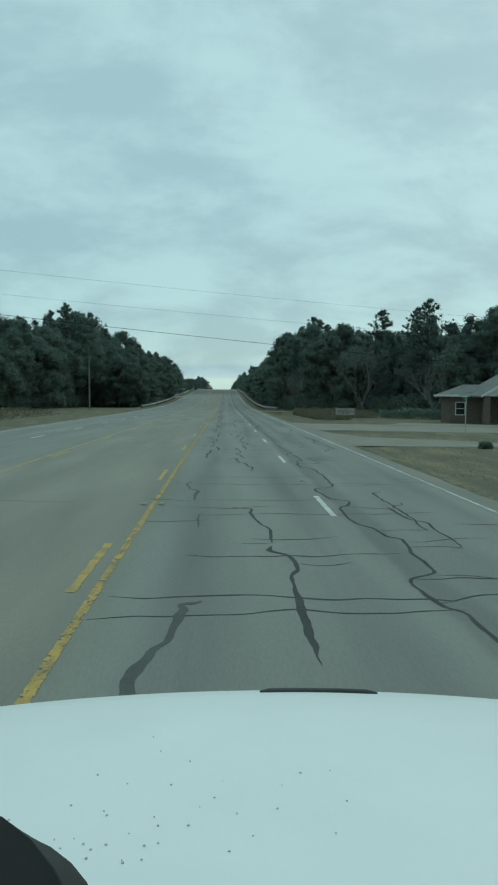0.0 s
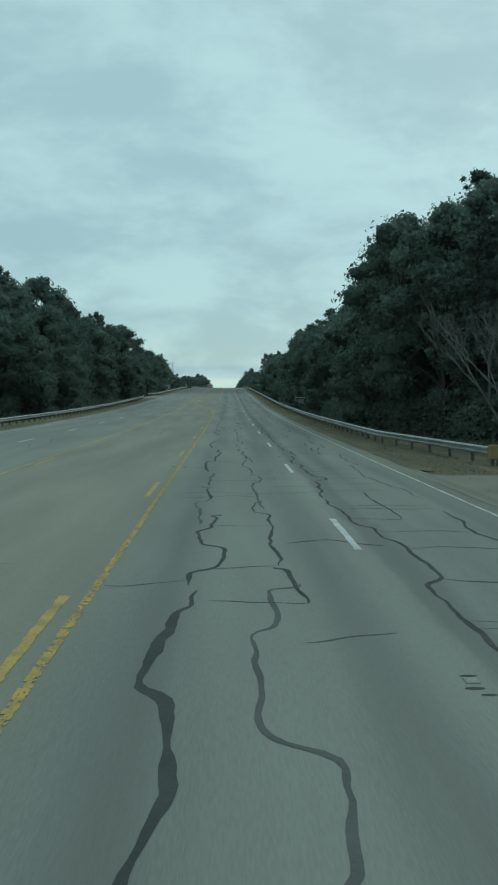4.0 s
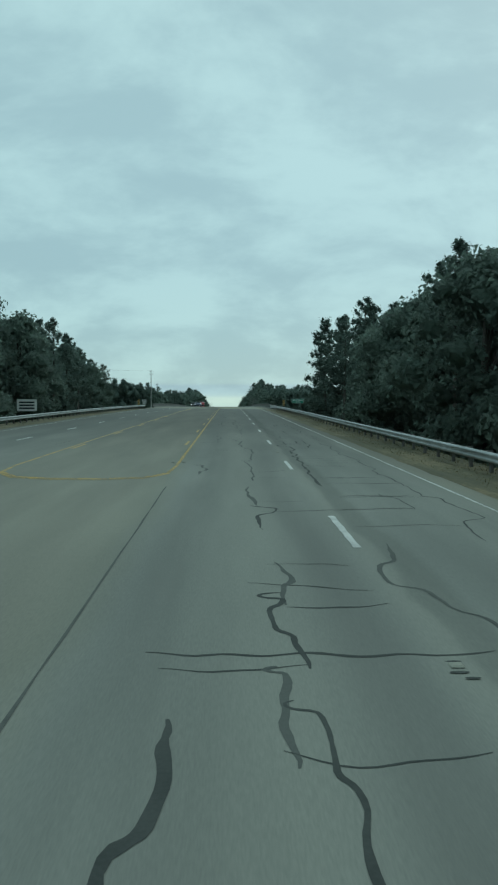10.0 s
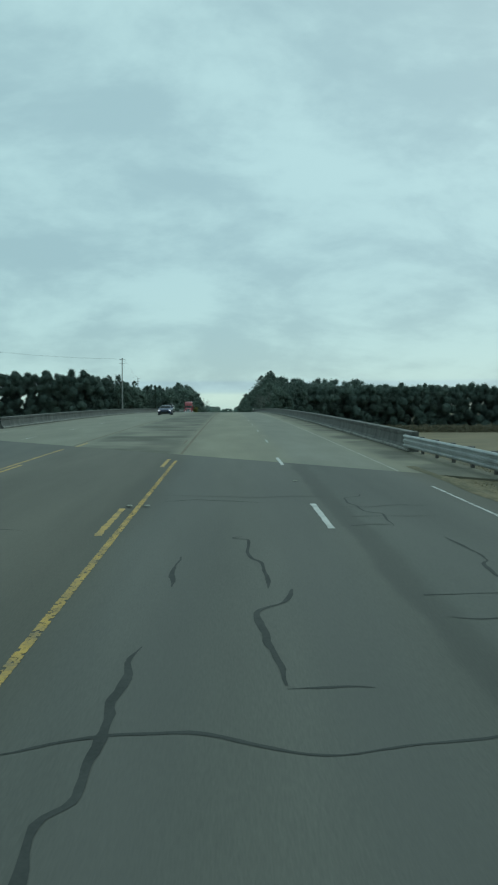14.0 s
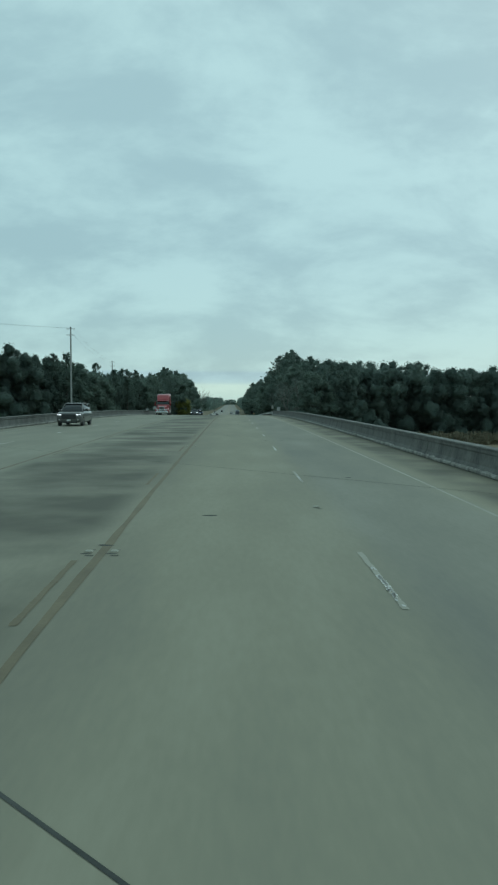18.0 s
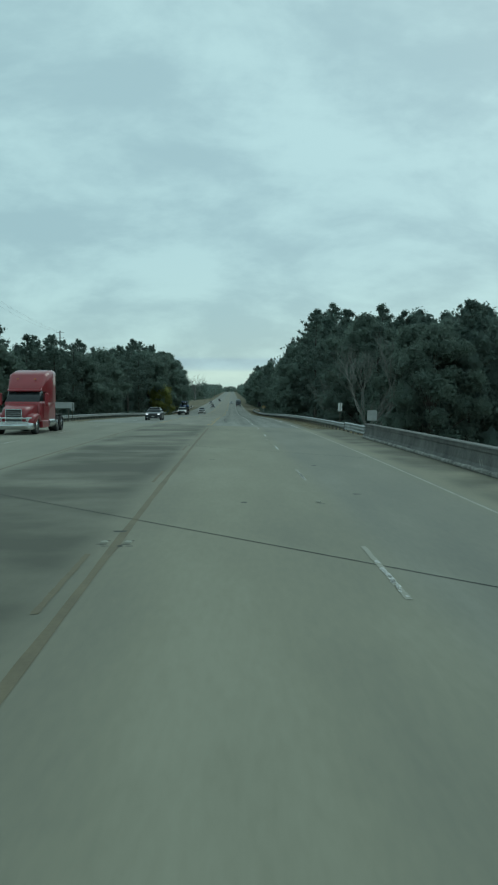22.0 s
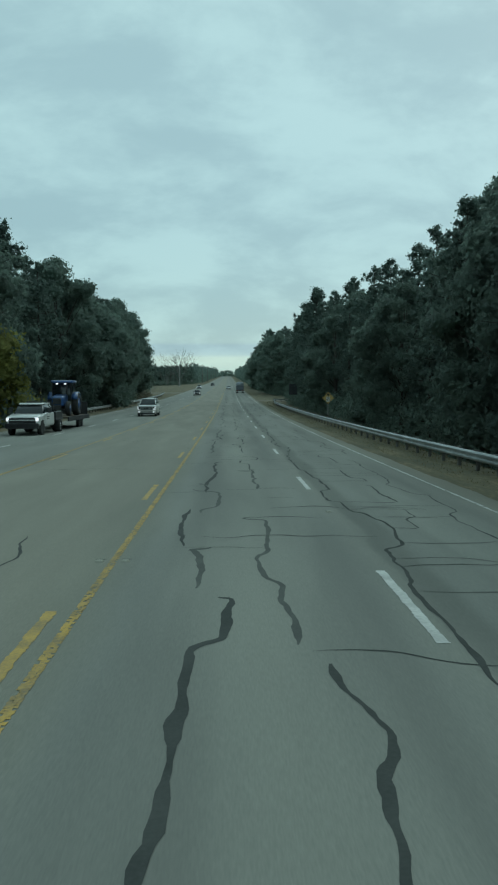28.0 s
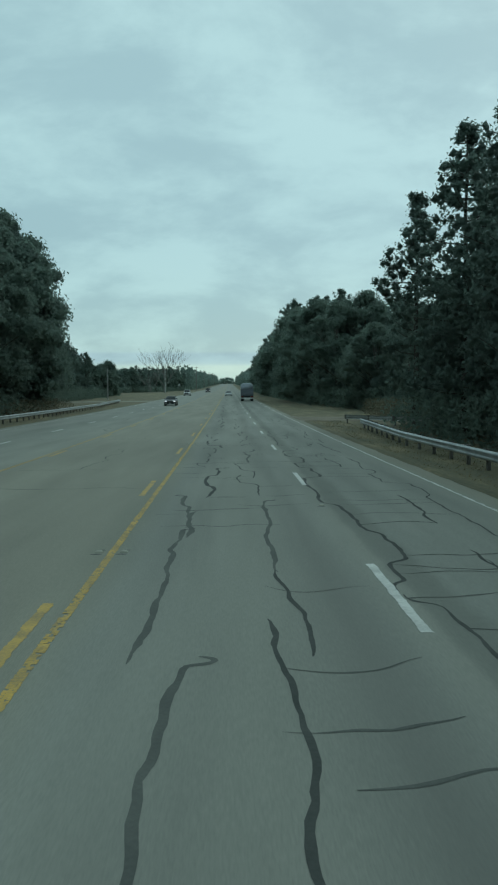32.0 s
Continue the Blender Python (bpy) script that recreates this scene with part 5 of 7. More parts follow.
def car(name, label, colour, m, length, body, cabin, roof, wheels, width=0.92, wheel_r=0.34, lit=True, grille=(0.35, 0.62, 0.55), rim=None, rails=False, rear=False, category="car", bar=None, tail_up=None, front="plain"):
    """A car, its nose at y = 0 and its tail at y = length. body: (y, half width, bottom, top) stations; cabin: (y, half width, foot, top) of the glass house;
    roof: (y0, y1, half width) of the painted roof."""
    c = thing(name, label, category, m, group="vehicles on the highway")
    part("body", Shape().loft([ring(*st) for st in body]).mesh("body", colour, True), c)
    part("window_glass", Shape().loft([ring(y, w, z0, z1, 0.03, 0.10, 0.16 * (z1 - z0) / 0.5 if z1 - z0 > 0.1 else 0.0) for y, w, z0, z1 in cabin]).mesh("window_glass", GLASS, True), c, "dark tinted windows")
    y0, y1, rw, rz = roof
    part("roof", Shape().loft([ring(y0, rw * 0.94, rz - 0.06, rz - 0.02, 0.02, 0.02), ring(y0 + 0.25, rw, rz - 0.05, rz + 0.025, 0.03, 0.03), ring((y0 + y1) / 2, rw, rz - 0.05, rz + 0.04, 0.03, 0.03), ring(y1, rw * 0.95, rz - 0.06, rz, 0.02, 0.02)]).mesh("roof", colour, True), c)
    yw, ww, zw = cabin[0][0], cabin[0][1], cabin[0][2]
    for sg in (-1, 1):
        part("pillar", Shape().tube([(sg * ww * 0.97, yw + 0.02, zw), (sg * rw * 0.98, y0 + 0.1, rz - 0.02)], 0.04, 6).mesh("pillar", colour), c)
        yb = cabin[-1][0]
        part("pillar", Shape().tube([(sg * rw * 0.98, y1 - 0.08, rz - 0.02), (sg * cabin[-1][1] * 0.98, yb - 0.02, cabin[-1][2])], 0.06, 6).mesh("pillar", colour), c)
        mid = (y0 + y1) / 2 + 0.1
        part("pillar", Shape().tube([(sg * rw * 0.99, mid, rz - 0.02), (sg * ww * 1.0, mid, zw)], 0.035, 6).mesh("pillar", DARK_TRIM), c)
        part("wing_mirror", Shape().box(-0.11, 0.11, -0.05, 0.05, -0.07, 0.07, 0.03).mesh("wing_mirror", colour), c, m=pose(sg * (ww + 0.12), yw + 0.25, zw + 0.12))
        z_lamp = grille[1] + 0.08
        fw = body[1][1]
        if not rear and front == "plain":
            part("headlight", Shape().box(-0.17, 0.17, -0.05, 0.10, -0.055, 0.055, 0.03).mesh("headlight", HEADLIGHT if lit else LENS_CLEAR), c, m=pose(sg * (fw - 0.2), body[0][0] + 0.04, z_lamp, 0, 0, sg * 14))
            part("fog_lamp", Shape().box(-0.07, 0.07, -0.03, 0.05, -0.04, 0.04, 0.015).mesh("fog_lamp", LENS_CLEAR), c, m=pose(sg * (fw - 0.22), body[0][0] + 0.02, grille[0] + 0.0))
        elif rear:
            part("tail_lamp", Shape().box(-0.12, 0.12, -0.05, 0.05, -0.08, 0.08, 0.03).mesh("tail_lamp", TAIL), c, m=pose(sg * (body[-2][1] - 0.18), body[-1][0] - 0.03, (tail_up or 0.85)))
        for wy in wheels:
            wheel(c, sg * (width - 0.10), wy, wheel_r, 0.22, rim or CHROME, sg)
            part("wheel_arch", Shape().tube([(sg * (width - 0.17), wy, wheel_r), (sg * (width + 0.004), wy, wheel_r)], wheel_r * 1.14, 20).mesh("wheel_arch", DARK_TRIM), c)
    if front == "coupe":
        coupe_front(c)
    elif front == "full":
        full_front(c)
    elif not rear:
        g0, g1, gw = grille
        part("grille", Shape().box(-gw, gw, -0.03, 0.06, g0 + 0.10, g1 + 0.12, 0.03).mesh("grille", DARK_TRIM), c, m=pose(0, body[0][0] - 0.005, 0))
        if bar:
            for z in bar:
                part("grille_bar", Shape().box(-gw, gw, -0.05, 0.0, z - 0.018, z + 0.018, 0.01).mesh("grille_bar", CHROME), c, m=pose(0, body[0][0] - 0.02, 0))
        part("lower_intake", Shape().box(-gw * 1.15, gw * 1.15, -0.03, 0.05, 0.24, 0.36, 0.02).mesh("lower_intake", DARK_TRIM), c, m=pose(0, body[0][0] + 0.02, 0))
        part("number_plate", Shape().box(-0.15, 0.15, -0.012, 0.0, -0.075, 0.075).mesh("number_plate", PLATE), c, m=pose(0, body[0][0] - 0.012, 0.46))
    else:
        part("number_plate", Shape().box(-0.15, 0.15, 0.0, 0.012, -0.075, 0.075).mesh("number_plate", PLATE), c, m=pose(0, body[-1][0] + 0.004, 0.7))
    if rails:
        for sg in (-1, 1):
            part("roof_rail", Shape().tube([(sg * rw * 0.86, y0 + 0.4, rz + 0.03), (sg * rw * 0.86, y0 + 0.5, rz + 0.09), (sg * rw * 0.86, y1 - 0.4, rz + 0.09), (sg * rw * 0.86, y1 - 0.3, rz + 0.03)], 0.02, 6).mesh("roof_rail", DARK_TRIM), c)
    return c


def on_road(x, y, turn=0):
    slope = math.degrees(math.atan((road_z(y + 4) - road_z(y)) / 4))
    return pose(x, y, road_z(y) + 0.002, slope, 0, turn)


INNER, OUTER = -9.0, -12.75
BLUE, GREY, NAVY, WHITE_CAR, BLACK_CAR, SILVER = paint("deep_blue_paint", (0.010, 0.026, 0.085)), paint("grey_brown_paint", (0.11, 0.11, 0.105)), paint("dark_slate_paint", (0.03, 0.04, 0.05)), paint("white_car_paint", (0.72, 0.72, 0.70)), paint("black_car_paint", (0.012, 0.012, 0.013)), paint("silver_car_paint", (0.42, 0.43, 0.43))

COUPE = dict(length=4.8, body=[(0.0, 0.72, 0.34, 0.62), (0.12, 0.86, 0.24, 0.74), (0.9, 0.94, 0.18, 0.90), (1.7, 0.95, 0.18, 0.96), (3.6, 0.96, 0.18, 0.98), (4.4, 0.93, 0.22, 1.0), (4.78, 0.84, 0.34, 0.96)],
             cabin=[(1.55, 0.80, 0.92, 0.95), (2.25, 0.80, 0.92, 1.30), (3.0, 0.79, 0.92, 1.33), (3.6, 0.76, 0.94, 1.24), (4.25, 0.72, 0.95, 0.99)], roof=(2.15, 3.55, 0.60, 1.31), wheels=(0.95, 3.75), width=0.95, wheel_r=0.35)
SEDAN = dict(length=4.8, body=[(0.0, 0.70, 0.34, 0.62), (0.12, 0.84, 0.25, 0.76), (0.9, 0.91, 0.2, 0.92), (1.5, 0.92, 0.2, 0.98), (3.9, 0.92, 0.2, 1.02), (4.6, 0.88, 0.26, 1.0), (4.8, 0.78, 0.36, 0.94)],
             cabin=[(1.35, 0.80, 0.95, 0.98), (2.1, 0.79, 0.95, 1.40), (3.0, 0.78, 0.96, 1.45), (3.7, 0.76, 0.98, 1.38), (4.35, 0.72, 0.99, 1.02)], roof=(2.0, 3.65, 0.60, 1.42), wheels=(0.95, 3.75), width=0.92, wheel_r=0.33)
SUV = dict(length=5.0, body=[(0.0, 0.86, 0.40, 0.98), (0.10, 0.94, 0.30, 1.05), (0.5, 0.98, 0.26, 1.10), (1.4, 0.99, 0.26, 1.16), (4.5, 0.99, 0.28, 1.16), (4.95, 0.92, 0.36, 1.14), (5.02, 0.86, 0.44, 1.0)],
           cabin=[(1.2, 0.88, 1.12, 1.15), (1.95, 0.87, 1.12, 1.74), (3.2, 0.87, 1.12, 1.80), (4.5, 0.85, 1.12, 1.76), (4.93, 0.82, 1.12, 1.16)], roof=(1.9, 4.72, 0.70, 1.78), wheels=(0.98, 3.95), width=0.98, wheel_r=0.39, grille=(0.5, 0.82, 0.58))

FULL = dict(length=5.3, body=[(0.0, 0.92, 0.42, 1.08), (0.10, 0.99, 0.32, 1.16), (0.5, 1.02, 0.28, 1.20), (1.5, 1.03, 0.28, 1.24), (4.8, 1.03, 0.30, 1.22), (5.25, 0.96, 0.38, 1.18), (5.32, 0.90, 0.46, 1.04)],
            cabin=[(1.25, 0.93, 1.20, 1.23), (1.95, 0.92, 1.20, 1.83), (3.3, 0.92, 1.20, 1.89), (4.8, 0.90, 1.20, 1.85), (5.23, 0.86, 1.20, 1.24)], roof=(1.9, 5.0, 0.74, 1.87), wheels=(1.0, 4.1), width=1.02, wheel_r=0.41)
car("sports_coupe", "deep-blue low sports coupe with lit headlights on the bridge", BLUE, on_road(INNER, 497), front="coupe", **COUPE)
car("suv", "dusty grey-brown family SUV on the bridge", GREY, on_road(OUTER, 552), rails=True, **SUV)
car("sedan", "dark slate sedan with one bright headlight", NAVY, on_road(INNER, 676), **SEDAN)
car("large_suv", "white full-size SUV with a broad chrome-barred grille", WHITE_CAR, on_road(INNER, 819), rails=True, front="full", **FULL)
car("low_sedan", "black sedan with lit headlights", BLACK_CAR, on_road(INNER, 950), **SEDAN)
car("small_suv", "silver SUV far along the highway with lit headlights", SILVER, on_road(OUTER, 1065), **SUV)
car("small_suv", "black SUV far along the highway", BLACK_CAR, on_road(INNER, 1160), **SUV)
car("far_sedan", "pale sedan far ahead in the passing lane", SILVER, on_road(-0.2, 1055), rear=True, **{k: v for k, v in SEDAN.items()})

# the red tractor unit without a trailer
RED = paint("red_truck_paint", (0.30, 0.022, 0.03), 0.35)
FRAME = material("black_truck_frame", (0.015, 0.015, 0.016), (0.04, 0.04, 0.042), 3.0, 0.6, fine=20)


def semi(m):
    t = thing("semi_tractor", "red long-nose semi tractor with a high sleeper and no trailer", "truck", m, group="vehicles on the highway")
    part("hood", Shape().loft([ring(0.35, 0.62, 0.72, 1.42, 0.08, 0.14), ring(0.5, 0.74, 0.70, 1.56, 0.08, 0.16), ring(1.3, 0.86, 0.72, 1.72, 0.08, 0.2), ring(2.2, 0.98, 0.8, 1.86, 0.08, 0.2)]).mesh("hood", RED, True), t)
    part("cab", Shape().loft([ring(2.15, 1.05, 0.78, 1.9, 0.1, 0.1), ring(2.3, 1.14, 0.72, 1.98, 0.1, 0.1, 0.04), ring(3.9, 1.2, 0.72, 2.0, 0.1, 0.1, 0.02), ring(5.7, 1.22, 0.74, 2.0, 0.1, 0.1)]).mesh("cab", RED, True), t)
    part("windscreen", Shape().loft([ring(2.22, 1.04, 1.86, 1.92, 0.02, 0.02), ring(2.55, 1.04, 1.86, 2.42, 0.03, 0.08, 0.05), ring(2.9, 1.08, 1.86, 2.72, 0.03, 0.08, 0.06), ring(3.7, 1.15, 1.86, 2.7, 0.03, 0.08, 0.05)]).mesh("windscreen", GLASS, True), t, "dark glass windscreen and side windows")
    part("sleeper", Shape().loft([ring(2.72, 0.98, 2.62, 2.72, 0.04, 0.04), ring(3.1, 1.08, 2.58, 3.15, 0.06, 0.16), ring(3.6, 1.16, 2.56, 3.62, 0.06, 0.2), ring(3.72, 1.2, 1.9, 3.72, 0.06, 0.2), ring(5.0, 1.24, 1.9, 3.98, 0.06, 0.2), ring(5.72, 1.24, 1.9, 4.02, 0.06, 0.2)]).mesh("sleeper", RED, True), t)
    part("visor", Shape().loft([ring(2.5, 1.0, 2.6, 2.66, 0.02, 0.02), ring(2.95, 1.06, 2.66, 2.78, 0.02, 0.03)]).mesh("visor", RED), t)
    g = part("grille", Shape().box(-0.46, 0.46, 0.27, 0.40, 0.62, 1.46, 0.06).mesh("grille", DARK_TRIM), t)
    part("grille_frame", Shape().box(-0.5, -0.43, 0.24, 0.36, 0.6, 1.5, 0.02).box(0.43, 0.5, 0.24, 0.36, 0.6, 1.5, 0.02).box(-0.5, 0.5, 0.24, 0.36, 1.46, 1.53, 0.02).mesh("grille_frame", CHROME), g)
    for k in range(7):
        part("grille_bar", Shape().box(-0.42, 0.42, 0.25, 0.28, 0.68 + 0.11 * k, 0.70 + 0.11 * k).mesh("grille_bar", CHROME), g)
    part("bumper", Shape().loft([ring(0.02, 0.9, 0.32, 0.66, 0.05, 0.06), ring(0.12, 1.12, 0.3, 0.7, 0.05, 0.06), ring(0.5, 1.2, 0.32, 0.7, 0.05, 0.06)]).mesh("bumper", CHROME, True), t)
    part("bull_bar", Shape().tube([(-0.95, -0.06, 0.5), (-0.9, -0.1, 0.98), (0.9, -0.1, 0.98), (0.95, -0.06, 0.5)], 0.045, 8).tube([(-0.93, -0.08, 0.74), (0.93, -0.08, 0.74)], 0.04, 8).mesh("bull_bar", CHROME), t)
    for sg in (-1, 1):
        part("fender", Shape().loft([ring(0.28, 0.20, 0.62, 0.92, 0.05, 0.1), ring(0.5, 0.27, 0.62, 1.16, 0.05, 0.14), ring(1.3, 0.29, 0.95, 1.28, 0.05, 0.12), ring(2.1, 0.24, 0.72, 1.12, 0.05, 0.1)]).mesh("fender", RED, True), t, m=pose(sg * 0.94, 0, 0))
        part("headlight", Shape().box(-0.19, 0.19, -0.04, 0.12, -0.12, 0.12, 0.05).mesh("headlight", LENS_CLEAR), t, m=pose(sg * 0.9, 0.32, 0.92, 0, 0, sg * 18))
        part("side_mirror", Shape().box(-0.1, 0.1, -0.07, 0.07, -0.38, 0.38, 0.04).mesh("side_mirror", RED), t, m=pose(sg * 1.42, 2.5, 2.1))
        part("mirror_arm", Shape().tube([(sg * 1.08, 2.55, 2.3), (sg * 1.42, 2.5, 2.3)], 0.025, 6).mesh("mirror_arm", FRAME), t)
        part("step", Shape().box(-0.12, 0.12, 2.3, 3.9, 0.34, 0.78, 0.04).mesh("step", RED), t, m=pose(sg * 1.1, 0, 0))
        part("door", Shape().box(-0.012, 0.012, 2.62, 3.55, 0.95, 1.86, 0.008).mesh("door", RED), t, m=pose(sg * 1.195, 0, 0))
        part("fuel_tank", Shape().tube([(sg * 1.0, 4.0, 0.62), (sg * 1.0, 5.5, 0.62)], 0.3, 14).mesh("fuel_tank", CHROME), t)
        part("exhaust_stack", Shape().tube([(sg * 1.0, 5.85, 0.8), (sg * 1.0, 5.85, 3.7)], 0.07, 10).mesh("exhaust_stack", CHROME), t)
        wheel(t, sg * 1.02, 1.2, 0.52, 0.30, CHROME, sg)
        for wy in (6.4, 7.65):
            wheel(t, sg * 0.95, wy, 0.52, 0.55, CHROME, sg)
            part("mudguard", Shape().box(-0.28, 0.28, wy - 0.55, wy + 0.55, 1.08, 1.12, 0.01).mesh("mudguard", FRAME), t, m=pose(sg * 0.92, 0, 0))
        part("marker_lamp", Shape().box(-0.06, 0.06, -0.03, 0.05, -0.02, 0.02, 0.01).mesh("marker_lamp", AMBER), t, m=pose(sg * 0.55, 3.2, 3.38))
    part("chassis", Shape().box(-0.45, -0.35, 0.6, 8.3, 0.62, 0.9).box(0.35, 0.45, 0.6, 8.3, 0.62, 0.9).box(-0.45, 0.45, 8.1, 8.3, 0.6, 0.9).mesh("chassis", FRAME), t)
    part("fifth_wheel", Shape().box(-0.5, 0.5, 6.5, 7.5, 1.0, 1.1, 0.03).mesh("fifth_wheel", FRAME), t)
    return t


semi(on_road(OUTER - 0.2, 634))

# the truck far ahead, seen from behind


def open_truck(m):
    """Its tail at y = 0, its cab ahead."""
    t = thing("dump_truck", "dark tipper truck with a pale load cover in the slow lane", "truck", m, group="vehicles on the highway")
    part("bed", Shape().loft([[(-1.2, y, 1.05), (1.2, y, 1.05), (1.25, y, 2.3), (-1.25, y, 2.3)] for y in (0.0, 6.2)]).mesh("bed", paint("dark_blue_grey_steel", (0.12, 0.135, 0.16))), t)
    part("load_cover", Shape().loft([[(-1.2, y, 2.3), (1.2, y, 2.3), (1.15, y, 3.3 + k), (0.5, y, 3.5 + k), (-0.5, y, 3.5 + k), (-1.15, y, 3.3 + k)] for y, k in ((0.05, -0.1), (2, 0.05), (4.2, 0.0), (6.1, -0.1))]).mesh("load_cover", material("pale_load_cover", (0.26, 0.29, 0.33), (0.36, 0.39, 0.43), 1.2, 0.8, fine=10), True), t)
    part("tailgate", Shape().box(-1.18, 1.18, -0.08, 0.0, 1.1, 2.2, 0.03).box(-1.1, -1.0, -0.12, -0.08, 1.15, 2.1).box(1.0, 1.1, -0.12, -0.08, 1.15, 2.1).box(-0.05, 0.05, -0.12, -0.08, 1.15, 2.1).mesh("tailgate", material("dull_tailgate_steel", (0.10, 0.115, 0.135), (0.17, 0.185, 0.21), 1.4, 0.7, fine=12)), t)
    part("rear_bumper", Shape().box(-1.15, 1.15, -0.1, 0.05, 0.5, 0.68, 0.02).mesh("rear_bumper", PLATE), t)
    part("cab", Shape().loft([ring(6.5, 1.15, 0.8, 2.6, 0.1, 0.15), ring(7.8, 1.15, 0.8, 2.7, 0.1, 0.15), ring(8.3, 1.05, 0.8, 2.0, 0.1, 0.15), ring(9.3, 0.9, 0.7, 1.7, 0.1, 0.15)]).mesh("cab", NAVY, True), t)
    part("chassis", Shape().box(-0.5, 0.5, 0.1, 9.0, 0.7, 1.02).mesh("chassis", FRAME), t)
    for sg in (-1, 1):
        part("tail_lamp", Shape().box(-0.14, 0.14, -0.14, -0.08, -0.07, 0.07, 0.02).mesh("tail_lamp", TAIL), t, m=pose(sg * 0.95, 0, 0.86))
        part("mud_flap", Shape().box(-0.3, 0.3, 0.2, 0.23, 0.18, 0.8).mesh("mud_flap", BLACK), t, m=pose(sg * 0.9, 0, 0))
        for wy in (0.9, 2.2, 8.2):
            wheel(t, sg * 0.95, wy, 0.52, 0.5 if wy < 5 else 0.3, FRAME, sg)
    return t


open_truck(on_road(3.45, 984))

# the white work pickup, its trailer and the tractor on it
def pickup(m):
    t = thing("pickup_truck", "white crew-cab work pickup with dual rear wheels towing a trailer", "truck", m, group="vehicles on the highway")
    part("hood", Shape().loft([ring(0.0, 0.86, 0.62, 1.06, 0.08, 0.1), ring(0.12, 0.96, 0.55, 1.18, 0.08, 0.1), ring(0.9, 1.0, 0.55, 1.26, 0.08, 0.14), ring(1.5, 1.01, 0.55, 1.3, 0.08, 0.1)]).mesh("hood", WHITE_CAR, True), t)
    part("brush_guard", Shape().box(-0.99, 0.99, -0.16, -0.02, 0.42, 0.74, 0.03).mesh("brush_guard", DARK_TRIM), t)
    part("cab", Shape().loft([ring(1.45, 1.0, 0.5, 1.3, 0.1, 0.08), ring(2.0, 1.01, 0.48, 1.34, 0.1, 0.08), ring(4.0, 1.01, 0.48, 1.34, 0.1, 0.08), ring(4.1, 1.0, 0.5, 1.32, 0.1, 0.08)]).mesh("cab", WHITE_CAR, True), t)
    part("window_glass", Shape().loft([ring(1.4, 0.88, 1.26, 1.3, 0.02, 0.02), ring(2.05, 0.9, 1.28, 1.86, 0.03, 0.08, 0.12), ring(3.9, 0.9, 1.28, 1.9, 0.03, 0.08, 0.12), ring(4.08, 0.9, 1.28, 1.84, 0.03, 0.08, 0.12)]).mesh("window_glass", GLASS, True), t, "dark windscreen and side windows")
    part("roof", Shape().loft([ring(1.95, 0.7, 1.84, 1.88, 0.02, 0.02), ring(2.3, 0.78, 1.86, 1.95, 0.03, 0.04), ring(3.9, 0.78, 1.86, 1.95, 0.03, 0.04), ring(4.1, 0.72, 1.84, 1.9, 0.02, 0.02)]).mesh("roof", WHITE_CAR, True), t)
    part("light_bar", Shape().box(-0.5, 0.5, 2.9, 3.05, 1.97, 2.04, 0.02).tube([(-0.4, 2.97, 1.9), (-0.4, 2.97, 2.0)], 0.02, 6).tube([(0.4, 2.97, 1.9), (0.4, 2.97, 2.0)], 0.02, 6).mesh("light_bar", DARK_TRIM), t)
    g = part("grille", Shape().box(-0.82, 0.82, -0.05, 0.1, 0.74, 1.08, 0.04).mesh("grille", DARK_TRIM), t)
    part("grille_bar", Shape().box(-0.84, 0.84, -0.08, -0.03, 0.89, 0.95, 0.02).mesh("grille_bar", CHROME), g)
    part("bumper", Shape().loft([ring(-0.16, 0.92, 0.42, 0.68, 0.05, 0.05), ring(0.15, 1.0, 0.4, 0.7, 0.05, 0.05)]).mesh("bumper", DARK_TRIM), t)
    for sg in (-1, 1):
        part("headlight", Shape().box(-0.14, 0.14, -0.06, 0.1, -0.11, 0.11, 0.03).mesh("headlight", HEADLIGHT), t, m=pose(sg * 0.82, 0.03, 0.98))
        part("wing_mirror", Shape().box(-0.12, 0.12, -0.06, 0.06, -0.17, 0.17, 0.03).mesh("wing_mirror", DARK_TRIM), t, m=pose(sg * 1.2, 1.95, 1.5))
        part("door", Shape().box(-0.01, 0.01, 1.75, 2.8, 0.6, 1.3, 0.008).mesh("door", WHITE_CAR), t, m=pose(sg * 1.015, 0, 0))
        part("door", Shape().box(-0.01, 0.01, 2.84, 3.8, 0.6, 1.3, 0.008).mesh("door", WHITE_CAR), t, m=pose(sg * 1.015, 0, 0))
        for z in (1.08, 0.96):
            part("door_lettering_bar", Shape().box(-0.004, 0.004, 1.95, 2.6, z - 0.03, z + 0.03).mesh("door_lettering_bar", DARK_TRIM), t, m=pose(sg * 1.028, 0, 0))
        wheel(t, sg * 0.88, 0.95, 0.42, 0.26, CHROME, sg)
        wheel(t, sg * 0.95, 5.2, 0.42, 0.5, CHROME, sg)
        part("wheel_arch", Shape().tube([(sg * 0.85, 0.95, 0.44), (sg * 1.005, 0.95, 0.44)], 0.5, 20).mesh("wheel_arch", BLACK), t)
        part("service_box", Shape().box(-0.2, 0.2, 4.2, 6.3, 0.85, 1.35, 0.03).mesh("service_box", DARK_TRIM), t, m=pose(sg * 0.88, 0, 0))
    part("flat_bed", Shape().box(-1.1, 1.1, 4.15, 6.4, 0.78, 0.9, 0.02).mesh("flat_bed", FRAME), t)
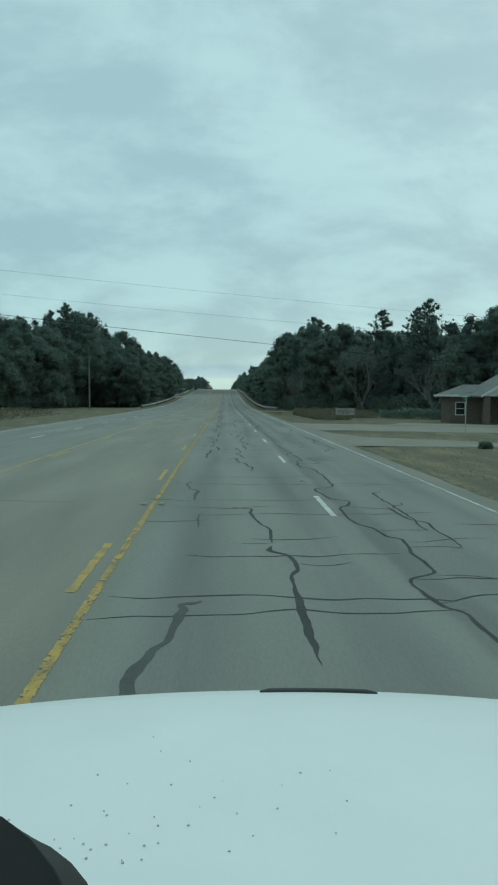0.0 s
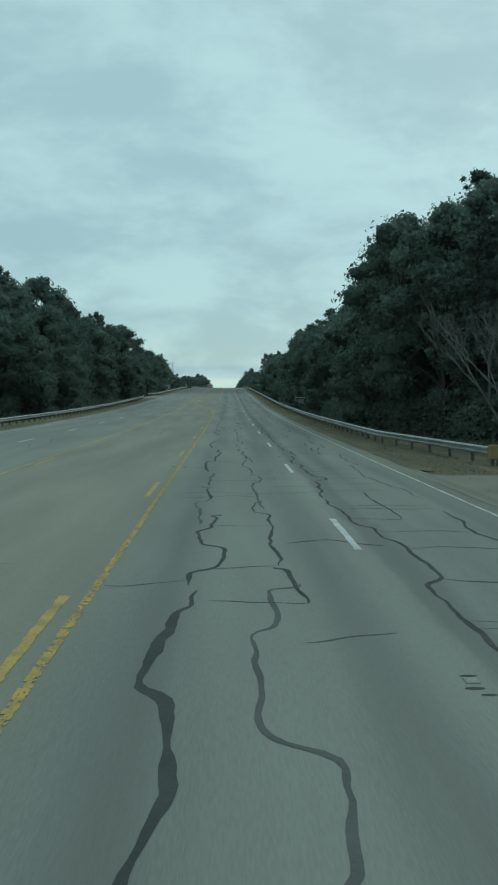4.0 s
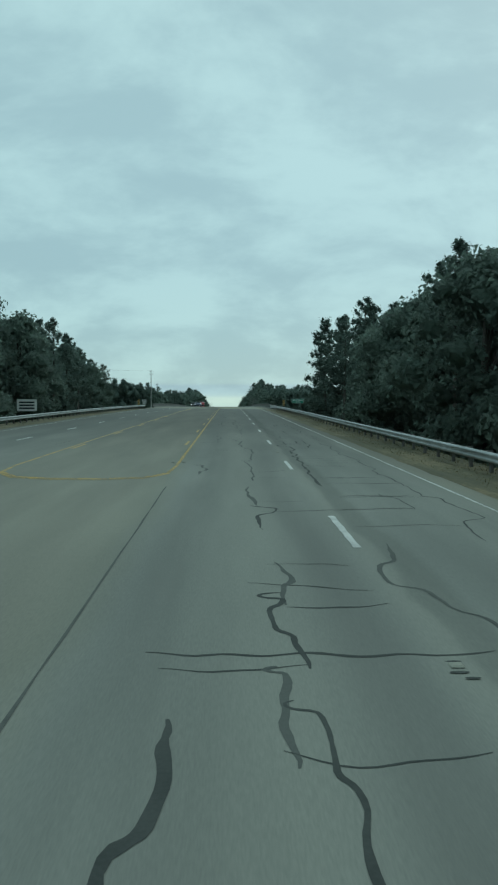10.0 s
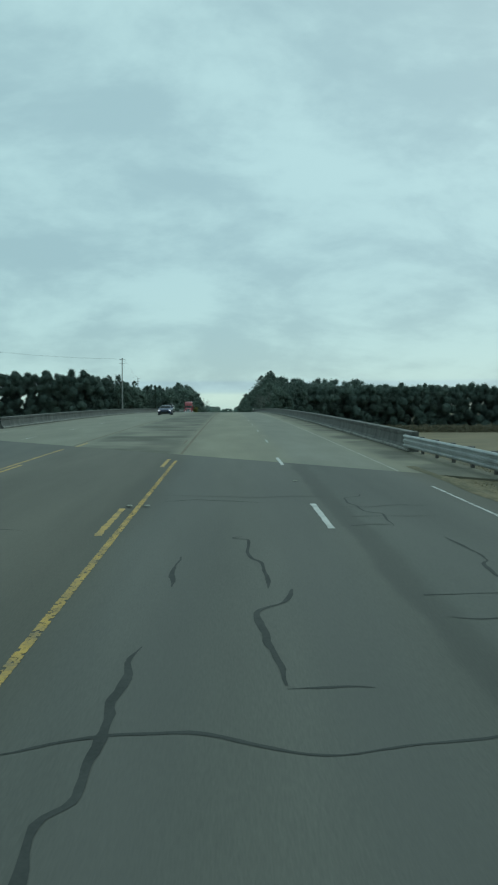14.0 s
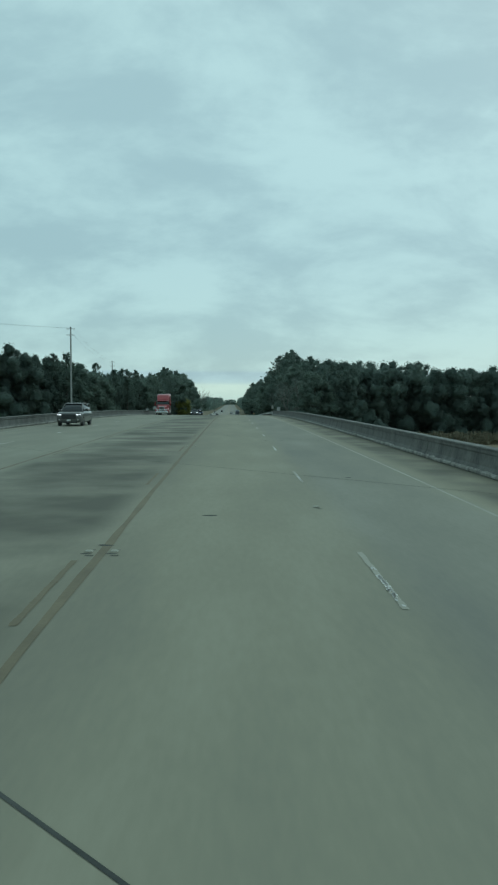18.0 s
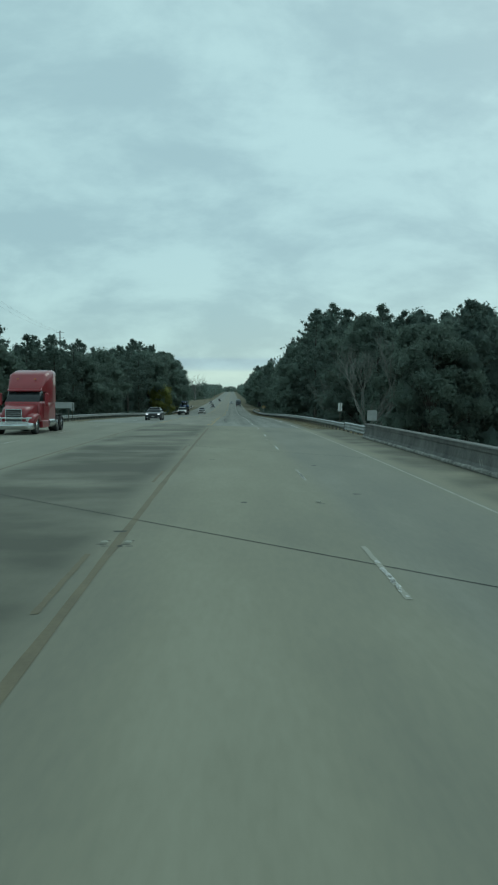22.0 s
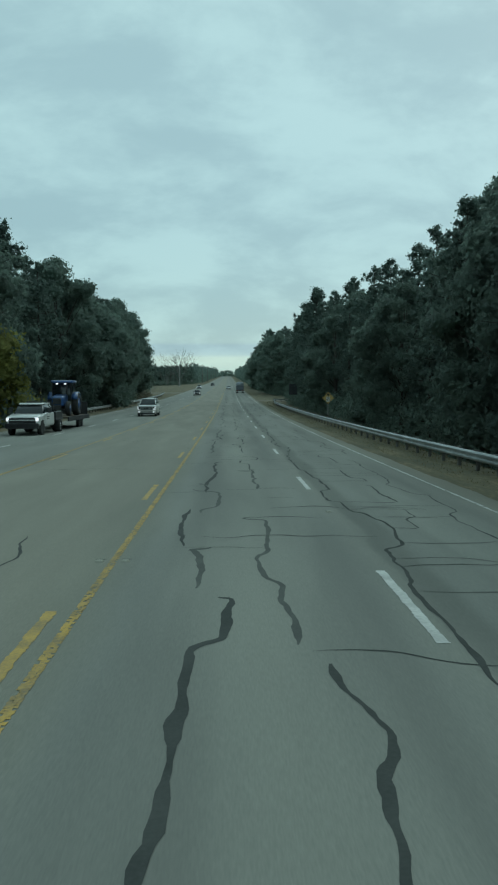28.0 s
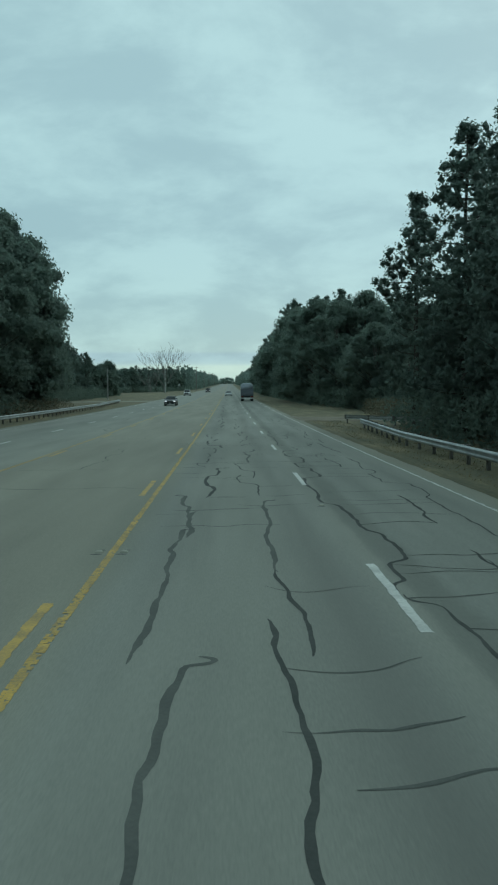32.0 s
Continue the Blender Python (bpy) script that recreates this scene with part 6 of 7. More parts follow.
    part("headache_rack", Shape().box(-0.95, -0.88, 4.15, 4.22, 0.9, 1.95).box(0.88, 0.95, 4.15, 4.22, 0.9, 1.95).box(-0.95, 0.95, 4.15, 4.22, 1.88, 1.95).box(-0.95, 0.95, 4.15, 4.22, 1.4, 1.46).mesh("headache_rack", FRAME), t)
    part("chassis", Shape().box(-0.4, 0.4, 0.4, 6.3, 0.45, 0.7).mesh("chassis", FRAME), t)
    return t


def trailer(m):
    t = thing("flatbed_trailer", "black tandem-axle gooseneck flatbed trailer", "trailer", m, group="vehicles on the highway")
    part("deck", Shape().box(-1.2, 1.2, 0.6, 8.4, 0.78, 0.9, 0.02).mesh("deck", material("trailer_planks", (0.07, 0.055, 0.04), (0.14, 0.11, 0.08), 1.5, 0.9, fine=20, stretch=(6, 0.4, 1))), t)
    part("frame", Shape().box(-1.22, -1.12, 0.5, 8.5, 0.58, 0.9).box(1.12, 1.22, 0.5, 8.5, 0.58, 0.9).box(-1.22, 1.22, 8.4, 8.5, 0.58, 0.9).mesh("frame", FRAME), t)
    part("gooseneck", Shape().box(-0.3, 0.3, -1.6, 0.7, 0.95, 1.15, 0.03).box(-0.3, 0.3, 0.5, 0.8, 0.6, 1.15, 0.03).mesh("gooseneck", FRAME), t)
    for sg in (-1, 1):
        for wy in (5.0, 5.9):
            wheel(t, sg * 1.0, wy, 0.38, 0.24, FRAME, sg)
        part("ramp", Shape().box(-0.4, 0.4, 8.5, 8.6, 0.85, 1.9, 0.02).mesh("ramp", FRAME), t, m=pose(sg * 0.65, 0, 0))
        part("fender", Shape().box(-0.16, 0.16, 4.5, 6.4, 0.80, 0.84, 0.01).mesh("fender", FRAME), t, m=pose(sg * 1.08, 0, 0))
    return t


def farm_tractor(m):
    blue = paint("tractor_blue", (0.03, 0.09, 0.24), 0.4)
    t = thing("farm_tractor", "blue cab tractor chained on the flatbed trailer", "tractor", m)
    part("hood", Shape().loft([ring(0.0, 0.36, 0.75, 1.35, 0.06, 0.12), ring(0.15, 0.42, 0.7, 1.45, 0.06, 0.12), ring(1.7, 0.46, 0.75, 1.6, 0.06, 0.12)]).mesh("hood", blue, True), t)
    part("grille", Shape().box(-0.3, 0.3, -0.04, 0.05, 0.85, 1.3, 0.03).mesh("grille", DARK_TRIM), t)
    part("engine_frame", Shape().box(-0.3, 0.3, -0.1, 3.2, 0.45, 0.8, 0.05).mesh("engine_frame", FRAME), t)
    part("cab_glass", Shape().loft([ring(1.65, 0.66, 1.1, 2.42, 0.05, 0.05, 0.02), ring(3.1, 0.74, 1.1, 2.42, 0.05, 0.05, 0.02)]).mesh("cab_glass", GLASS, True), t, "dark glazed cab")
    part("roof", Shape().loft([ring(1.45, 0.7, 2.42, 2.54, 0.03, 0.05), ring(1.7, 0.8, 2.42, 2.62, 0.03, 0.05), ring(3.1, 0.82, 2.42, 2.62, 0.03, 0.05), ring(3.3, 0.76, 2.42, 2.54, 0.03, 0.05)]).mesh("roof", blue, True), t)
    for sg in (-1, 1):
        for yy in (1.68, 3.08):
            part("cab_pillar", Shape().tube([(sg * 0.68, yy, 1.1), (sg * 0.7, yy, 2.45)], 0.04, 6).mesh("cab_pillar", FRAME), t)
        part("rear_fender", Shape().loft([[(x, 2.6 + r * math.cos(a), 0.85 + r * math.sin(a)) for x, r in ((-0.24, 0.84), (0.24, 0.84), (0.24, 0.92), (-0.24, 0.92))] for a in [0.2 + 0.28 * k for k in range(10)]]).mesh("rear_fender", blue, True), t, m=pose(sg * 0.86, 0, 0))
        wheel(t, sg * 0.9, 2.6, 0.8, 0.46, blue, sg)
        wheel(t, sg * 0.72, 0.55, 0.52, 0.32, blue, sg)
        part("work_lamp", Shape().box(-0.08, 0.08, -0.05, 0.04, -0.05, 0.05, 0.02).mesh("work_lamp", HEADLIGHT), t, m=pose(sg * 0.3, 1.5, 2.36))
    part("exhaust", Shape().tube([(0.45, 1.4, 1.5), (0.45, 1.4, 2.5)], 0.04, 8).mesh("exhaust", FRAME), t)
    part("front_weights", Shape().box(-0.35, 0.35, -0.45, -0.1, 0.45, 0.8, 0.03).mesh("front_weights", FRAME), t)
    return t


pickup(on_road(OUTER + 0.1, 783))
trailer(on_road(OUTER + 0.1, 790.2))
tm = on_road(OUTER + 0.1, 790.2) @ pose(0, 2.3, 0.902)
farm_tractor(tm)

# the white truck at the start of the drive, its hood seen over the dashboard
HOOD_WHITE = material("white_truck_paint", (0.79, 0.80, 0.78), (0.84, 0.85, 0.83), 2.5, 0.40, fine=60, spot=0.2)
SPECK = material("road_grime", (0.42, 0.44, 0.43), (0.60, 0.62, 0.60), 9.0, 0.9, fine=60)


def hood_z(x, y):
    """Height of the hood over the road, y ahead of the eye."""
    u = (y - 0.9) / 1.45
    crown = 0.045 * (1 - (x - 0.15) ** 2 / 0.9)
    return 1.485 - 0.085 * u - 0.06 * max(0, u) ** 4 + crown


def nose_y(x):
    """How far ahead the hood's edge lies."""
    return 2.44 - 0.10 * (x - 0.1) ** 2


ex, ey, ez = PATH[0][1], PATH[0][2], road_z(PATH[0][2])
truck = thing("work_truck", "white work truck with a long flat hood and dark dashboard", "truck", pose(ex, ey, ez))
cols, rows_n = [-1.05 + 2.25 * i / 30 for i in range(31)], 18
v = []
for j in range(rows_n + 5):
    for x in cols:
        u = min(j / rows_n, 1.0)
        y = 0.62 + (nose_y(x) - 0.62) * u
        z = hood_z(x, y)
        if j > rows_n:
            k = j - rows_n
            y, z = y + (0.05, 0.075, 0.085, 0.09)[k - 1], z - (0.03, 0.08, 0.2, 0.55)[k - 1]
        side = max(0.0, abs(x - 0.075) - 1.0)
        v.append((x, y, z - side * 1.6))
w = len(cols)
f = [(j * w + i, j * w + i + 1, (j + 1) * w + i + 1, (j + 1) * w + i) for j in range(rows_n + 4) for i in range(w - 1)]
hood = part("hood", Shape().add(v, f).mesh("hood", HOOD_WHITE, True), truck, "white painted hood with specks of grime")
sol = hood.modifiers.new("thickness", "SOLIDIFY")
sol.thickness, sol.offset = 0.02, -1
slot = [(0.115 + 0.375 * i / 12, nose_y(0.115 + 0.375 * i / 12) - 0.03 - 0.012 * abs(i / 6 - 1) ** 3) for i in range(13)]
part("hood_slot", Shape().tube([(x, y, hood_z(x, y) + 0.001) for x, y in slot], [0.004] + [0.011] * 11 + [0.004], 8).mesh("hood_slot", DARK_TRIM), hood, "dark narrow air slot near the hood's edge")
gr = random.Random(3)
for k in range(46):
    x, y = gr.gauss(-0.22, 0.13) if k < 34 else gr.uniform(-0.5, 0.7), gr.gauss(1.45, 0.14) if k < 34 else gr.uniform(1.1, 2.0)
    r = gr.uniform(0.0006, 0.0016)
    part("grime_speck", Shape().box(x - r * 1.6, x + r * 1.6, y - r, y + r, hood_z(x, y) + 0.0005, hood_z(x, y) + 0.0025).mesh("grime_speck", SPECK), hood)
for sg, x in ((-1, -1.0), (1, 1.15)):
    part("fender", Shape().loft([ring(0.3, 0.16, 0.5, 1.35, 0.05, 0.1), ring(1.2, 0.2, 0.95, 1.42, 0.05, 0.1), ring(2.0, 0.18, 0.6, 1.3, 0.05, 0.1), ring(2.4, 0.12, 0.5, 1.0, 0.05, 0.1)]).mesh("fender", HOOD_WHITE, True), truck, m=pose(x, 0, 0))
    wheel(truck, x, 1.25, 0.46, 0.28, CHROME, sg)
part("bumper", Shape().loft([ring(2.38, 1.0, 0.4, 0.7, 0.05, 0.06), ring(2.55, 0.95, 0.42, 0.68, 0.05, 0.06)]).mesh("bumper", CHROME, True), truck, m=pose(0.08, 0, 0))
part("grille", Shape().box(-0.6, 0.6, 2.36, 2.44, 0.75, 1.3, 0.04).mesh("grille", DARK_TRIM), truck, m=pose(0.08, 0, 0))
part("firewall", Shape().box(-1.0, 1.0, 0.55, 0.62, 0.5, 1.5, 0.02).mesh("firewall", DARK_TRIM), truck, m=pose(0.08, 0, 0))
dv = []
for j in range(9):
    for i in range(15):
        a = i / 14 * math.pi
        q = j / 8
        dv.append((-0.158 + 0.080 * math.cos(a), 0.42 + 0.05 * q, 1.985 + 0.111 * math.sin(a) * (1 - 0.4 * q)))
df = [tuple(range(15))] + [(j * 15 + i, j * 15 + i + 1, j * 15 + 16 + i, j * 15 + 15 + i) for j in range(8) for i in range(14)]
cowl = Shape().add(dv, df)
part("instrument_cowl", cowl.mesh("instrument_cowl", BLACK, True), truck, "black rounded instrument cowl", m=pose(0, 0, 0)).modifiers.new("thickness", "SOLIDIFY").thickness = 0.01
part("dashboard", Shape().loft([[(-0.9, y, 1.35), (0.9, y, 1.35), (0.9, y, z), (0.0, y, z + 0.005), (-0.9, y, z)] for y, z in ((0.30, 1.86), (0.45, 1.90), (0.6, 1.80))]).mesh("dashboard", BLACK, True), truck)
# ---- verges, yards and side roads ----
def patch(name, label, outline, mat, lift, category, kind="structure"):
    """A sheet over the ground inside an outline of (x, y) rows: (y, x0, x1)."""
    v, f, c = [], [], 24
    for y, x0, x1 in outline:
        for j in range(c + 1):
            x = x0 + (x1 - x0) * j / c
            near = LEFT_EDGE - 0.4 < x < RIGHT_EDGE + 0.4
            v.append((x, y, road_z(y) + 0.004 + lift * 0.1 if near else ground_z(x, y) + lift))
    w = c + 1
    f = [(i * w + j, i * w + j + 1, i * w + w + j + 1, i * w + w + j) for i in range(len(outline) - 1) for j in range(c)]
    return thing(name, label, category, kind=kind, me=Shape().add(v, f).mesh(name, mat))


OLD_ASPHALT = material("pale_side_road", (0.175, 0.163, 0.130), (0.255, 0.236, 0.188), 0.3, 0.9, bump=0.004, fine=30)
JOIN = [(47, 6.9), (50.4, 6.5), (51.6, 8.6), (52.4, 60), (65.2, 60), (66.0, 10), (66.8, 6.2)]
LOOP = [(33.6, 5.7), (34.2, 34), (36.6, 34), (37.2, 17), (38.6, 13.6), (40.6, 10.6), (42.6, 8.2), (47, 6.9)]


def bounded(nodes, step):
    """Rows for patch() from the road's edge out to the bounds (y, x)."""
    rows, y = [], nodes[0][0]
    while y < nodes[-1][0]:
        k = next(i for i in range(len(nodes) - 1) if nodes[i][0] <= y <= nodes[i + 1][0])
        (ya, xa), (yb, xb) = nodes[k], nodes[k + 1]
        rows.append((y, 5.6, xa + (xb - xa) * (y - ya) / (yb - ya)))
        y += step
    return rows + [(nodes[-1][0], 5.6, nodes[-1][1])]


patch("side_road", "pale worn asphalt side road joining the highway", bounded(JOIN, 0.4), OLD_ASPHALT, 0.03, "road")
patch("side_road", "pale worn loop of asphalt past the lawn", bounded(LOOP, 0.4), OLD_ASPHALT, 0.034, "road")
patch("driveway", "pale concrete driveway in front of the brick house", [(64 + 1.0 * i, 14 + 0.4 * i, 40) for i in range(8)], OLD_ASPHALT, 0.05, "driveway")
patch("side_road", "pale gravel side road across the verge", [(126 + 1.2 * i, 5.6, 30) for i in range(7)], OLD_ASPHALT, 0.03, "road")
patch("side_road", "pale side road across the highway", [(275 + 1.5 * i, -60, -15.1) for i in range(11)], OLD_ASPHALT, 0.03, "road")
patch("side_road", "sandy track leading into the woods", [(896 + 1.2 * i, 5.6, 60) for i in range(9)], DIRT, 0.03, "track")
patch("side_road", "pale side road past the field across the highway", [(984 + 1.5 * i, -70, -15.1) for i in range(8)], OLD_ASPHALT, 0.03, "road")
patch("yard", "strip of bare pale earth across the highway", [(112 + 2 * i, -60, -24) for i in range(6)], DIRT, 0.03, "yard")

vr = random.Random(21)
for x0, line, sg, y0, y1 in ((RIGHT_EDGE, 5.8, 1, -100, 33.4), (RIGHT_EDGE, 5.8, 1, 67.0, 125.5), (RIGHT_EDGE, 5.8, 1, 134.5, 414), (LEFT_EDGE, -15.3, -1, -100, 274.5), (LEFT_EDGE, -15.3, -1, 291, 440), (RIGHT_EDGE, 5.8, 1, 645, 895.5), (RIGHT_EDGE, 5.8, 1, 906.5, 1100), (LEFT_EDGE, -15.3, -1, 664, 983), (LEFT_EDGE, -15.3, -1, 996, 1100)):
    v, y = [], y0
    while y < y1:
        k = 0.45 + 0.25 * noise.noise((y * 0.35, sg, 0)) + vr.uniform(-0.06, 0.06)
        e = 0.10 * noise.noise((y * 0.5, sg, 4)) + vr.uniform(-0.03, 0.03)
        v += [(line + sg * e, y, road_z(y) + 0.006), (x0, y, road_z(y) + 0.012), (x0 + sg * k, y, road_z(y) - 0.045)]
        y += 0.9
    f = [(3 * i + c, 3 * i + 3 + c, 3 * i + 4 + c, 3 * i + 1 + c) for i in range(len(v) // 3 - 1) for c in (0, 1)]
    thing("verge", "ragged strip of dry grass and grit creeping over the road's edge", "verge", kind="structure", me=Shape().add(v, f).mesh("verge", GRASS))


def tussocks(name, label, areas, size, mat, seed, category="grass", slim=0.35):
    """Short upright blades over the ground in (x0, x1, y0, y1, count) areas."""
    rs = np.random.RandomState(seed)
    vs = []
    for x0, x1, y0, y1, n in areas:
        x, y = rs.uniform(x0, x1, n), rs.uniform(y0, y1, n)
        z = np.array([ground_z(a, b) for a, b in zip(x, y)])
        an = rs.uniform(0, 6.283, n)
        h = size * rs.uniform(0.4, 1.3, n) * (0.85 + 0.55 * np.sin(x * 1.9 + 0.7 * y) * np.sin(y * 1.3 - 0.6 * x))
        dx, dy, lx, ly = np.cos(an) * size * slim, np.sin(an) * size * slim, rs.normal(0, 0.3, n) * h, rs.normal(0, 0.3, n) * h
        vs.append(np.stack([np.stack([x - dx, y - dy, z - 0.01], 1), np.stack([x + dx, y + dy, z - 0.01], 1), np.stack([x + lx, y + ly, z + h], 1)], 1).reshape(-1, 3))
    v = np.concatenate(vs)
    return thing(name, label, category, kind="stuff", me=soup(name, v, np.arange(len(v)).reshape(-1, 3), mat))


BLADE = material("dry_grass_blades", (0.115, 0.112, 0.060), (0.245, 0.195, 0.112), 0.3, 0.95, fine=4, island=0.3, third=(0.175, 0.148, 0.082))
tussocks("grass", "short dry winter grass along the verges", [(6.1, 9.0, 100, 415, 30000), (6.1, 9.0, 646, 900, 26000), (6.3, 16, 0, 52, 5000), (6.3, 16, 64, 126, 7000), (-19, -15.8, 150, 440, 6000), (-19, -15.8, 664, 960, 6000)], 0.05, BLADE, 31)
WEED_TALL = [(11.2, 16, 107, 125, 1500), (9.4, 11.0, 96, 106, 1400), (9.6, 13.5, 80, 97, 5200), (10.8, 18, 88, 112, 5200), (13.5, 22, 100, 122, 4200)]
tussocks("dry_weeds", "tall dry brown weeds beside the notice board", WEED_TALL, 0.82, WEED, 41, "weeds", 0.022)
tussocks("dry_weeds", "low matted weeds under the tall ones", [(x0, x1, y0, y1, n * 2) for x0, x1, y0, y1, n in WEED_TALL], 0.40, WEED, 47, "weeds", 0.06)
thicket("dry_weeds", "dry brown weeds in the clearing across the highway", [(-40, -22, 60, 100, -0.5, 0.8, 12000), (-60, -40, 50, 100, -0.6, 0.8, 6000)], 0.09, WEED, 42, 2.2, "weeds")
thicket("dry_weeds", "brown brush at the foot of the woods", [(14, 19, 905, 916, -1.6, 0.6, 5000), (-24, -19, 905, 930, -1.6, 0.5, 5000)], 0.08, WEED, 43, 2.2, "weeds")
thicket("dry_reeds", "band of tall tan reeds along the foot of the far woods", [(20 + 4 * i, 25 + 4 * i, 652 + min(i * 1.5, 9), 659 + min(i * 1.5, 9), -2.0, 1.3, 900) for i in range(26)], 0.22, WEED, 48, 2.6, "reeds")
thicket("hedge", "low clipped dark hedge in front of the woods", [(18.5, 28, 89, 91, -0.6, 1.0, 3600)], 0.11, LEAF, 44, 1.0, "hedge")
thicket("shrub", "small dark round shrub in the grass", [(11.7, 12.3, 32.6, 33.1, -0.2, 0.2, 500)], 0.06, LEAF, 45, 1.0, "shrub")
thicket("dry_weeds", "dry reeds below the bridge embankment", [(14, 30, 425 + 30 * i, 455 + 30 * i, -2.3, -0.9, 2200) for i in range(8)], 0.16, WEED, 46, 2.2, "weeds")

# single trees that stand out
plant("bare", 0, 13.2, 660, 1.0, 40)
plant("bare", 1, 13.8, 684, 1.05, 130)
plant("bare", 0, 28.5, 102, 0.72, 200)
plant("bare", 1, 14.5, 222, 0.62, 80)
plant("bare", 0, -28, 1171, 1.9, 300)
plant("bare", 1, -34, 1168, 1.2, 20)
plant("bare", 0, -27.5, 300, 1.05, 150)
plant("bare", 1, -36, 262, 1.1, 250)
plant("bare", 0, 22.3, 122.5, 1.05, 10)
plant("bare", 1, 19.6, 128.5, 0.8, 100)
plant("bare", 1, 14.6, 137, 0.8, 190)
plant("bare", 0, 13.4, 147, 0.75, 290)
plant("oak", 1, -27.7, 929, 1.62, 60)
plant("oak", 0, -25.6, 920, 1.6, 10)
plant("oak", 1, -31, 938, 1.3, 210)
plant("pine", 2, 14.0, 400.5, 0.62, 70)
plant("oak", 3, -19.4, 797, 1.15, 0)
plant("oak", 3, -20.2, 805, 0.8, 90)

# ---- poles and wires ----
POLE_WOOD = material("weathered_pole_wood", (0.14, 0.125, 0.105), (0.25, 0.23, 0.20), 1.5, 0.9, fine=14, stretch=(1, 1, 0.2))
POLE_GREY = material("grey_concrete_pole", (0.30, 0.30, 0.29), (0.42, 0.42, 0.40), 1.0, 0.85, fine=12)
CABLE = material("dark_cable", (0.02, 0.02, 0.02), (0.04, 0.04, 0.04), 2.0, 0.7, fine=10)


def utility_pole(x, y, top, label, mat=POLE_WOOD, r=0.15, arms=1):
    z = ground_z(x, y)
    t = thing("utility_pole", label, "pole", pose(x, y, z), group="poles along the highway")
    h = top - z
    part("shaft", Shape().tube([(0, 0, -0.5), (0, 0, h * 0.5), (0, 0, h)], [r, r * 0.85, r * 0.65], 10).mesh("shaft", mat), t)
    for k in range(arms):
        a = part("crossarm", Shape().box(-1.1, 1.1, -0.06, 0.06, -0.06, 0.06, 0.01).mesh("crossarm", mat), t, m=pose(0, 0.12, h - 0.5 - 1.6 * k))
        for xx in (-1.0, -0.4, 0.4, 1.0):
            part("insulator", Shape().tube([(xx, 0, 0.06), (xx, 0, 0.14), (xx, 0, 0.22)], [0.03, 0.05, 0.03], 8).mesh("insulator", POLE_GREY), a)
    return t


utility_pole(-25, 139, 9.4, "weathered wooden utility pole in front of the woods")
utility_pole(-41.8, 693, 26.6, "very tall grey transmission pole beyond the bridge", POLE_GREY, 0.27, 2)
utility_pole(-50, 815, 24.0, "very tall grey transmission pole behind the trees", POLE_GREY, 0.27, 2)
utility_pole(-100, 596, 27.0, "tall grey transmission pole on the flood plain", POLE_GREY, 0.27, 2)
utility_pole(-30, 37, 11.0, "wooden utility pole across the highway", arms=1)
utility_pole(26, 53.8, 8.1, "wooden utility pole beside the brick house")
utility_pole(-29.5, 962, 3.4, "short pale wooden pole in the field", POLE_GREY, 0.11, 0)
utility_pole(-28, 1012, 5.0, "pale wooden pole at the field's edge", POLE_GREY, 0.12, 0)
utility_pole(-27, 1160, road_z(1160) + 12.0, "tall pale pole in front of a bare tree", POLE_GREY, 0.2, 0)
for k in range(5):
    utility_pole(-17.6, 1249 + 130 * k, road_z(1249 + 130 * k) + 13.0, "wooden utility pole in a row along the highway", r=0.2)


def cable(a, b, sag, r, label):
    a, b = Vector(a), Vector(b)
    pts = [a.lerp(b, i / 24) - Vector((0, 0, sag * 4 * (i / 24) * (1 - i / 24))) for i in range(25)]
    thing("overhead_wire", label, "wire", group="overhead wires", me=Shape().tube(pts, r, 5).mesh("overhead_wire", CABLE))


for za, zb, r in ((8.4, 4.05, 0.013), (9.2, 6.1, 0.005), (10.5, 7.6, 0.005)):
    cable((-30, 37.1, za), (26, 53.9, zb), 0.3, r, "thin dark power line crossing over the highway")
for xx in (-1.0, 0.4, 1.0):
    cable((-41.8 + xx, 693.1, 26.3), (-100 + xx, 596.1, 26.7), 1.6, 0.008, "thin transmission line between tall poles")
    cable((-41.8 + xx, 693.1, 26.3), (-50 + xx, 815.1, 23.7), 1.6, 0.008, "thin transmission line behind the trees")

# ---- signs ----
SIGN_WHITE = material("white_sign_sheet", (0.55, 0.56, 0.54), (0.70, 0.70, 0.68), 2.0, 0.6, fine=20)
BOARD_WHITE = material("weathered_white_board", (0.20, 0.195, 0.17), (0.38, 0.37, 0.335), 2.5, 0.8, fine=14)
SIGN_BACK = material("bare_aluminium_sign_back", (0.30, 0.31, 0.30), (0.42, 0.43, 0.42), 2.0, 0.5, metal=0.3, fine=20)
SIGN_GREEN = material("green_sign_sheet", (0.012, 0.16, 0.11), (0.02, 0.21, 0.15), 2.0, 0.5, fine=20)
SIGN_BLACK = material("black_sign_sheet", (0.014, 0.016, 0.018), (0.028, 0.03, 0.032), 2.0, 0.5, fine=20)
SIGN_YELLOW = material("amber_sign_sheet", (0.52, 0.34, 0.11), (0.64, 0.43, 0.15), 2.0, 0.5, fine=20)
LETTER_WHITE = material("white_lettering", (0.62, 0.63, 0.61), (0.72, 0.72, 0.70), 4.0, 0.6, fine=20)
LETTER_BLACK = material("black_lettering", (0.015, 0.015, 0.016), (0.03, 0.03, 0.03), 4.0, 0.6, fine=20)
OLIVE = material("rusty_steel_post", (0.09, 0.085, 0.07), (0.17, 0.16, 0.13), 3.0, 0.8, fine=20)


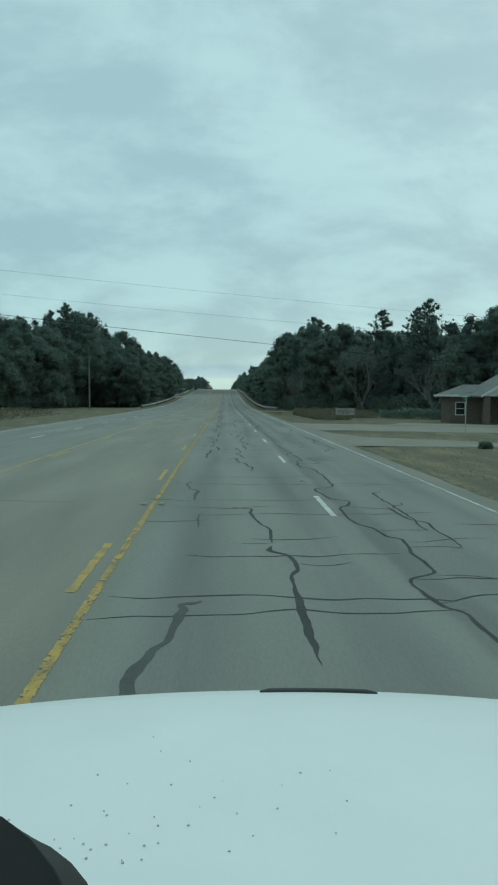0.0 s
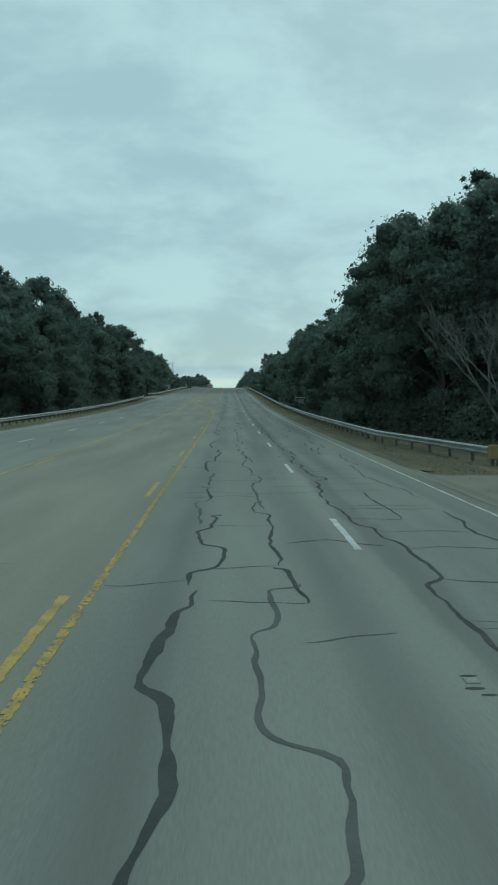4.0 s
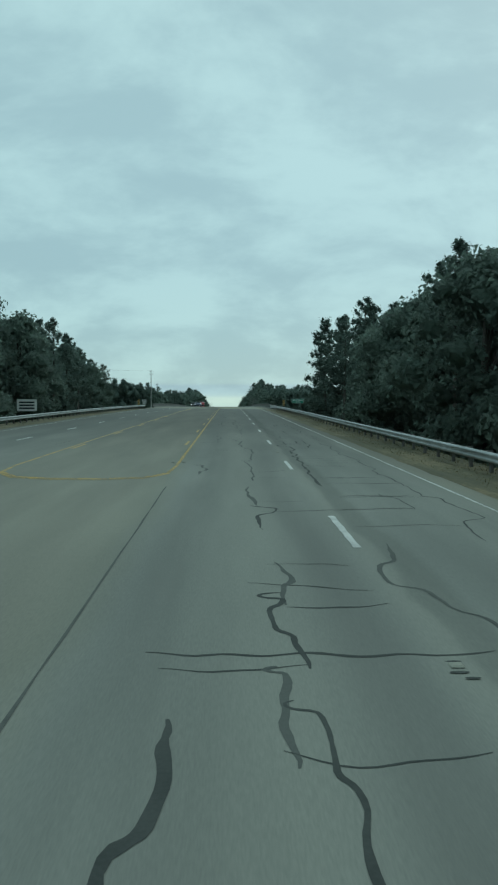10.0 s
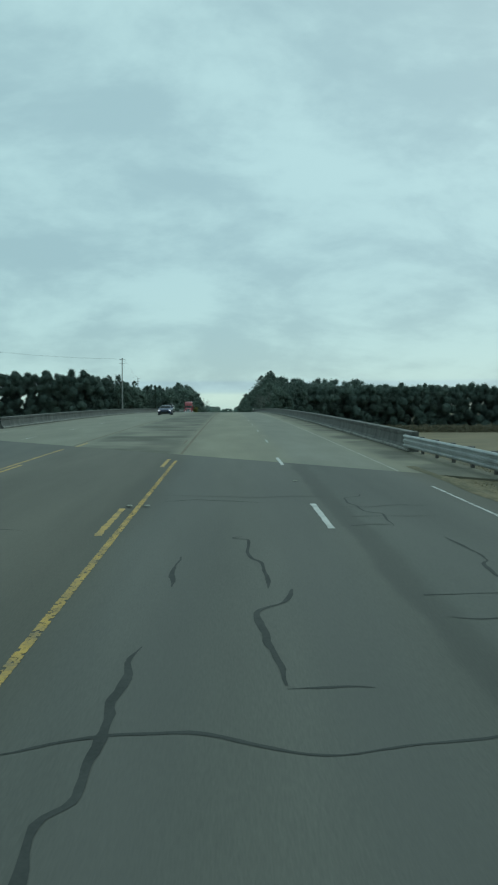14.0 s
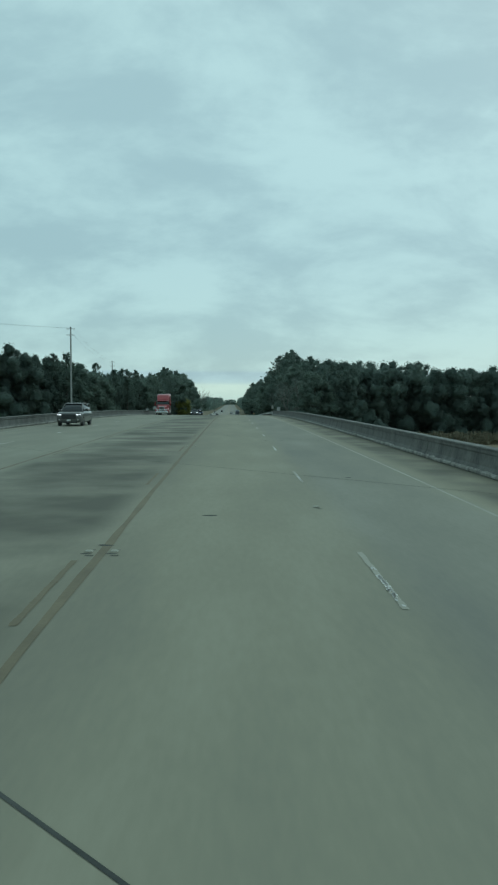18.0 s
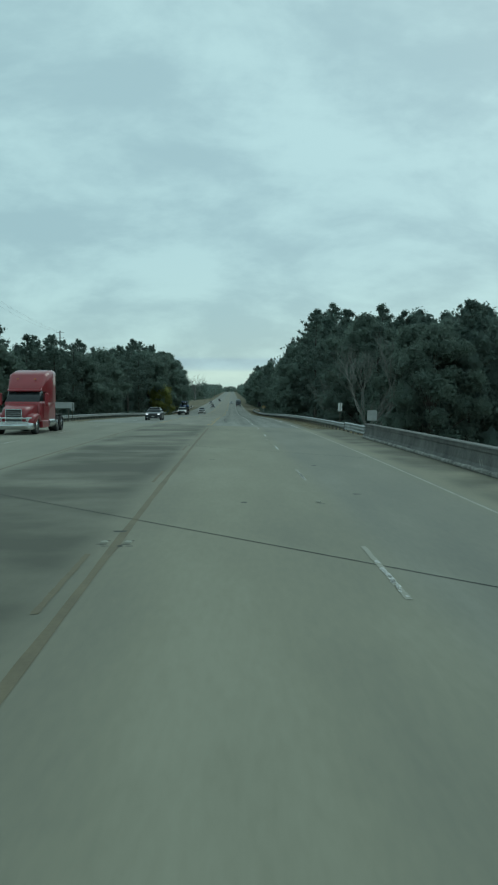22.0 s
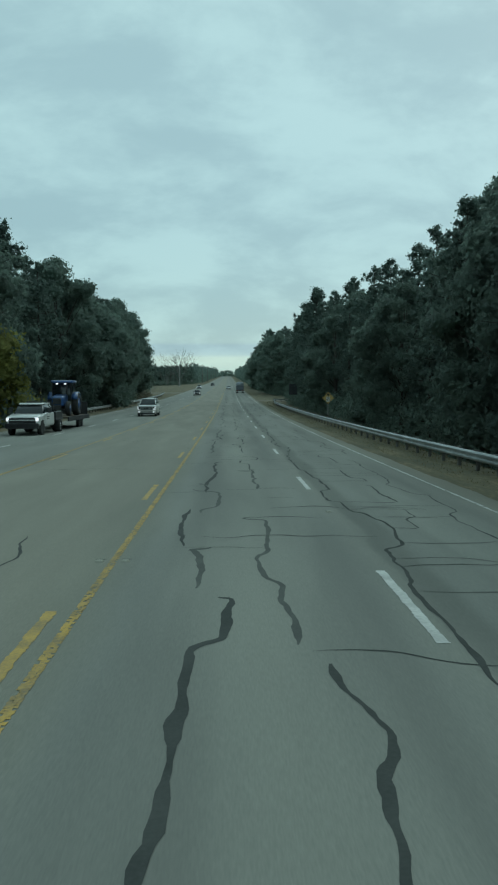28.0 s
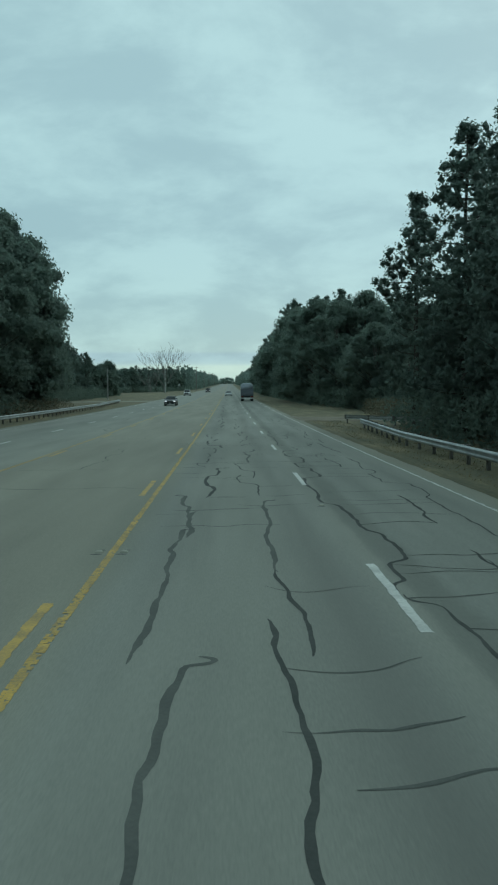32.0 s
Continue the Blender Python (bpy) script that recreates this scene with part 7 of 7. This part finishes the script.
def lettering(text, size, mat, parent, x, y, z, name="lettering"):
    """Words on a board that faces back along the road."""
    cu = bpy.data.curves.new("words", "FONT")
    cu.body, cu.size, cu.align_x, cu.align_y, cu.extrude = text, size, "CENTER", "CENTER", 0.002
    ob = bpy.data.objects.new("words", cu)
    scene.collection.objects.link(ob)
    bpy.context.view_layer.update()
    me = bpy.data.meshes.new_from_object(ob.evaluated_get(bpy.context.evaluated_depsgraph_get()))
    bpy.data.objects.remove(ob)
    me.materials.clear()
    me.materials.append(mat)
    part(name, me, parent, m=pose(x, y, z, 90, 0, 0))


def board(parent, name, x, z, w, h, mat, edge=None, y=0.0, turn=0.0):
    """A sign sheet 4 mm thick with cut corners, its foot at z."""
    b = part(name, Shape().box(-w / 2, w / 2, -0.004, 0.004, -h / 2, h / 2).mesh(name, mat), parent, m=pose(x, y, z + h / 2, 0, turn, 0))
    if edge:
        e = 0.03
        part("border", Shape().box(-w / 2 + 0.02, w / 2 - 0.02, -0.007, -0.005, h / 2 - 0.02 - e, h / 2 - 0.02).box(-w / 2 + 0.02, w / 2 - 0.02, -0.007, -0.005, -h / 2 + 0.02, -h / 2 + 0.02 + e)
             .box(-w / 2 + 0.02, -w / 2 + 0.02 + e, -0.007, -0.005, -h / 2 + 0.05, h / 2 - 0.05).box(w / 2 - 0.02 - e, w / 2 - 0.02, -0.007, -0.005, -h / 2 + 0.05, h / 2 - 0.05).mesh("border", edge), b)
    return b


def sign(label, x, y, posts, mat=OLIVE, name="road_sign"):
    """A sign's standing: an Empty on the ground with posts of (x, top)."""
    z = ground_z(x, y)
    t = thing(name, label, "sign", pose(x, y, z))
    for px, top in posts:
        part("post", Shape().box(px - 0.03, px + 0.03, 0.012, 0.06, -0.5, top - z, 0.006).mesh("post", mat), t)
    return t, z


# black information boards
t, z = sign("black tourist information boards with white lettering and a closed notice", 10.1, 218, [(-1.02, 1.75), (0.9, 1.75)], name="information_sign")
b = board(t, "upper_board", 0, 1.42 - z, 1.95, 0.34, SIGN_BLACK)
part("lettering_bar", Shape().box(-0.55, 0.55, -0.008, -0.005, -0.045, 0.045).mesh("lettering_bar", LETTER_WHITE), b)
part("emblem", Shape().tube([(-0.78, -0.008, 0), (-0.78, -0.004, 0)], 0.13, 16).mesh("emblem", SIGN_BACK), b)
lettering("\u2190", 0.26, LETTER_WHITE, b, 0.78, -0.006, 0, "arrow")
b = board(t, "middle_board", 0, 0.92 - z, 1.95, 0.44, SIGN_BLACK)
part("lettering_bar", Shape().box(-0.5, 0.45, -0.008, -0.005, 0.06, 0.13).mesh("lettering_bar", LETTER_WHITE), b)
part("lettering_bar", Shape().box(-0.5, 0.30, -0.008, -0.005, -0.12, -0.05).mesh("lettering_bar", LETTER_WHITE), b)
part("emblem", Shape().box(-0.9, -0.66, -0.008, -0.005, -0.02, 0.13).mesh("emblem", SIGN_BACK), b)
lettering("\u2190", 0.26, LETTER_WHITE, b, 0.78, -0.006, 0, "arrow")
b = board(t, "closed_board", 0, 0.58 - z, 1.6, 0.27, SIGN_BLACK)
part("rule", Shape().box(-0.75, 0.75, -0.008, -0.005, 0.13, 0.15).mesh("rule", LETTER_WHITE), b)
lettering("CLOSED", 0.27, LETTER_WHITE, b, 0.1, -0.006, 0)

# green bridge sign
t, z = sign("green bridge name sign with white lettering on two posts", 11.5, 411.6, [(-0.72, 6.0), (0.6, 6.0)])
b = board(t, "board", 0, 5.40 - z, 2.06, 0.74, SIGN_GREEN, LETTER_WHITE)
part("lettering_bar", Shape().box(-0.84, -0.32, -0.008, -0.005, 0.07, 0.2).box(-0.22, -0.1, -0.008, -0.005, 0.07, 0.2).box(0.0, 0.52, -0.008, -0.005, 0.07, 0.2).box(0.62, 0.84, -0.008, -0.005, 0.07, 0.2).mesh("lettering_bar", LETTER_WHITE), b)
lettering("BRIDGE", 0.21, LETTER_WHITE, b, 0, -0.006, -0.15)


def object_marker(x, y, top, side):
    """A narrow panel of slanting black and amber stripes at the end of a rail."""
    t, z = sign("narrow amber and black striped marker panel at the bridge's end", x, y, [(0, top)], name="object_marker")
    b = board(t, "panel", 0, top - 0.95 - z, 0.36, 0.95, SIGN_YELLOW)
    for k in range(4):
        c = -0.36 + 0.24 * k
        part("stripe", Shape().prism([(-0.18, c - 0.05 + side * 0.1), (0.18, c - 0.05 - side * 0.1), (0.18, c + 0.07 - side * 0.1), (-0.18, c + 0.07 + side * 0.1)], "y", -0.009, -0.005).mesh("stripe", LETTER_BLACK), b)


object_marker(9.1, 411, 5.95, -1)
object_marker(-16.9, 424, 6.2, 1)


def plain_sign(label, x, y, top, w, h, mat, bars=0, posts=(0,), name="road_sign", extra=()):
    t, z = sign(label, x, y, [(p, top - 0.05) for p in posts], name=name)
    b = board(t, "board", 0, top - h - z, w, h, mat)
    for k in range(bars):
        zz = h / 2 - h * (k + 1) / (bars + 1)
        part("lettering_bar", Shape().box(-w * 0.38, w * 0.38, -0.008, -0.005, zz - h * 0.08, zz + h * 0.06).mesh("lettering_bar", LETTER_BLACK), b)
    for xx, tt, ww, hh in extra:
        board(t, "panel", xx, tt - hh - z, ww, hh, SIGN_BACK, y=0.004)
        part("post", Shape().box(xx - 0.025, xx + 0.025, -0.05, -0.006, -0.4, tt - 0.03 - z, 0.004).mesh("post", OLIVE), t)
    return t


plain_sign("white rectangular road sign with black lettering by the bridge", -18.4, 447, 6.6, 0.78, 0.92, SIGN_WHITE, 3)
plain_sign("broad white sign board with rows of lettering across the highway", -19.9, 356.5, 5.05, 1.95, 1.15, SIGN_WHITE, 3, (-0.6, 0.6))
plain_sign("bare grey back of a small road sign beside the barrier", 8.9, 637.4, 6.5, 0.62, 0.66, SIGN_BACK, 0)
t = plain_sign("pale back of a narrow two-panel marker by the guardrail", 8.15, 647.2, 6.76, 0.13, 0.62, SIGN_WHITE, 0, (0.09,), "object_marker")
board(t, "panel", 0.18, 6.76 - 0.62 - ground_z(8.15, 647.2), 0.13, 0.62, SIGN_WHITE)
plain_sign("pale back of a wide sign with a narrow marker beside it", -16.9, 665.8, 6.33, 1.7, 0.62, SIGN_BACK, 0, (-0.55, 0.55), extra=((0.95, 6.33, 0.35, 0.85),))
plain_sign("bare grey back of a small road sign by the barrier", -18.0, 655.5, 5.95, 0.6, 0.8, SIGN_BACK, 0)
plain_sign("pale back of a small road sign far across the highway", -18.5, 1120, 1.2, 0.75, 0.9, SIGN_BACK, 0)

plain_sign("dark blank sign board on a single post behind the guardrail", 9.4, 851, road_z(851) + 3.6, 1.2, 1.6, SIGN_BLACK, 0)

# amber diamond: lower speed ahead
t, z = sign("amber diamond sign with an arrow over a white 45 plate", 9.0, 807.3, [(0, road_z(807.3) + 2.5)], SIGN_BACK, "warning_sign")
c = road_z(807.3) + 2.08 - z
dm = part("diamond", Shape().prism([(0, -0.56), (0.56, 0), (0, 0.56), (-0.56, 0)], "y", -0.004, 0.004).mesh("diamond", SIGN_YELLOW), t, m=pose(0, 0, c))
part("edge_line", Shape().prism([(0, -0.53), (0.53, 0), (0, 0.53), (-0.53, 0)], "y", -0.0065, -0.0045).mesh("edge_line", LETTER_BLACK), dm)
part("face", Shape().prism([(0, -0.505), (0.505, 0), (0, 0.505), (-0.505, 0)], "y", -0.0095, -0.0065).mesh("face", SIGN_YELLOW), dm)
part("arrow", Shape().prism([(-0.05, 0.16), (0.05, 0.16), (0.05, 0.25), (0.17, 0.25), (0, 0.42), (-0.17, 0.25), (-0.05, 0.25)], "y", -0.0125, -0.0095).mesh("arrow", LETTER_BLACK), dm)
part("speed_plate", Shape().box(-0.17, 0.17, -0.0125, -0.0095, -0.34, 0.13).mesh("speed_plate", SIGN_WHITE), dm)
part("lettering_bar", Shape().box(-0.12, 0.12, -0.0155, -0.0125, 0.05, 0.09).mesh("lettering_bar", LETTER_BLACK), dm)
lettering("45", 0.34, LETTER_BLACK, dm, 0, -0.0125, -0.15)

# painted board in the weeds
t, z = sign("white painted notice board for an air condition service", 12.4, 77.7, [(-1.02, 1.05), (1.02, 1.0), (-1.35, 0.9)], POLE_WOOD, "notice_board")
b = board(t, "board", 0, 0.22 - z, 1.95, 0.70, BOARD_WHITE)
for k, (word, size) in enumerate((("AIR", 0.22), ("CONDITION", 0.31), ("SERVICE", 0.27))):
    lettering(word, size, LETTER_BLACK, b, 0, -0.006, 0.22 - 0.21 * k)

# street name post and delineator
t, z = sign("slim street-name sign on a pale post at the corner", 15.2, 46, [(0, 2.4)], POLE_GREY, "street_sign")
b = board(t, "name_plate", -0.12, 2.2 - z, 0.62, 0.16, SIGN_GREEN, y=-0.012)
part("lettering_bar", Shape().box(-0.24, 0.24, -0.008, -0.005, -0.04, 0.04).mesh("lettering_bar", LETTER_WHITE), b)
part("name_plate", Shape().box(-0.004, 0.004, -0.3, 0.3, -0.08, 0.08).mesh("name_plate", SIGN_GREEN), t, m=pose(0.0, 0.3, 2.1 - z))
t, z = sign("slim pale delineator post at the guardrail", 7.45, 224, [(0, road_z(224) + 0.9)], POLE_GREY, "delineator")
board(t, "reflector", 0, road_z(224) + 0.72 - z, 0.1, 0.16, SIGN_BACK)

# ---- the brick house ----
BRICK = material("red_brown_brick_wall", (0.085, 0.066, 0.055), (0.16, 0.125, 0.10), 3.0, 0.9, bump=0.006, fine=28, stretch=(1, 1, 2.5))
TRIM = material("white_house_trim", (0.55, 0.56, 0.54), (0.68, 0.68, 0.66), 1.2, 0.7, fine=14)
SHINGLE = material("grey_roof_shingles", (0.11, 0.115, 0.11), (0.19, 0.19, 0.18), 1.4, 0.9, bump=0.008, fine=18, stretch=(1, 1, 3))
hz = ground_z(27, 76)
house = thing("brick_house", "low brick house with a white gabled porch and grey shingle roof", "house", pose(0, 0, hz))
X0, X1, Y0, Y1, EV = 23.1, 42.0, 76.0, 79.6, 2.95
wall = part("wall", Shape().box(X0, 23.6, Y0, Y0 + 0.25, -0.4, EV).box(24.6, 28.0, Y0, Y0 + 0.25, -0.4, EV).box(29.0, X1, Y0, Y0 + 0.25, -0.4, EV).box(23.6, 24.6, Y0, Y0 + 0.25, -0.4, 0.9).box(23.6, 24.6, Y0, Y0 + 0.25, 2.2, EV)
            .box(28.0, 29.0, Y0, Y0 + 0.25, 2.1, EV).box(X0, X0 + 0.25, Y0 + 0.25, Y1, -0.4, EV).box(X1 - 0.25, X1, Y0 + 0.25, Y1, -0.4, EV).box(X0 + 0.25, X1 - 0.25, Y1 - 0.25, Y1, -0.4, EV).mesh("wall", BRICK), house)
wn1 = part("window", Shape().box(23.6, 24.6, Y0 + 0.1, Y0 + 0.14, 0.9, 2.2).mesh("window", GLASS), house)
part("frame", Shape().box(23.56, 23.64, Y0 - 0.03, Y0 + 0.1, 0.86, 2.24).box(24.56, 24.64, Y0 - 0.03, Y0 + 0.1, 0.86, 2.24).box(23.64, 24.56, Y0 - 0.03, Y0 + 0.1, 2.16, 2.24).box(23.64, 24.56, Y0 - 0.03, Y0 + 0.1, 0.86, 0.94).box(23.64, 24.56, Y0, Y0 + 0.08, 1.52, 1.57).mesh("frame", TRIM), wn1)
part("door", Shape().box(28.02, 28.98, Y0 + 0.08, Y0 + 0.14, -0.1, 2.1, 0.01).mesh("door", DARK_TRIM), house)
rid = EV + 1.1
part("roof", Shape().add([(X0 - 0.6, Y0 - 0.6, EV), (X1 + 0.6, Y0 - 0.6, EV), (X1 + 0.6, Y1 + 0.6, EV), (X0 - 0.6, Y1 + 0.6, EV), (X0 + 1.8, (Y0 + Y1) / 2, rid), (X1 - 1.8, (Y0 + Y1) / 2, rid)],
                         [(0, 1, 5, 4), (1, 2, 5), (2, 3, 4, 5), (3, 0, 4), (3, 2, 1, 0)]).mesh("roof", SHINGLE), house)
part("fascia", Shape().box(X0 - 0.65, X1 + 0.65, Y0 - 0.66, Y0 - 0.61, EV - 0.16, EV + 0.05).box(X0 - 0.66, X0 - 0.61, Y0 - 0.6, Y1 + 0.6, EV - 0.16, EV + 0.05).mesh("fascia", TRIM), house)
PX0, PX1, PY = 25.4, 33.4, 72.4
peak = EV + 2.35
part("porch_roof", Shape().add([(PX0 - 0.5, PY - 0.4, EV - 0.05), ((PX0 + PX1) / 2, PY - 0.4, peak + 0.1), (PX1 + 0.5, PY - 0.4, EV - 0.05), (PX0 - 0.5, 79, EV - 0.05), ((PX0 + PX1) / 2, 79, peak + 0.1), (PX1 + 0.5, 79, EV - 0.05)]
                               + [(PX0 - 0.5, PY - 0.4, EV - 0.2), ((PX0 + PX1) / 2, PY - 0.4, peak - 0.05), (PX1 + 0.5, PY - 0.4, EV - 0.2), (PX0 - 0.5, 79, EV - 0.2), ((PX0 + PX1) / 2, 79, peak - 0.05), (PX1 + 0.5, 79, EV - 0.2)],
                               [(0, 1, 4, 3), (1, 2, 5, 4), (6, 9, 10, 7), (7, 10, 11, 8), (0, 6, 7, 1), (1, 7, 8, 2), (0, 3, 9, 6), (2, 8, 11, 5)]).mesh("porch_roof", SHINGLE), house)
gb = part("gable", Shape().prism([(PX0 - 0.2, EV - 0.1), (PX1 + 0.2, EV - 0.1), ((PX0 + PX1) / 2, peak - 0.12)], "y", PY, PY + 0.12).mesh("gable", TRIM), house, "white boarded gable")
for k in (-1, 1):
    part("gable_vent", Shape().box(-0.32, 0.32, -0.03, 0.0, -0.3, 0.3, 0.02).mesh("gable_vent", DARK_TRIM), gb, m=pose((PX0 + PX1) / 2 + k * 0.75, PY - 0.002, EV + 0.6))
    part("barge_board", Shape().add(*(lambda a, b: ([(a[0], PY - 0.45, a[1]), (b[0], PY - 0.45, b[1]), (b[0], PY - 0.45, b[1] - 0.22), (a[0], PY - 0.45, a[1] - 0.22), (a[0], PY - 0.4, a[1]), (b[0], PY - 0.4, b[1]), (b[0], PY - 0.4, b[1] - 0.22), (a[0], PY - 0.4, a[1] - 0.22)],
         [(0, 1, 2, 3), (4, 7, 6, 5), (0, 4, 5, 1), (3, 2, 6, 7), (0, 3, 7, 4), (1, 5, 6, 2)]))(((PX0 + PX1) / 2 + k * 4.5, EV - 0.02), ((PX0 + PX1) / 2, peak + 0.12))).mesh("barge_board", TRIM), house)
for px in (PX0 + 0.3, PX0 + 2.9, PX1 - 0.3):
    part("porch_pier", Shape().box(px - 0.3, px + 0.3, PY + 0.05, PY + 0.6, -0.4, EV - 0.1, 0.01).mesh("porch_pier", BRICK), house)
part("porch_floor", Shape().box(PX0, PX1, PY, Y0, -0.5, 0.02, 0.02).mesh("porch_floor", CONCRETE), house)
car("parked_sedan", "silver-grey car parked in front of the brick house", SILVER, pose(26.3, 60.2, ground_z(27, 62) + 0.05, 0, 0, 0), lit=False, **SEDAN)
